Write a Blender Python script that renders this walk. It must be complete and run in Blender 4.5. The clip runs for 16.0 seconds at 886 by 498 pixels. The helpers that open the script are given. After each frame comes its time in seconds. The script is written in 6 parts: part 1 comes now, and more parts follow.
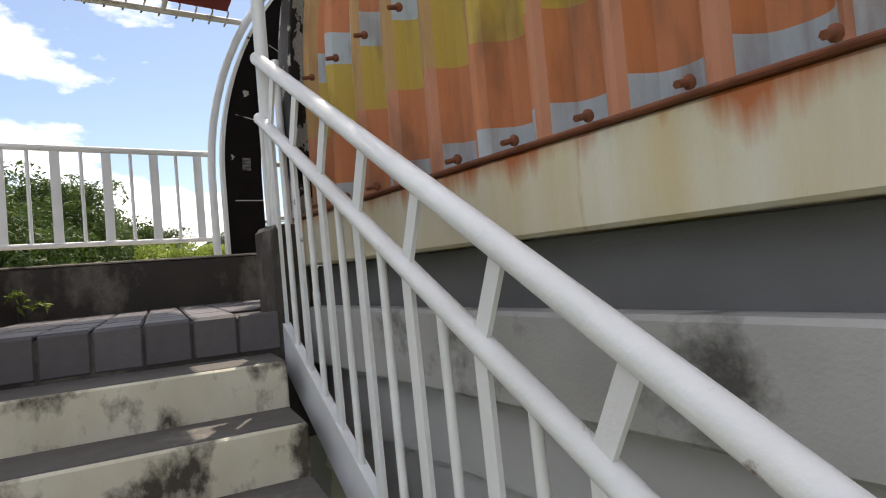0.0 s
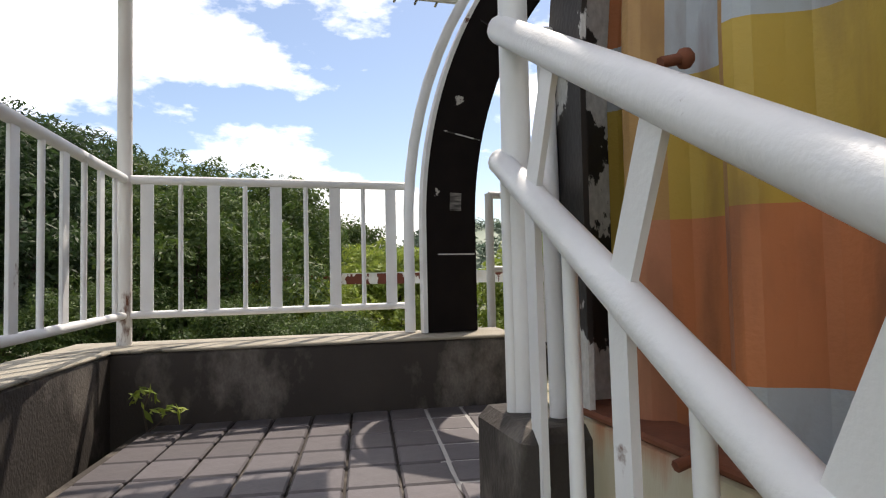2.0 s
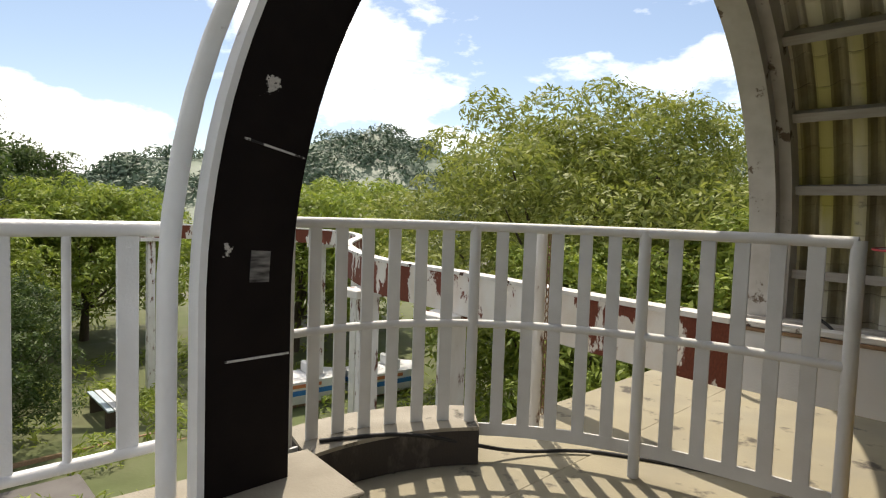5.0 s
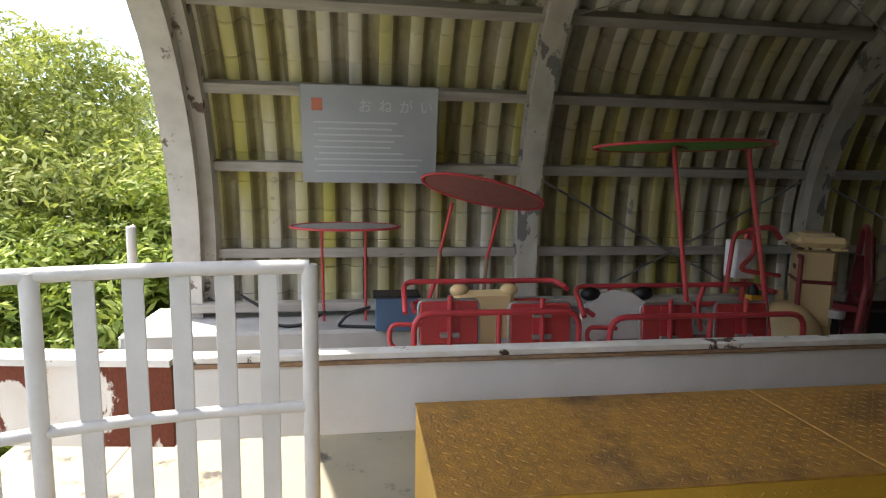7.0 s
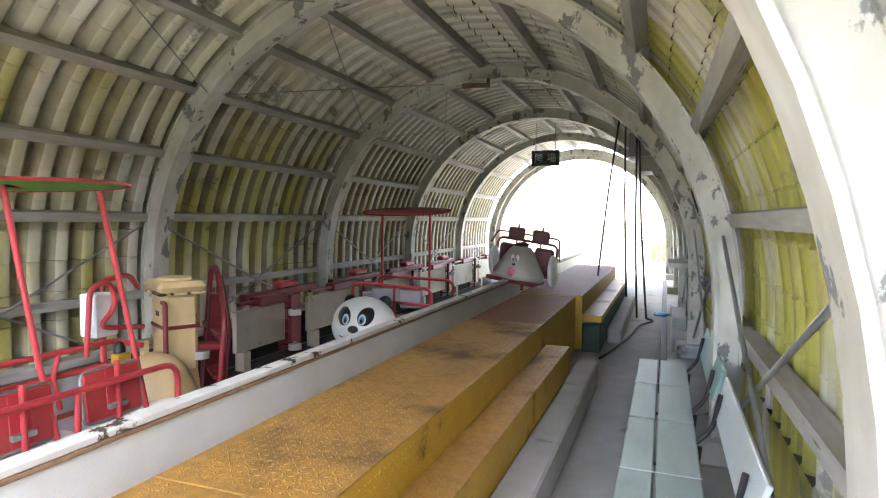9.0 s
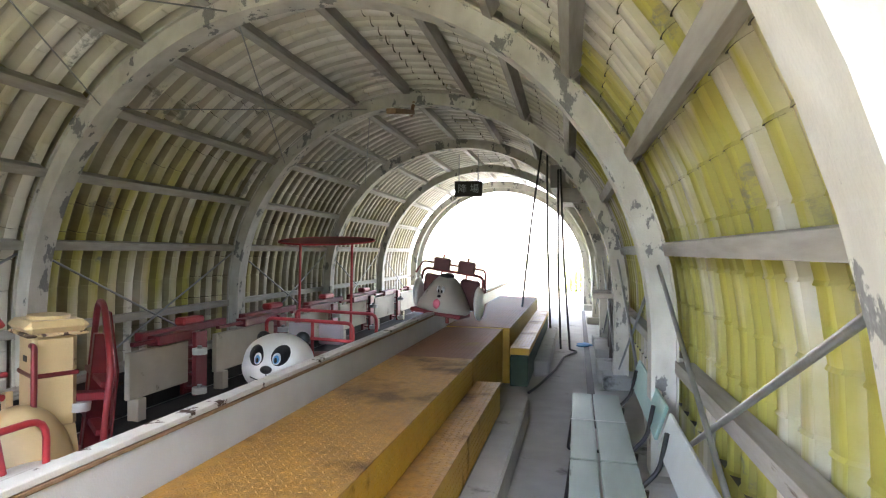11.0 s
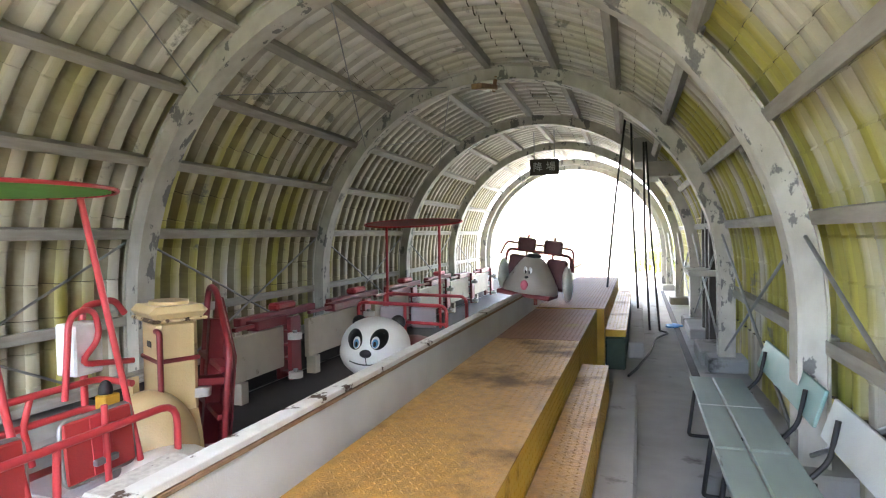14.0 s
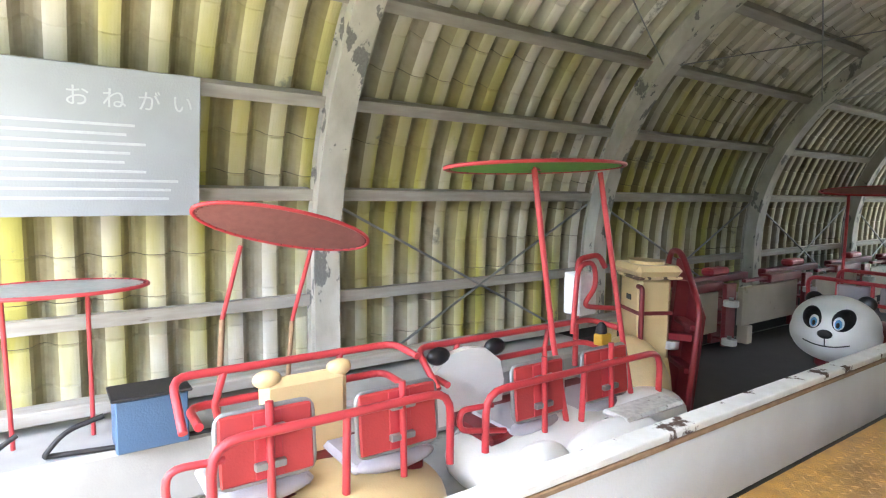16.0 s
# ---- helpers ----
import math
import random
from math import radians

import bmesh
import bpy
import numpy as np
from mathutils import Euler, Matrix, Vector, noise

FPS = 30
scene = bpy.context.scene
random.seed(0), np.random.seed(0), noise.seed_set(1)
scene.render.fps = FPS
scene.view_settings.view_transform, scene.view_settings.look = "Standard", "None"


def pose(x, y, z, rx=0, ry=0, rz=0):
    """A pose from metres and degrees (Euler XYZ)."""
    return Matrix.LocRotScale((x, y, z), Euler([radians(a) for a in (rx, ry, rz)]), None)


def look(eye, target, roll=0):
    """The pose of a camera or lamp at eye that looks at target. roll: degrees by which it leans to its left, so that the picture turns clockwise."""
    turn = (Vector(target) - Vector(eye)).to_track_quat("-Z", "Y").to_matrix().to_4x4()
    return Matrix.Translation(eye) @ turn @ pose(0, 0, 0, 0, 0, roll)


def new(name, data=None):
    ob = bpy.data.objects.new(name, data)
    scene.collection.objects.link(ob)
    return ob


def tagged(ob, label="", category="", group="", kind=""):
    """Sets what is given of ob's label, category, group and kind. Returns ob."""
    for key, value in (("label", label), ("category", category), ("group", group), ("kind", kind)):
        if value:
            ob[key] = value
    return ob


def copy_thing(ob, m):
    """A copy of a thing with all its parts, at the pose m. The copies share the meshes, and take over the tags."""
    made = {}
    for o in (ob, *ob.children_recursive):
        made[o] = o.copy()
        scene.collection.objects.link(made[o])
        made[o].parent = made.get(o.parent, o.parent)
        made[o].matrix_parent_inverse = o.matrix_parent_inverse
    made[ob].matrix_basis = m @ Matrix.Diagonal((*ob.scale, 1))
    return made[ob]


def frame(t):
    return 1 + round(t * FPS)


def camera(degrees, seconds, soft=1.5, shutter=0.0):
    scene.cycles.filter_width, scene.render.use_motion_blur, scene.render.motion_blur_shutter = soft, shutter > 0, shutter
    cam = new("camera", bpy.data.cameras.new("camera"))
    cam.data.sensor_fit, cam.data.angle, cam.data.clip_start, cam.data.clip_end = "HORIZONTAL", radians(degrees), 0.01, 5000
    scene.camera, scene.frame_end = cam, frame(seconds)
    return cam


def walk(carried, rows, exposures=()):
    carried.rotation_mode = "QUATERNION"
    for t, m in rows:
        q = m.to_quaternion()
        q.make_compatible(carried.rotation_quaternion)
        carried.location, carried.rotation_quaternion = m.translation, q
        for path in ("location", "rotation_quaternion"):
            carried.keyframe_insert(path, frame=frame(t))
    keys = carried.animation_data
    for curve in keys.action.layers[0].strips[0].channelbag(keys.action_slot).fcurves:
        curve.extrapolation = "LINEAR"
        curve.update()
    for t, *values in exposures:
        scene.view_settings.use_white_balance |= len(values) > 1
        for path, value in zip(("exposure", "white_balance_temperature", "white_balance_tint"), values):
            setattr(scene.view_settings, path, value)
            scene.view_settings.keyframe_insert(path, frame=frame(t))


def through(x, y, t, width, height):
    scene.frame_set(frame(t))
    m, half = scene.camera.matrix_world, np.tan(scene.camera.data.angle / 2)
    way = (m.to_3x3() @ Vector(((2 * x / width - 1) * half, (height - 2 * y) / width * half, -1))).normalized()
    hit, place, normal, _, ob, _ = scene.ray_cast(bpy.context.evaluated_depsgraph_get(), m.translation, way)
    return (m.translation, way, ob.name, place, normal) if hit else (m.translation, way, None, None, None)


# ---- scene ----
import itertools

cam = camera(74.9, 16.0, soft=1.15)
PATH = [
    (0, (-1.088, -3.94, 0.116), (0.07, -2.31, 0.174), -4.9),
    (0.2, (-1.014, -3.771, 0.139), (0.047, -2.076, 0.21), -3.9),
    (0.5, (-0.935, -3.525, 0.172), (0.014, -1.765, 0.213), -3.5),
    (1, (-0.827, -3.102, 0.306), (-0.131, -1.228, 0.374), -1.5),
    (1.5, (-0.779, -2.861, 0.464), (-0.197, -0.95, 0.565), -1.1),
    (2, (-0.711, -2.6, 0.576), (-0.137, -0.686, 0.664), -1.2),
    (2.5, (-0.698, -2.421, 0.678), (-0.135, -0.503, 0.747), -0.8),
    (3, (-0.645, -2.221, 0.728), (-0.081, -0.304, 0.825), 0.1),
    (3.2, (-0.594, -2.113, 0.754), (-0.054, -0.189, 0.845), 0.5),
    (5.3, (-0.593, -1.357, 1.157), (0.97, -0.121, 0.988), 3.0),
    (5.5, (-0.507, -1.289, 1.216), (1.16, -0.2, 1.031), 3.5),
    (6, (-0.361, -1.231, 1.316), (1.482, -0.486, 1.105), 2.5),
    (6.2, (-0.269, -1.232, 1.283), (1.613, -0.593, 1.062), 2.0),
    (6.5, (-0.123, -1.18, 1.258), (1.818, -0.762, 1.02), 0.9),
    (7, (0.046, -1.191, 1.303), (2.011, -1.466, 1.047), 0.8),
    (7.5, (0.243, -1.237, 1.329), (2.031, -2.1, 1.085), 1.4),
    (8, (0.342, -1.22, 1.297), (1.801, -2.575, 1.115), 1.0),
    (8.5, (0.405, -1.239, 1.275), (1.443, -2.944, 1.148), 0.7),
    (9, (0.438, -1.266, 1.338), (1.156, -3.13, 1.235), 0.3),
    (9.5, (0.436, -1.28, 1.332), (0.992, -3.201, 1.28), 0.4),
    (9.7, (0.413, -1.322, 1.312), (0.948, -3.249, 1.28), 0.3),
    (11.8, (0.686, -1.569, 1.347), (1.075, -3.531, 1.361), -0.3),
    (12, (0.704, -1.597, 1.357), (1.071, -3.563, 1.367), -0.8),
    (12.5, (0.743, -1.642, 1.331), (1.077, -3.614, 1.354), -1.5),
    (13, (0.808, -1.631, 1.315), (1.156, -3.6, 1.34), -1.2),
    (13.5, (0.853, -1.615, 1.298), (1.299, -3.565, 1.298), -1.1),
    (14, (0.9, -1.569, 1.286), (1.542, -3.463, 1.241), -1.1),
    (14.5, (0.943, -1.506, 1.279), (1.894, -3.262, 1.185), -1.2),
    (15, (0.982, -1.429, 1.289), (2.256, -2.964, 1.146), -1.2),
    (15.5, (1.042, -1.307, 1.292), (2.559, -2.6, 1.128), -0.5),
    (16, (1.117, -1.072, 1.341), (2.755, -2.205, 1.158), 0.5),
]
EXPOSURES = [(0, 0.25, 7100, 14), (3.2, 0.15, 7100, 14), (5.3, 0.08, 7300, 12), (6.3, 0.6, 7200, 12), (7.0, 1.5, 6700, 14), (7.5, 2.8, 6400, 15), (8.0, 3.47, 6400, 15), (8.5, 3.85, 6400, 15), (9.5, 3.85, 6450, 16), (12.0, 4.0, 6450, 16), (14.5, 4.05, 6400, 15), (16.0, 3.78, 6350, 13)]
walk(cam, [(t, look(eye, target, roll)) for t, eye, target, roll in PATH], EXPOSURES)

# ---------- exposure, world, sun ----------
SUN_DIR = Vector((0.42, 0.58, 1.28)).normalized()
world = bpy.data.worlds.new("sky")
scene.world = world
world.use_nodes = True
wn = world.node_tree.nodes
wl = world.node_tree.links
for n in list(wn):
    wn.remove(n)
w_out = wn.new("ShaderNodeOutputWorld")
w_bg = wn.new("ShaderNodeBackground")
w_sky = wn.new("ShaderNodeTexSky")
w_sky.sky_type = "NISHITA"
w_sky.sun_disc = False
w_sky.sun_elevation = math.asin(SUN_DIR.z)
w_sky.sun_rotation = math.atan2(SUN_DIR.x, SUN_DIR.y)
w_sky.air_density, w_sky.dust_density, w_sky.ozone_density = 1.0, 0.6, 1.5
w_tc = wn.new("ShaderNodeTexCoord")
w_map = wn.new("ShaderNodeMapping")
w_map.inputs["Scale"].default_value = (1.0, 1.0, 2.2)
w_map.inputs["Location"].default_value = (0.35, 0.1, 0.0)
w_noise = wn.new("ShaderNodeTexNoise")
w_noise.inputs["Scale"].default_value = 2.3
w_noise.inputs["Detail"].default_value = 9.0
w_noise.inputs["Roughness"].default_value = 0.56
w_ramp = wn.new("ShaderNodeValToRGB")
w_ramp.color_ramp.elements[0].position = 0.485
w_ramp.color_ramp.elements[1].position = 0.575
w_mix = wn.new("ShaderNodeMix")
w_mix.data_type = "RGBA"
w_mix.inputs["B"].default_value = (13.5, 13.8, 14.3, 1)
wl.new(w_tc.outputs["Generated"], w_map.inputs["Vector"])
wl.new(w_map.outputs["Vector"], w_noise.inputs["Vector"])
wl.new(w_noise.outputs["Fac"], w_ramp.inputs["Fac"])
wl.new(w_ramp.outputs["Color"], w_mix.inputs["Factor"])
wl.new(w_sky.outputs["Color"], w_mix.inputs["A"])
wl.new(w_mix.outputs["Result"], w_bg.inputs["Color"])
w_bg.inputs["Strength"].default_value = 0.15
wl.new(w_bg.outputs["Background"], w_out.inputs["Surface"])
sun = new("sun", bpy.data.lights.new("sun", "SUN"))
sun.data.energy, sun.data.angle, sun.data.color = 4.6, radians(0.55), (1.0, 0.95, 0.87)
sun.matrix_world = look(SUN_DIR * 40, (0, 0, 0))


# ---------- materials ----------
def surface(name, base, other=None, rough=0.7, metal=0.0, grain=18.0, amount=0.5, bump=0.15, stain=None, stain_at=0.62,
            stain_scale=2.5, stretch=(1, 1, 1), spread=0.06, piece=0.0, stain_metal=None, fine=120.0, dirt=0.25):
    """Two-scale procedural paint, stone or metal in world-size units, with optional shaped stains or flaking."""
    m = bpy.data.materials.new(name)
    m.use_nodes = True
    nt = m.node_tree
    b = nt.nodes["Principled BSDF"]
    b.inputs["Roughness"].default_value = rough
    b.inputs["Metallic"].default_value = metal
    L = nt.links.new
    geo = nt.nodes.new("ShaderNodeTexCoord")
    mp = nt.nodes.new("ShaderNodeMapping")
    mp.inputs["Scale"].default_value = stretch
    L(geo.outputs["Object"], mp.inputs["Vector"])
    n1 = nt.nodes.new("ShaderNodeTexNoise")
    n1.inputs["Scale"].default_value, n1.inputs["Detail"].default_value = grain, 6
    L(mp.outputs["Vector"], n1.inputs["Vector"])
    n3 = nt.nodes.new("ShaderNodeTexNoise")
    n3.inputs["Scale"].default_value, n3.inputs["Detail"].default_value = fine, 3
    L(mp.outputs["Vector"], n3.inputs["Vector"])
    other = other or tuple(c * 0.72 for c in base)
    r1 = nt.nodes.new("ShaderNodeMapRange")
    r1.inputs["From Min"].default_value, r1.inputs["From Max"].default_value = 0.35, 0.68
    L(n1.outputs["Fac"], r1.inputs["Value"])
    amt = nt.nodes.new("ShaderNodeMath")
    amt.operation = "MULTIPLY"
    amt.inputs[1].default_value = amount
    L(r1.outputs["Result"], amt.inputs[0])
    mix = nt.nodes.new("ShaderNodeMix")
    mix.data_type = "RGBA"
    mix.inputs["A"].default_value, mix.inputs["B"].default_value = (*base, 1), (*other, 1)
    L(amt.outputs["Value"], mix.inputs["Factor"])
    col = mix.outputs["Result"]
    if piece:
        info = nt.nodes.new("ShaderNodeObjectInfo")
        hsv = nt.nodes.new("ShaderNodeHueSaturation")
        pr = nt.nodes.new("ShaderNodeMapRange")
        pr.inputs["To Min"].default_value, pr.inputs["To Max"].default_value = 1 - piece, 1 + piece
        L(info.outputs["Random"], pr.inputs["Value"])
        L(pr.outputs["Result"], hsv.inputs["Value"])
        L(col, hsv.inputs["Color"])
        col = hsv.outputs["Color"]
    if dirt:
        dn = nt.nodes.new("ShaderNodeTexNoise")
        dn.inputs["Scale"].default_value, dn.inputs["Detail"].default_value = 1.7, 8
        L(geo.outputs["Object"], dn.inputs["Vector"])
        dr = nt.nodes.new("ShaderNodeMapRange")
        dr.inputs["From Min"].default_value, dr.inputs["From Max"].default_value = 0.4, 0.7
        dr.inputs["To Max"].default_value = dirt
        L(dn.outputs["Fac"], dr.inputs["Value"])
        dm = nt.nodes.new("ShaderNodeMix")
        dm.data_type = "RGBA"
        dm.inputs["B"].default_value = (base[0] * 0.4, base[1] * 0.37, base[2] * 0.32, 1)
        L(dr.outputs["Result"], dm.inputs["Factor"])
        L(col, dm.inputs["A"])
        col = dm.outputs["Result"]
    if stain:
        n2 = nt.nodes.new("ShaderNodeTexNoise")
        n2.inputs["Scale"].default_value, n2.inputs["Detail"].default_value = stain_scale, 9
        n2.inputs["Roughness"].default_value = 0.62
        L(mp.outputs["Vector"], n2.inputs["Vector"])
        r2 = nt.nodes.new("ShaderNodeMapRange")
        r2.inputs["From Min"].default_value, r2.inputs["From Max"].default_value = stain_at, stain_at + spread
        L(n2.outputs["Fac"], r2.inputs["Value"])
        mx = nt.nodes.new("ShaderNodeMix")
        mx.data_type = "RGBA"
        L(r2.outputs["Result"], mx.inputs["Factor"])
        L(col, mx.inputs["A"])
        sm = nt.nodes.new("ShaderNodeMix")
        sm.data_type = "RGBA"
        sm.inputs["A"].default_value = (*stain, 1)
        sm.inputs["B"].default_value = tuple(c * 0.45 for c in stain) + (1,)
        L(n3.outputs["Fac"], sm.inputs["Factor"])
        L(sm.outputs["Result"], mx.inputs["B"])
        col = mx.outputs["Result"]
        rr = nt.nodes.new("ShaderNodeMapRange")
        rr.inputs["To Min"].default_value, rr.inputs["To Max"].default_value = rough, 0.9
        L(r2.outputs["Result"], rr.inputs["Value"])
        L(rr.outputs["Result"], b.inputs["Roughness"])
    L(col, b.inputs["Base Color"])
    if bump:
        add = nt.nodes.new("ShaderNodeMath")
        add.operation = "ADD"
        L(n1.outputs["Fac"], add.inputs[0])
        L(n3.outputs["Fac"], add.inputs[1])
        bp = nt.nodes.new("ShaderNodeBump")
        bp.inputs["Strength"].default_value, bp.inputs["Distance"].default_value = bump, 0.01
        L(add.outputs["Value"], bp.inputs["Height"])
        L(bp.outputs["Normal"], b.inputs["Normal"])
    return m


RUST = (0.17, 0.055, 0.022)
WHITE_RAIL = surface("white_rail_paint", (0.76, 0.77, 0.78), (0.66, 0.66, 0.65), rough=0.45, grain=9, bump=0.12, stain=RUST, stain_at=0.665, stain_scale=7, dirt=0.22)
GREY_RAIL = surface("grey_white_fence_paint", (0.62, 0.62, 0.61), (0.52, 0.52, 0.50), rough=0.5, grain=11, bump=0.1, stain=(0.25, 0.2, 0.16), stain_at=0.72, stain_scale=8, dirt=0.2)
RUSTY_POST = surface("rusty_white_post", (0.72, 0.71, 0.69), (0.6, 0.56, 0.52), rough=0.55, grain=8, stain=RUST, stain_at=0.56, stain_scale=4, stretch=(2, 2, 0.7))
GIRDER_OUT = surface("flaking_white_girder", (0.74, 0.72, 0.68), (0.62, 0.50, 0.38), rough=0.55, grain=6, stain=(0.20, 0.052, 0.026), stain_at=0.475, stain_scale=2.2, spread=0.012, stretch=(1.0, 1.0, 0.55), dirt=0.2)
GIRDER_IN = surface("white_girder_paint", (0.70, 0.71, 0.72), (0.6, 0.6, 0.6), rough=0.5, grain=5, stain=(0.19, 0.09, 0.05), stain_at=0.73, stain_scale=3, dirt=0.25)
GIRDER_TOP = surface("flaking_white_flange", (0.72, 0.71, 0.68), (0.55, 0.52, 0.47), rough=0.6, grain=14, stain=(0.09, 0.045, 0.028), stain_at=0.605, stain_scale=6, spread=0.03)
BOLT_RUST = surface("dark_red_rust", (0.20, 0.065, 0.03), (0.10, 0.035, 0.02), rough=0.9, grain=25)
RUST_EDGE = surface("rust_brown_edge", (0.30, 0.20, 0.12), (0.16, 0.07, 0.035), rough=0.85, grain=30)
BLACK = surface("black_arch_paint", (0.006, 0.004, 0.004), (0.012, 0.008, 0.007), rough=0.7, grain=12, bump=0.1, stain=(0.62, 0.6, 0.57), stain_at=0.67, stain_scale=9, spread=0.012, dirt=0)
BLACK.node_tree.nodes["Principled BSDF"].inputs["Specular IOR Level"].default_value = 0.15
BLACK_FLAKE = surface("flaking_black_strip", (0.014, 0.012, 0.012), (0.03, 0.025, 0.02), rough=0.5, grain=12, stain=(0.7, 0.69, 0.67), stain_at=0.50, stain_scale=7, spread=0.012, stretch=(1, 1, 0.6), dirt=0)
BARE_PATCH = surface("bare_scraped_patch", (0.23, 0.22, 0.21), (0.02, 0.018, 0.017), rough=0.8, grain=26, amount=1.0, stretch=(0.5, 1, 2.5), dirt=0)
ARCH_WHITE = surface("weathered_white_arch", (0.55, 0.53, 0.49), (0.36, 0.33, 0.29), rough=0.7, grain=8, stain=(0.20, 0.15, 0.11), stain_at=0.60, stain_scale=5, spread=0.04)
RIB = surface("weathered_grey_rib", (0.60, 0.585, 0.53), (0.42, 0.40, 0.34), rough=0.75, grain=7, amount=0.8, stain=(0.28, 0.28, 0.27), stain_at=0.58, stain_scale=6, spread=0.02, stretch=(1, 1, 0.6))
PURLIN = surface("grey_purlin_timber", (0.43, 0.41, 0.37), (0.25, 0.225, 0.19), rough=0.8, grain=10, stretch=(3, 0.4, 3), stain=(0.14, 0.09, 0.06), stain_at=0.66, stain_scale=4)
CONCRETE = surface("grey_walkway_concrete", (0.42, 0.415, 0.40), (0.31, 0.30, 0.29), rough=0.85, grain=5, stain=(0.11, 0.105, 0.095), stain_at=0.60, stain_scale=2.4, spread=0.1)
CONCRETE_MOSS = surface("lichen_yellow_concrete", (0.35, 0.315, 0.22), (0.25, 0.235, 0.19), rough=0.9, grain=3, stain=(0.12, 0.105, 0.085), stain_at=0.58, stain_scale=4.5, spread=0.08)
# Dark tone also carries the shadow side of the kerbs; paler stains are wear.
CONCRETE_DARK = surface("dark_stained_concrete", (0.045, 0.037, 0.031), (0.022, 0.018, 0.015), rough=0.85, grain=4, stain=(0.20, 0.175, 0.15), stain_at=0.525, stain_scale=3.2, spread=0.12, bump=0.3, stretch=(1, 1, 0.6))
# Paler concrete that paints the kerb tops as sunlit.
CURB_TOP = surface("sunlit_curb_concrete", (0.34, 0.31, 0.25), (0.22, 0.2, 0.16), rough=0.9, grain=8, bump=0.3, stain=(0.1, 0.09, 0.07), stain_at=0.6, stain_scale=5)
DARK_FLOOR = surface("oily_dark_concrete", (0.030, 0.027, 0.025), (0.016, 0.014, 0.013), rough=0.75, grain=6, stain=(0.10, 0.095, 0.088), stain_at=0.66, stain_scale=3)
LEDGE = surface("pale_ledge_concrete", (0.42, 0.42, 0.41), (0.3, 0.3, 0.29), rough=0.85, grain=5, stain=(0.55, 0.55, 0.54), stain_at=0.6, stain_scale=3)
TILE = surface("grey_purple_tile", (0.10, 0.09, 0.096), (0.07, 0.062, 0.066), rough=0.55, grain=26, piece=0.16, bump=0.12)
STEP_PAINT = surface("stained_cream_riser", (0.66, 0.63, 0.52), (0.46, 0.41, 0.28), rough=0.7, grain=6, stain=(0.09, 0.075, 0.055), stain_at=0.51, stain_scale=4.5, stretch=(1, 1, 0.7), spread=0.10)
TREAD = surface("dark_tread_concrete", (0.12, 0.11, 0.10), (0.07, 0.063, 0.055), rough=0.85, grain=14, stain=(0.2, 0.19, 0.16), stain_at=0.6, stain_scale=4)
WALL_GREY = surface("grey_base_wall", (0.46, 0.46, 0.455), (0.38, 0.375, 0.365), rough=0.85, grain=3, stain=(0.30, 0.29, 0.27), stain_at=0.74, stain_scale=7, bump=0.2)
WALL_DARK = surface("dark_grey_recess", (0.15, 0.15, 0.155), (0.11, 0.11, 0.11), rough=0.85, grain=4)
YELLOW = surface("worn_yellow_tread_plate", (0.46, 0.245, 0.05), (0.24, 0.13, 0.05), rough=0.5, metal=0.15, grain=26, amount=0.65, stain=(0.17, 0.10, 0.05), stain_at=0.52, stain_scale=2.2, spread=0.16, bump=0.35)
YELLOW_SIDE = surface("yellow_tread_plate_side", (0.56, 0.33, 0.03), (0.40, 0.23, 0.035), rough=0.5, metal=0.1, grain=6, stain=(0.18, 0.1, 0.04), stain_at=0.62, stain_scale=3, spread=0.1)
RUST_PLATE = surface("rusted_tread_plate", (0.23, 0.105, 0.052), (0.15, 0.068, 0.035), rough=0.7, metal=0.05, grain=6, stain=(0.33, 0.21, 0.07), stain_at=0.6, stain_scale=3, spread=0.1)
RED = surface("faded_red_tube_paint", (0.50, 0.045, 0.055), (0.40, 0.05, 0.055), rough=0.4, grain=7, stain=(0.16, 0.05, 0.04), stain_at=0.72, stain_scale=9, dirt=0.2)
RED_PAD = surface("faded_red_seat", (0.48, 0.05, 0.05), (0.36, 0.04, 0.04), rough=0.5, grain=5, stain=(0.2, 0.09, 0.06), stain_at=0.7, stain_scale=8)
RED_DARK = surface("dark_red_bogie_paint", (0.20, 0.016, 0.022), (0.11, 0.011, 0.014), rough=0.45, grain=7, stain=(0.08, 0.03, 0.02), stain_at=0.66, stain_scale=6)
SEAT_GREY = surface("grey_plastic_seat", (0.42, 0.40, 0.43), (0.33, 0.31, 0.33), rough=0.5, grain=6)
CREAM = surface("cream_fibreglass", (0.66, 0.50, 0.26), (0.56, 0.42, 0.22), rough=0.4, grain=5, stain=(0.25, 0.14, 0.06), stain_at=0.66, stain_scale=6, dirt=0.3)
FIBRE_WHITE = surface("white_fibreglass", (0.76, 0.76, 0.74), (0.68, 0.67, 0.64), rough=0.33, grain=4, stain=(0.35, 0.33, 0.3), stain_at=0.68, stain_scale=6, dirt=0.22)
PANEL_WHITE = surface("dirty_white_panel", (0.54, 0.49, 0.39), (0.40, 0.35, 0.27), rough=0.6, grain=4, stain=(0.24, 0.2, 0.15), stain_at=0.64, stain_scale=4)
FIBRE_BLACK = surface("black_fibreglass", (0.014, 0.014, 0.016), rough=0.3, grain=5, dirt=0)
FIBRE_GREY = surface("grey_taupe_fibreglass", (0.40, 0.37, 0.33), (0.33, 0.30, 0.27), rough=0.4, grain=4, stain=(0.14, 0.12, 0.1), stain_at=0.66, stain_scale=6)
PINK = surface("pink_mouth_paint", (0.6, 0.12, 0.2), rough=0.4, dirt=0)
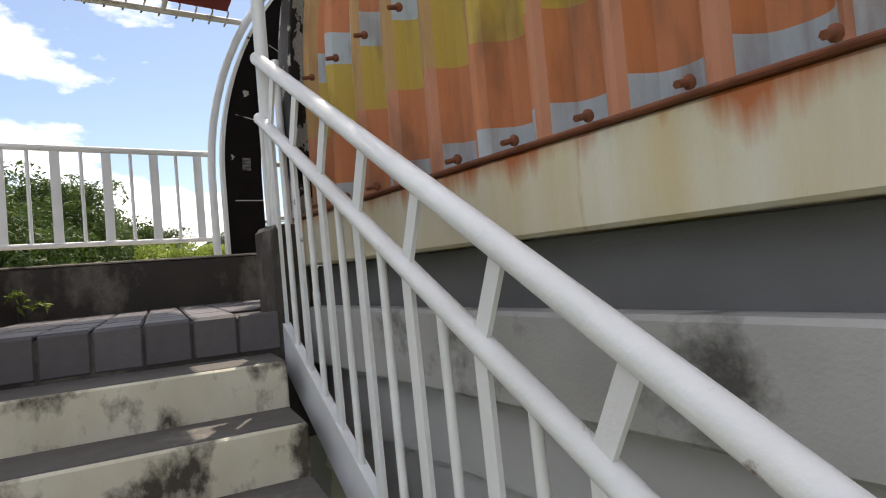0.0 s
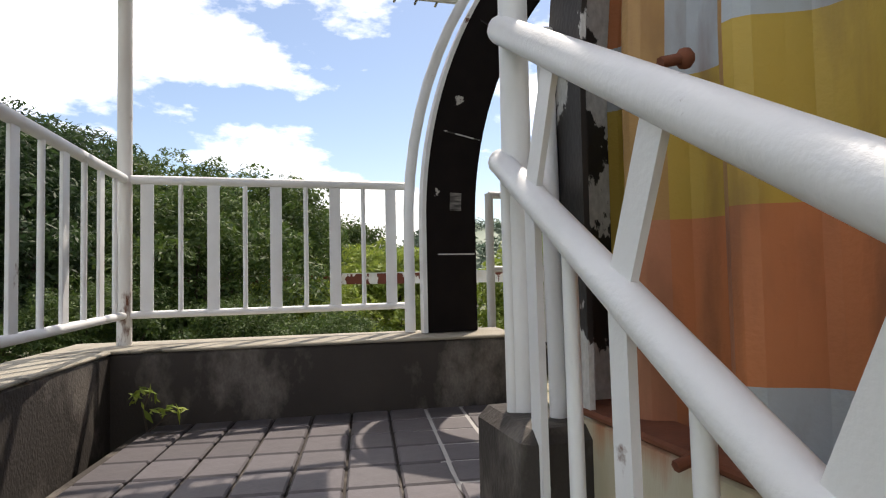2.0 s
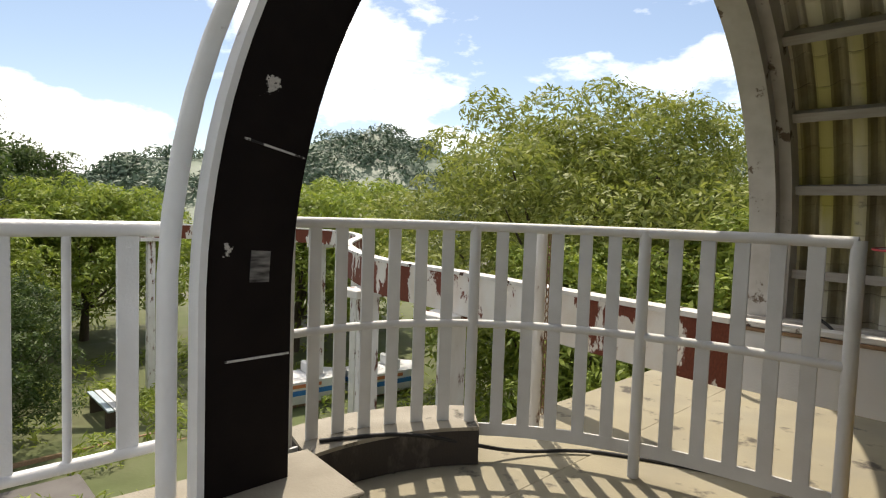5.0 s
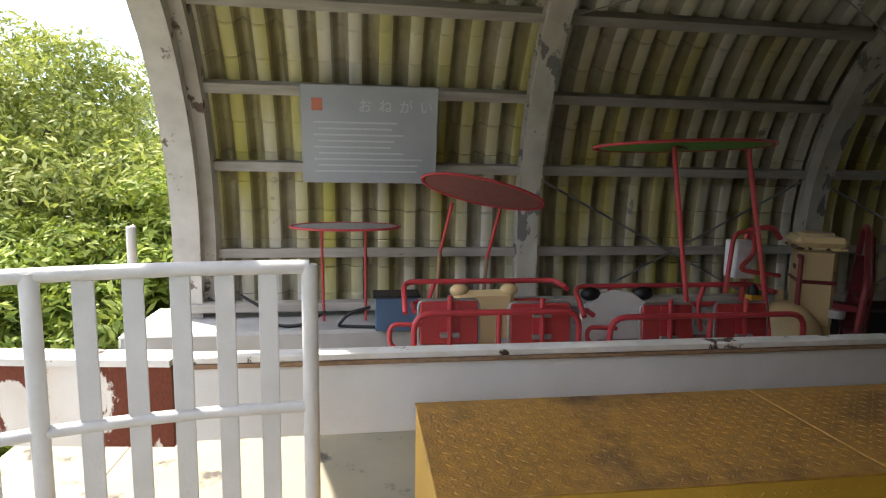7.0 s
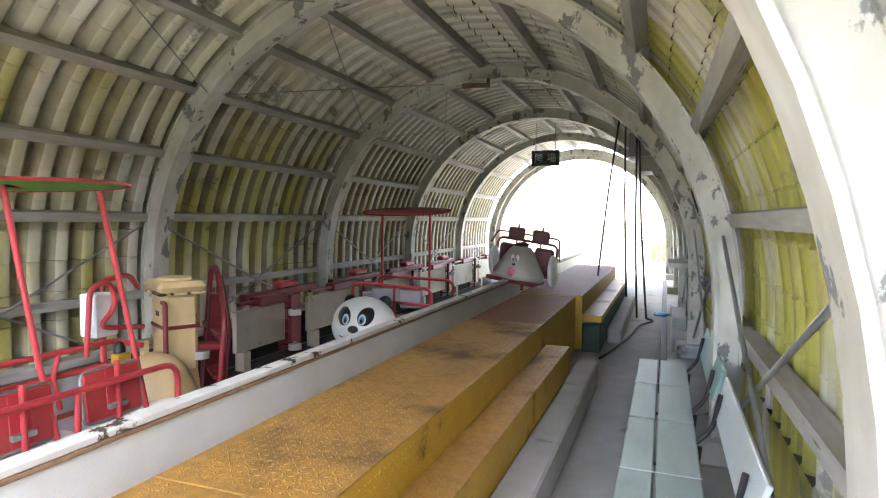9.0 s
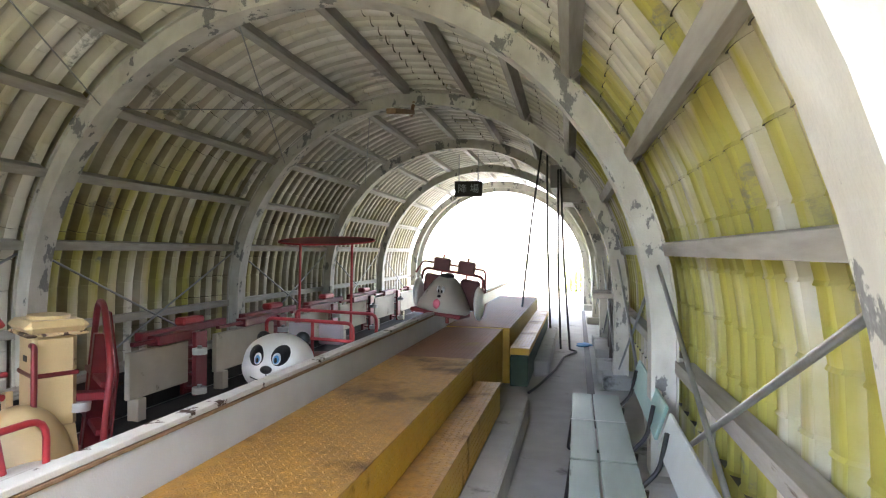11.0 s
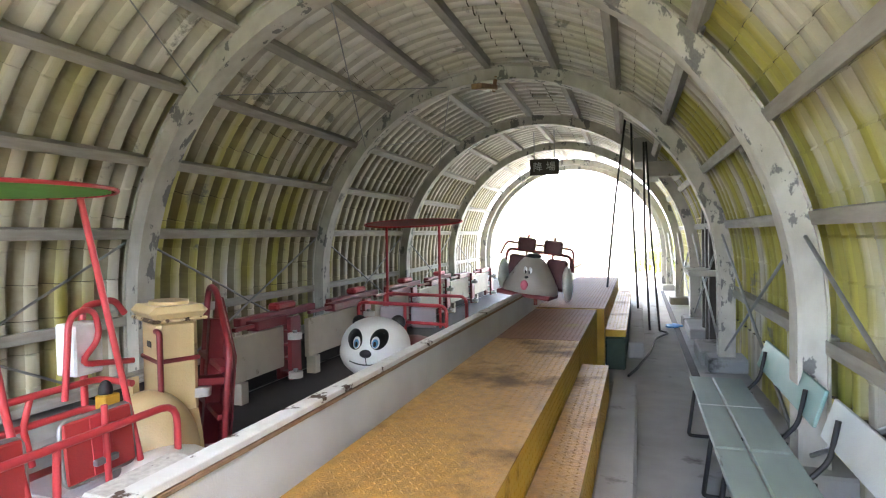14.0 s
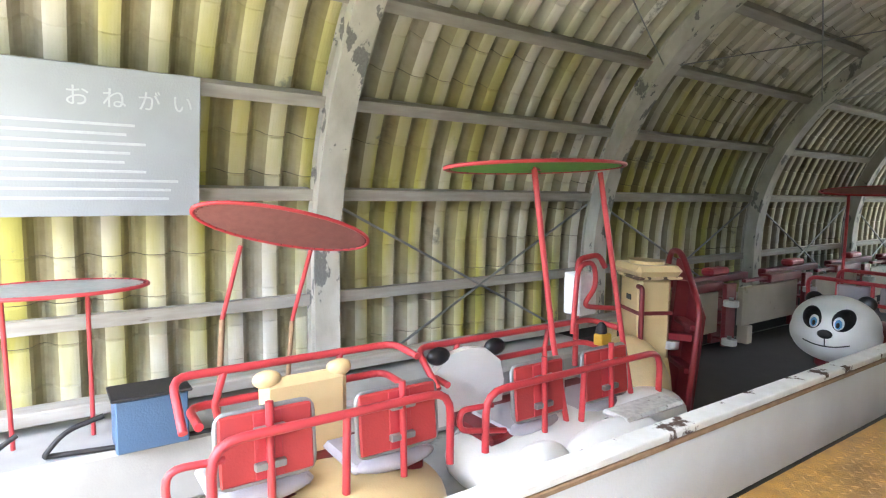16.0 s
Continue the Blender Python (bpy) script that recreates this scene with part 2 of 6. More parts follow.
BLUE_EYE = surface("blue_iris_paint", (0.12, 0.36, 0.65), rough=0.3, dirt=0)
PURE_WHITE = surface("eye_white_paint", (0.8, 0.82, 0.84), rough=0.3, dirt=0)
MAROON = surface("maroon_canopy_cloth", (0.25, 0.10, 0.09), (0.18, 0.07, 0.065), rough=0.85, grain=30, bump=0.2)
GREEN_CLOTH = surface("green_canopy_cloth", (0.10, 0.30, 0.05), (0.08, 0.22, 0.04), rough=0.85, grain=30)
GREY_CLOTH = surface("grey_canopy_cloth", (0.32, 0.33, 0.31), rough=0.85, grain=30)
RED_CLOTH = surface("dark_red_awning_cloth", (0.22, 0.03, 0.03), (0.15, 0.02, 0.02), rough=0.85, grain=8)
BLUE_BOX = surface("dusty_blue_box_paint", (0.065, 0.13, 0.24), (0.05, 0.10, 0.19), rough=0.5, grain=5, stain=(0.3, 0.34, 0.38), stain_at=0.68, stain_scale=4)
CABLE = surface("black_cable_rubber", (0.012, 0.012, 0.014), rough=0.55, dirt=0)
SIGN_GREY = surface("grey_notice_board", (0.36, 0.385, 0.41), (0.32, 0.34, 0.36), rough=0.55, grain=3, stain=(0.22, 0.22, 0.2), stain_at=0.72, stain_scale=9)
SIGN_WHITE = surface("faded_white_lettering", (0.50, 0.53, 0.55), (0.40, 0.42, 0.45), rough=0.7, grain=40, dirt=0)
SIGN_RED = surface("faded_red_mark", (0.5, 0.16, 0.1), rough=0.7, dirt=0)
SIGN_BLACK = surface("black_sign_board", (0.02, 0.016, 0.016), rough=0.5)
STEEL = surface("dull_galvanised_steel", (0.36, 0.37, 0.37), (0.26, 0.26, 0.25), rough=0.5, metal=0.7, grain=12)
WHEEL = surface("pale_nylon_roller", (0.55, 0.55, 0.53), (0.4, 0.39, 0.36), rough=0.5)
BENCH_GREEN = surface("pale_green_bench_plank", (0.30, 0.38, 0.345), (0.25, 0.31, 0.28), rough=0.5, grain=5, stretch=(4, 0.6, 4), stain=(0.2, 0.22, 0.2), stain_at=0.68, stain_scale=5)
BENCH_TEAL = surface("worn_teal_bench_back", (0.20, 0.38, 0.35), (0.36, 0.42, 0.39), rough=0.5, grain=4, stain=(0.42, 0.30, 0.24), stain_at=0.66, stain_scale=5)
BENCH_PALE = surface("faded_pale_bench_back", (0.56, 0.60, 0.60), (0.48, 0.52, 0.52), rough=0.5, grain=5)
BARK = surface("brown_bark", (0.10, 0.075, 0.055), (0.05, 0.038, 0.03), rough=0.95, grain=12, stretch=(3, 3, 0.6), bump=0.5)
GROUND = surface("grass_and_gravel", (0.10, 0.125, 0.045), (0.16, 0.15, 0.09), rough=0.95, grain=0.8, stain=(0.22, 0.20, 0.17), stain_at=0.52, stain_scale=0.12, spread=0.1, fine=14, bump=0.4)
ASPHALT = surface("worn_asphalt_path", (0.16, 0.15, 0.14), (0.11, 0.10, 0.095), rough=0.9, grain=3)
BOAT_WHITE = surface("white_boat_gelcoat", (0.74, 0.75, 0.76), (0.64, 0.65, 0.66), rough=0.35)
BOAT_BLUE = surface("blue_boat_stripe", (0.03, 0.20, 0.55), rough=0.4)
BOAT_ORANGE = surface("faded_orange_stripe", (0.6, 0.22, 0.1), rough=0.5)
BUILDING = surface("distant_pale_facade", (0.34, 0.35, 0.37), (0.28, 0.28, 0.29), rough=0.8, grain=0.5)
BUILDING_GLASS = surface("dark_window_glass", (0.05, 0.06, 0.08), rough=0.15, dirt=0)
ROOF_RED = surface("faded_red_roof_sheet", (0.30, 0.16, 0.12), (0.22, 0.12, 0.09), rough=0.7, grain=3)
HUT_BLUE = surface("pale_blue_hut_sheet", (0.42, 0.52, 0.58), (0.36, 0.44, 0.5), rough=0.6, grain=3)


def leafy(name, base, other, through=0.42):
    m = bpy.data.materials.new(name)
    m.use_nodes = True
    nt = m.node_tree
    b = nt.nodes["Principled BSDF"]
    b.inputs["Roughness"].default_value = 0.6
    geo = nt.nodes.new("ShaderNodeNewGeometry")
    mix = nt.nodes.new("ShaderNodeMix")
    mix.data_type = "RGBA"
    mix.inputs["A"].default_value, mix.inputs["B"].default_value = (*base, 1), (*other, 1)
    nt.links.new(geo.outputs["Random Per Island"], mix.inputs["Factor"])
    nt.links.new(mix.outputs["Result"], b.inputs["Base Color"])
    tr = nt.nodes.new("ShaderNodeBsdfTranslucent")
    nt.links.new(mix.outputs["Result"], tr.inputs["Color"])
    ms = nt.nodes.new("ShaderNodeMixShader")
    ms.inputs["Fac"].default_value = through
    nt.links.new(b.outputs["BSDF"], ms.inputs[1])
    nt.links.new(tr.outputs["BSDF"], ms.inputs[2])
    nt.links.new(ms.outputs["Shader"], nt.nodes["Material Output"].inputs["Surface"])
    return m


LEAF_A = leafy("mid_green_leaves", (0.035, 0.075, 0.016), (0.10, 0.145, 0.03))
LEAF_B = leafy("olive_green_leaves", (0.13, 0.175, 0.025), (0.35, 0.38, 0.085))
LEAF_C = leafy("bright_green_leaves", (0.15, 0.225, 0.03), (0.32, 0.38, 0.06))
LEAF_D = leafy("deep_green_leaves", (0.022, 0.050, 0.017), (0.05, 0.085, 0.026))
# Distance haze is mixed into this leaf colour.
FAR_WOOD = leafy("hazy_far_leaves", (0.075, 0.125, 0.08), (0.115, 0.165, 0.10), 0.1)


def sheet_inside(name, base, other):
    """Ageing cream sheet with yellow-green algae streaks that run down the arch, and grey peeling."""
    m = surface(name, base, other, rough=0.7, grain=5, bump=0.15, dirt=0.15)
    nt = m.node_tree
    b = nt.nodes["Principled BSDF"]
    prev = b.inputs["Base Color"].links[0].from_socket
    L = nt.links.new
    uv = nt.nodes.new("ShaderNodeUVMap")
    mp = nt.nodes.new("ShaderNodeMapping")
    mp.inputs["Scale"].default_value = (2.6, 0.45, 1)
    L(uv.outputs["UV"], mp.inputs["Vector"])
    n = nt.nodes.new("ShaderNodeTexNoise")
    n.inputs["Scale"].default_value, n.inputs["Detail"].default_value = 1.0, 5
    L(mp.outputs["Vector"], n.inputs["Vector"])
    r = nt.nodes.new("ShaderNodeMapRange")
    r.inputs["From Min"].default_value, r.inputs["From Max"].default_value = 0.40, 0.60
    L(n.outputs["Fac"], r.inputs["Value"])
    attr = nt.nodes.new("ShaderNodeAttribute")
    attr.attribute_name = "algae"
    mul = nt.nodes.new("ShaderNodeMath")
    mul.operation = "MULTIPLY"
    L(r.outputs["Result"], mul.inputs[0])
    L(attr.outputs["Fac"], mul.inputs[1])
    mx = nt.nodes.new("ShaderNodeMix")
    mx.data_type = "RGBA"
    mx.inputs["B"].default_value = (0.46, 0.42, 0.085, 1)
    L(mul.outputs["Value"], mx.inputs["Factor"])
    L(prev, mx.inputs["A"])
    pn = nt.nodes.new("ShaderNodeTexNoise")
    pn.inputs["Scale"].default_value, pn.inputs["Detail"].default_value, pn.inputs["Roughness"].default_value = 1.9, 10, 0.68
    L(uv.outputs["UV"], pn.inputs["Vector"])
    pr = nt.nodes.new("ShaderNodeMapRange")
    pr.inputs["From Min"].default_value, pr.inputs["From Max"].default_value, pr.inputs["To Max"].default_value = 0.60, 0.64, 0.75
    L(pn.outputs["Fac"], pr.inputs["Value"])
    pm = nt.nodes.new("ShaderNodeMix")
    pm.data_type = "RGBA"
    pm.inputs["B"].default_value = (0.20, 0.20, 0.17, 1)
    L(pr.outputs["Result"], pm.inputs["Factor"])
    L(mx.outputs["Result"], pm.inputs["A"])
    # Brown dirt plus the shade of valleys and flanks, both put into the colour.
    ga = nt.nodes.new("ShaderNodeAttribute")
    ga.attribute_name = "shade_grime"
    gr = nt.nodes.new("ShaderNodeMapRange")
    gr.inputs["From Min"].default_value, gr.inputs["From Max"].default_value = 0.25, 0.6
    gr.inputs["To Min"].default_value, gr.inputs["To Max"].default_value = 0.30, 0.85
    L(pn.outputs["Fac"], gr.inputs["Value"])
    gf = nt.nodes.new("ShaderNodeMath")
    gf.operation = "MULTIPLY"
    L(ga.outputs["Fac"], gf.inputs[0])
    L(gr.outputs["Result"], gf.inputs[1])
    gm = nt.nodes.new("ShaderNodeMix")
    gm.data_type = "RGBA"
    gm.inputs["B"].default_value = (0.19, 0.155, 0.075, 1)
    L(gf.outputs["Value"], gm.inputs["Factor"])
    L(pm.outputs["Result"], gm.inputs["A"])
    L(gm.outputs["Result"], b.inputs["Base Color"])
    return m


def rusting_beam():
    """Cream beam with rust that runs down in streaks from its top edge."""
    m = surface("rust_streaked_beam", (0.60, 0.57, 0.46), (0.52, 0.42, 0.22), rough=0.6, grain=3, amount=0.8, stretch=(3, 3, 0.35), stain=(0.40, 0.20, 0.08), stain_at=0.62, stain_scale=2.6, spread=0.12)
    nt = m.node_tree
    b = nt.nodes["Principled BSDF"]
    prev = b.inputs["Base Color"].links[0].from_socket
    L = nt.links.new
    tc = nt.nodes.new("ShaderNodeTexCoord")
    sep = nt.nodes.new("ShaderNodeSeparateXYZ")
    L(tc.outputs["Generated"], sep.inputs["Vector"])
    mp = nt.nodes.new("ShaderNodeMapping")
    mp.inputs["Scale"].default_value = (1, 9, 1.2)
    L(tc.outputs["Object"], mp.inputs["Vector"])
    n = nt.nodes.new("ShaderNodeTexNoise")
    n.inputs["Scale"].default_value, n.inputs["Detail"].default_value = 1.6, 6
    L(mp.outputs["Vector"], n.inputs["Vector"])
    add = nt.nodes.new("ShaderNodeMath")
    add.operation = "MULTIPLY_ADD"
    add.inputs[1].default_value = 1.3
    L(n.outputs["Fac"], add.inputs[0])
    L(sep.outputs["Z"], add.inputs[2])
    r = nt.nodes.new("ShaderNodeMapRange")
    r.inputs["From Min"].default_value, r.inputs["From Max"].default_value = 1.42, 1.78
    L(add.outputs["Value"], r.inputs["Value"])
    mx = nt.nodes.new("ShaderNodeMix")
    mx.data_type = "RGBA"
    mx.inputs["B"].default_value = (0.40, 0.115, 0.03, 1)
    L(r.outputs["Result"], mx.inputs["Factor"])
    L(prev, mx.inputs["A"])
    L(mx.outputs["Result"], b.inputs["Base Color"])
    return m


BEAM_RUST = rusting_beam()


def sheet_outside():
    """Painted cladding: grey, orange and ochre blocks, each lap a little different, and rust under the bolts."""
    m = surface("painted_cladding", (0.5, 0.5, 0.5), rough=0.6, bump=0.15, dirt=0)
    nt = m.node_tree
    b = nt.nodes["Principled BSDF"]
    L = nt.links.new
    attr = nt.nodes.new("ShaderNodeAttribute")
    attr.attribute_name = "paint"
    n = nt.nodes.new("ShaderNodeTexNoise")
    n.inputs["Scale"].default_value, n.inputs["Detail"].default_value = 7, 7
    tc = nt.nodes.new("ShaderNodeTexCoord")
    mp = nt.nodes.new("ShaderNodeMapping")
    mp.inputs["Scale"].default_value = (1, 2.5, 0.5)
    L(tc.outputs["Object"], mp.inputs["Vector"])
    L(mp.outputs["Vector"], n.inputs["Vector"])
    r = nt.nodes.new("ShaderNodeMapRange")
    r.inputs["From Min"].default_value, r.inputs["From Max"].default_value = 0.5, 0.75
    r.inputs["To Max"].default_value = 0.8
    L(n.outputs["Fac"], r.inputs["Value"])
    mx = nt.nodes.new("ShaderNodeMix")
    mx.data_type = "RGBA"
    mx.inputs["B"].default_value = (0.16, 0.07, 0.035, 1)
    L(r.outputs["Result"], mx.inputs["Factor"])
    L(attr.outputs["Color"], mx.inputs["A"])
    L(mx.outputs["Result"], b.inputs["Base Color"])
    return m


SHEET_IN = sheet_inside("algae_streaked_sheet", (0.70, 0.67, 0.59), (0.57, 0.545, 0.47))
# Whiter roof paint, lightened further for light bounced up off the floors.
SHEET_ROOF = sheet_inside("lightened_roof_sheet", (0.82, 0.80, 0.74), (0.70, 0.68, 0.62))
SHEET_OUT = sheet_outside()
SHEET_LIP = surface("grimy_sheet_edge", (0.12, 0.11, 0.08), (0.07, 0.06, 0.05), rough=0.9)


# ---------- building helpers ----------
class Shape:
    """Collects vertices and faces of one part."""

    def __init__(self):
        self.v, self.f, self.smooth = [], [], []

    def add(self, verts, faces, smooth=False):
        k = len(self.v)
        self.v += [tuple(p) for p in verts]
        self.f += [tuple(i + k for i in face) for face in faces]
        self.smooth += [smooth] * len(faces)
        return self

    def box(self, a, b, c=0.006, m=None):
        """A box from corner a to corner b with chamfered edges c."""
        lo = [min(p, q) for p, q in zip(a, b)]
        hi = [max(p, q) for p, q in zip(a, b)]
        c = min(c, *[(h - l) * 0.45 for l, h in zip(lo, hi)])
        ids, verts = {}, []
        for sx in (0, 1):
            for sy in (0, 1):
                for sz in (0, 1):
                    s = (sx, sy, sz)
                    for ax in range(3):
                        p = []
                        for k in range(3):
                            e = hi[k] if s[k] else lo[k]
                            p.append(e if k == ax else e + (-c if s[k] else c))
                        ids[s, ax] = len(verts)
                        verts.append(Vector(p))
        faces = []
        for ax in range(3):
            u, w = (ax + 1) % 3, (ax + 2) % 3
            for side in (0, 1):
                q = []
                for du, dw in ((0, 0), (1, 0), (1, 1), (0, 1)):
                    s = [0, 0, 0]
                    s[ax], s[u], s[w] = side, du, dw
                    q.append(ids[tuple(s), ax])
                faces.append(q if side else q[::-1])
            for du in (0, 1):
                for dw in (0, 1):
                    s0, s1 = [0, 0, 0], [0, 0, 0]
                    s0[u] = s1[u] = du
                    s0[w] = s1[w] = dw
                    s1[ax] = 1
                    q = [ids[tuple(s0), u], ids[tuple(s1), u], ids[tuple(s1), w], ids[tuple(s0), w]]
                    faces.append(q if du != dw else q[::-1])
        for s in [(x, y, z) for x in (0, 1) for y in (0, 1) for z in (0, 1)]:
            q = [ids[s, 0], ids[s, 1], ids[s, 2]]
            faces.append(q if sum(s) % 2 else q[::-1])
        if m is not None:
            verts = [m @ p for p in verts]
        return self.add(verts, faces)

    def tube(self, pts, r, seg=10, closed=False, flat=None, bend=0.0):
        """A round (or, with flat=(w, h), rectangular) bar along a polyline; bend rounds its corners."""
        pts = [Vector(p) for p in pts]
        if bend and len(pts) > 2:
            out = [pts[0]] if not closed else []
            idx = range(len(pts)) if closed else range(1, len(pts) - 1)
            for i in idx:
                p, a, b = pts[i], pts[i - 1], pts[(i + 1) % len(pts)]
                d = min(bend, (a - p).length * 0.48, (b - p).length * 0.48)
                s, e = p + (a - p).normalized() * d, p + (b - p).normalized() * d
                for k in range(5):
                    t = k / 4
                    out.append((1 - t) ** 2 * s + 2 * t * (1 - t) * p + t * t * e)
            if not closed:
                out.append(pts[-1])
            pts = out
        n = len(pts)
        rings, up = [], None
        for i in range(n):
            if closed:
                d = (pts[(i + 1) % n] - pts[i - 1]).normalized()
            else:
                d = (pts[min(i + 1, n - 1)] - pts[max(i - 1, 0)]).normalized()
            if up is None:
                up = Vector((0, 0, 1)) if abs(d.z) < 0.9 else Vector((0, 1, 0))
            side = d.cross(up).normalized()
            up = side.cross(d).normalized()
            if flat:
                w, h = flat[0] / 2, flat[1] / 2
                rings.append([pts[i] + side * a + up * b for a, b in ((-w, -h), (w, -h), (w, h), (-w, h))])
            else:
                rings.append([pts[i] + side * math.cos(t) * r + up * math.sin(t) * r for t in [2 * math.pi * k / seg for k in range(seg)]])
        k = len(rings[0])
        verts = [p for ring in rings for p in ring]
        faces = []
        for i in range(n if closed else n - 1):
            j = (i + 1) % n
            for q in range(k):
                faces.append((i * k + q, i * k + (q + 1) % k, j * k + (q + 1) % k, j * k + q))
        self.add(verts, faces, smooth=not flat)
        if not closed:
            self.add(rings[0], [tuple(range(k))[::-1]])
            self.add(rings[-1], [tuple(range(k))])
        return self

    def ball(self, c, r, nu=20, nv=14, warp=None, m=None, lo=-90, hi=90):
        """An ellipsoid with radii r, bent by warp(unit vector) -> factor."""
        verts, faces = [], []
        for i in range(nv + 1):
            th = radians(lo + (hi - lo) * i / nv)
            for j in range(nu):
                ph = 2 * math.pi * j / nu
                u = Vector((math.cos(th) * math.cos(ph), math.cos(th) * math.sin(ph), math.sin(th)))
                k = warp(u) if warp else 1.0
                p = Vector((u.x * r[0] * k, u.y * r[1] * k, u.z * r[2] * k))
                verts.append((m @ p if m is not None else p) + Vector(c))
        for i in range(nv):
            for j in range(nu):
                faces.append((i * nu + j, i * nu + (j + 1) % nu, (i + 1) * nu + (j + 1) % nu, (i + 1) * nu + j))
        return self.add(verts, faces, True)

    def slab(self, outline, z0, z1, m=None):
        """An upright prism over a flat outline of (x, y)."""
        n = len(outline)
        verts = [Vector((x, y, z0)) for x, y in outline] + [Vector((x, y, z1)) for x, y in outline]
        if m is not None:
            verts = [m @ p for p in verts]
        faces = [tuple(range(n))[::-1], tuple(range(n, 2 * n))] + [(i, (i + 1) % n, n + (i + 1) % n, n + i) for i in range(n)]
        return self.add(verts, faces)

    def mesh(self, name):
        me = bpy.data.meshes.new(name)
        me.from_pydata(self.v, [], self.f)
        me.polygons.foreach_set("use_smooth", self.smooth)
        me.update()
        return me


def part(name, shape, material, parent=None, label=""):
    me = shape.mesh(name) if isinstance(shape, Shape) else shape
    if material is not None and not me.materials:
        me.materials.append(material)
    ob = new(name, me)
    if parent is not None:
        ob.parent = parent
        ob.matrix_parent_inverse = parent.matrix_basis.inverted()
    if label:
        ob["label"] = label
    return ob


def thing(name, base, label, category, group="", kind=""):
    ob = new(name)
    ob.location = base
    ob.empty_display_size = 0.1
    return tagged(ob, label, category, group, kind)


def solo(name, shape, material, label, category, group="", kind=""):
    return tagged(part(name, shape, material), label, category, group, kind)


# ---------- the vault ----------
XC, ZC = 2.16, 0.82           # middle and springing height of the arch
R_IN, R_RIB, R_SHEET = 2.05, 2.19, 2.325
RIBS = [-2.42, -4.83, -7.44, -10.04, -12.64, -15.24]
Y_END, Y_DOOR, Y_FAR = -0.06, -1.70, -15.3
PITCH = 0.2


def arc(r, deg):
    """Place in the cross-section: 0 degrees on the far side, 180 on the side of the stairs; beyond them, straight down."""
    if deg < 0:
        return XC + r, ZC + deg * 0.0366
    if deg > 180:
        return XC - r, ZC - (deg - 180) * 0.0366
    return XC + r * math.cos(radians(deg)), ZC + r * math.sin(radians(deg))


FOOT = -22.4                 # this many "degrees" below the springing is the floor
LAP = 5.6                    # one lap of the sheet along the arch


def wave(y):
    """Proud, wide ridges with narrower valleys between them."""
    s = math.sin(2 * math.pi * y / PITCH)
    return math.tanh(2.1 * (s + 0.5)) + 0.18 * max(0.0, s)


GREY_BLOCK, ORANGE_BLOCK, OCHRE_BLOCK = (0.38, 0.42, 0.45), (0.50, 0.175, 0.065), (0.46, 0.315, 0.05)


def block_colour(y, z):
    """Painted blocks of the outside: grey foot, then orange, ochre and grey in steps from rib to rib."""
    col = math.floor(y / PITCH - 0.75)
    step = z - 0.06 * (-y - 2.3) + 0.018 * ((col * 7) % 3 - 1)
    if 0.60 < (y / PITCH) % 1.0 < 0.90 and col % 4:
        return (0.46, 0.19, 0.10) if step < 0.66 else (0.40, 0.23, 0.08)
    for top, colour in ((0.41, GREY_BLOCK), (0.645, ORANGE_BLOCK), (0.87, OCHRE_BLOCK), (0.99, GREY_BLOCK), (1.22, ORANGE_BLOCK), (1.45, OCHRE_BLOCK)):
        if step < top:
            return colour
    return (GREY_BLOCK, ORANGE_BLOCK, OCHRE_BLOCK)[int(step / 0.235) % 3]


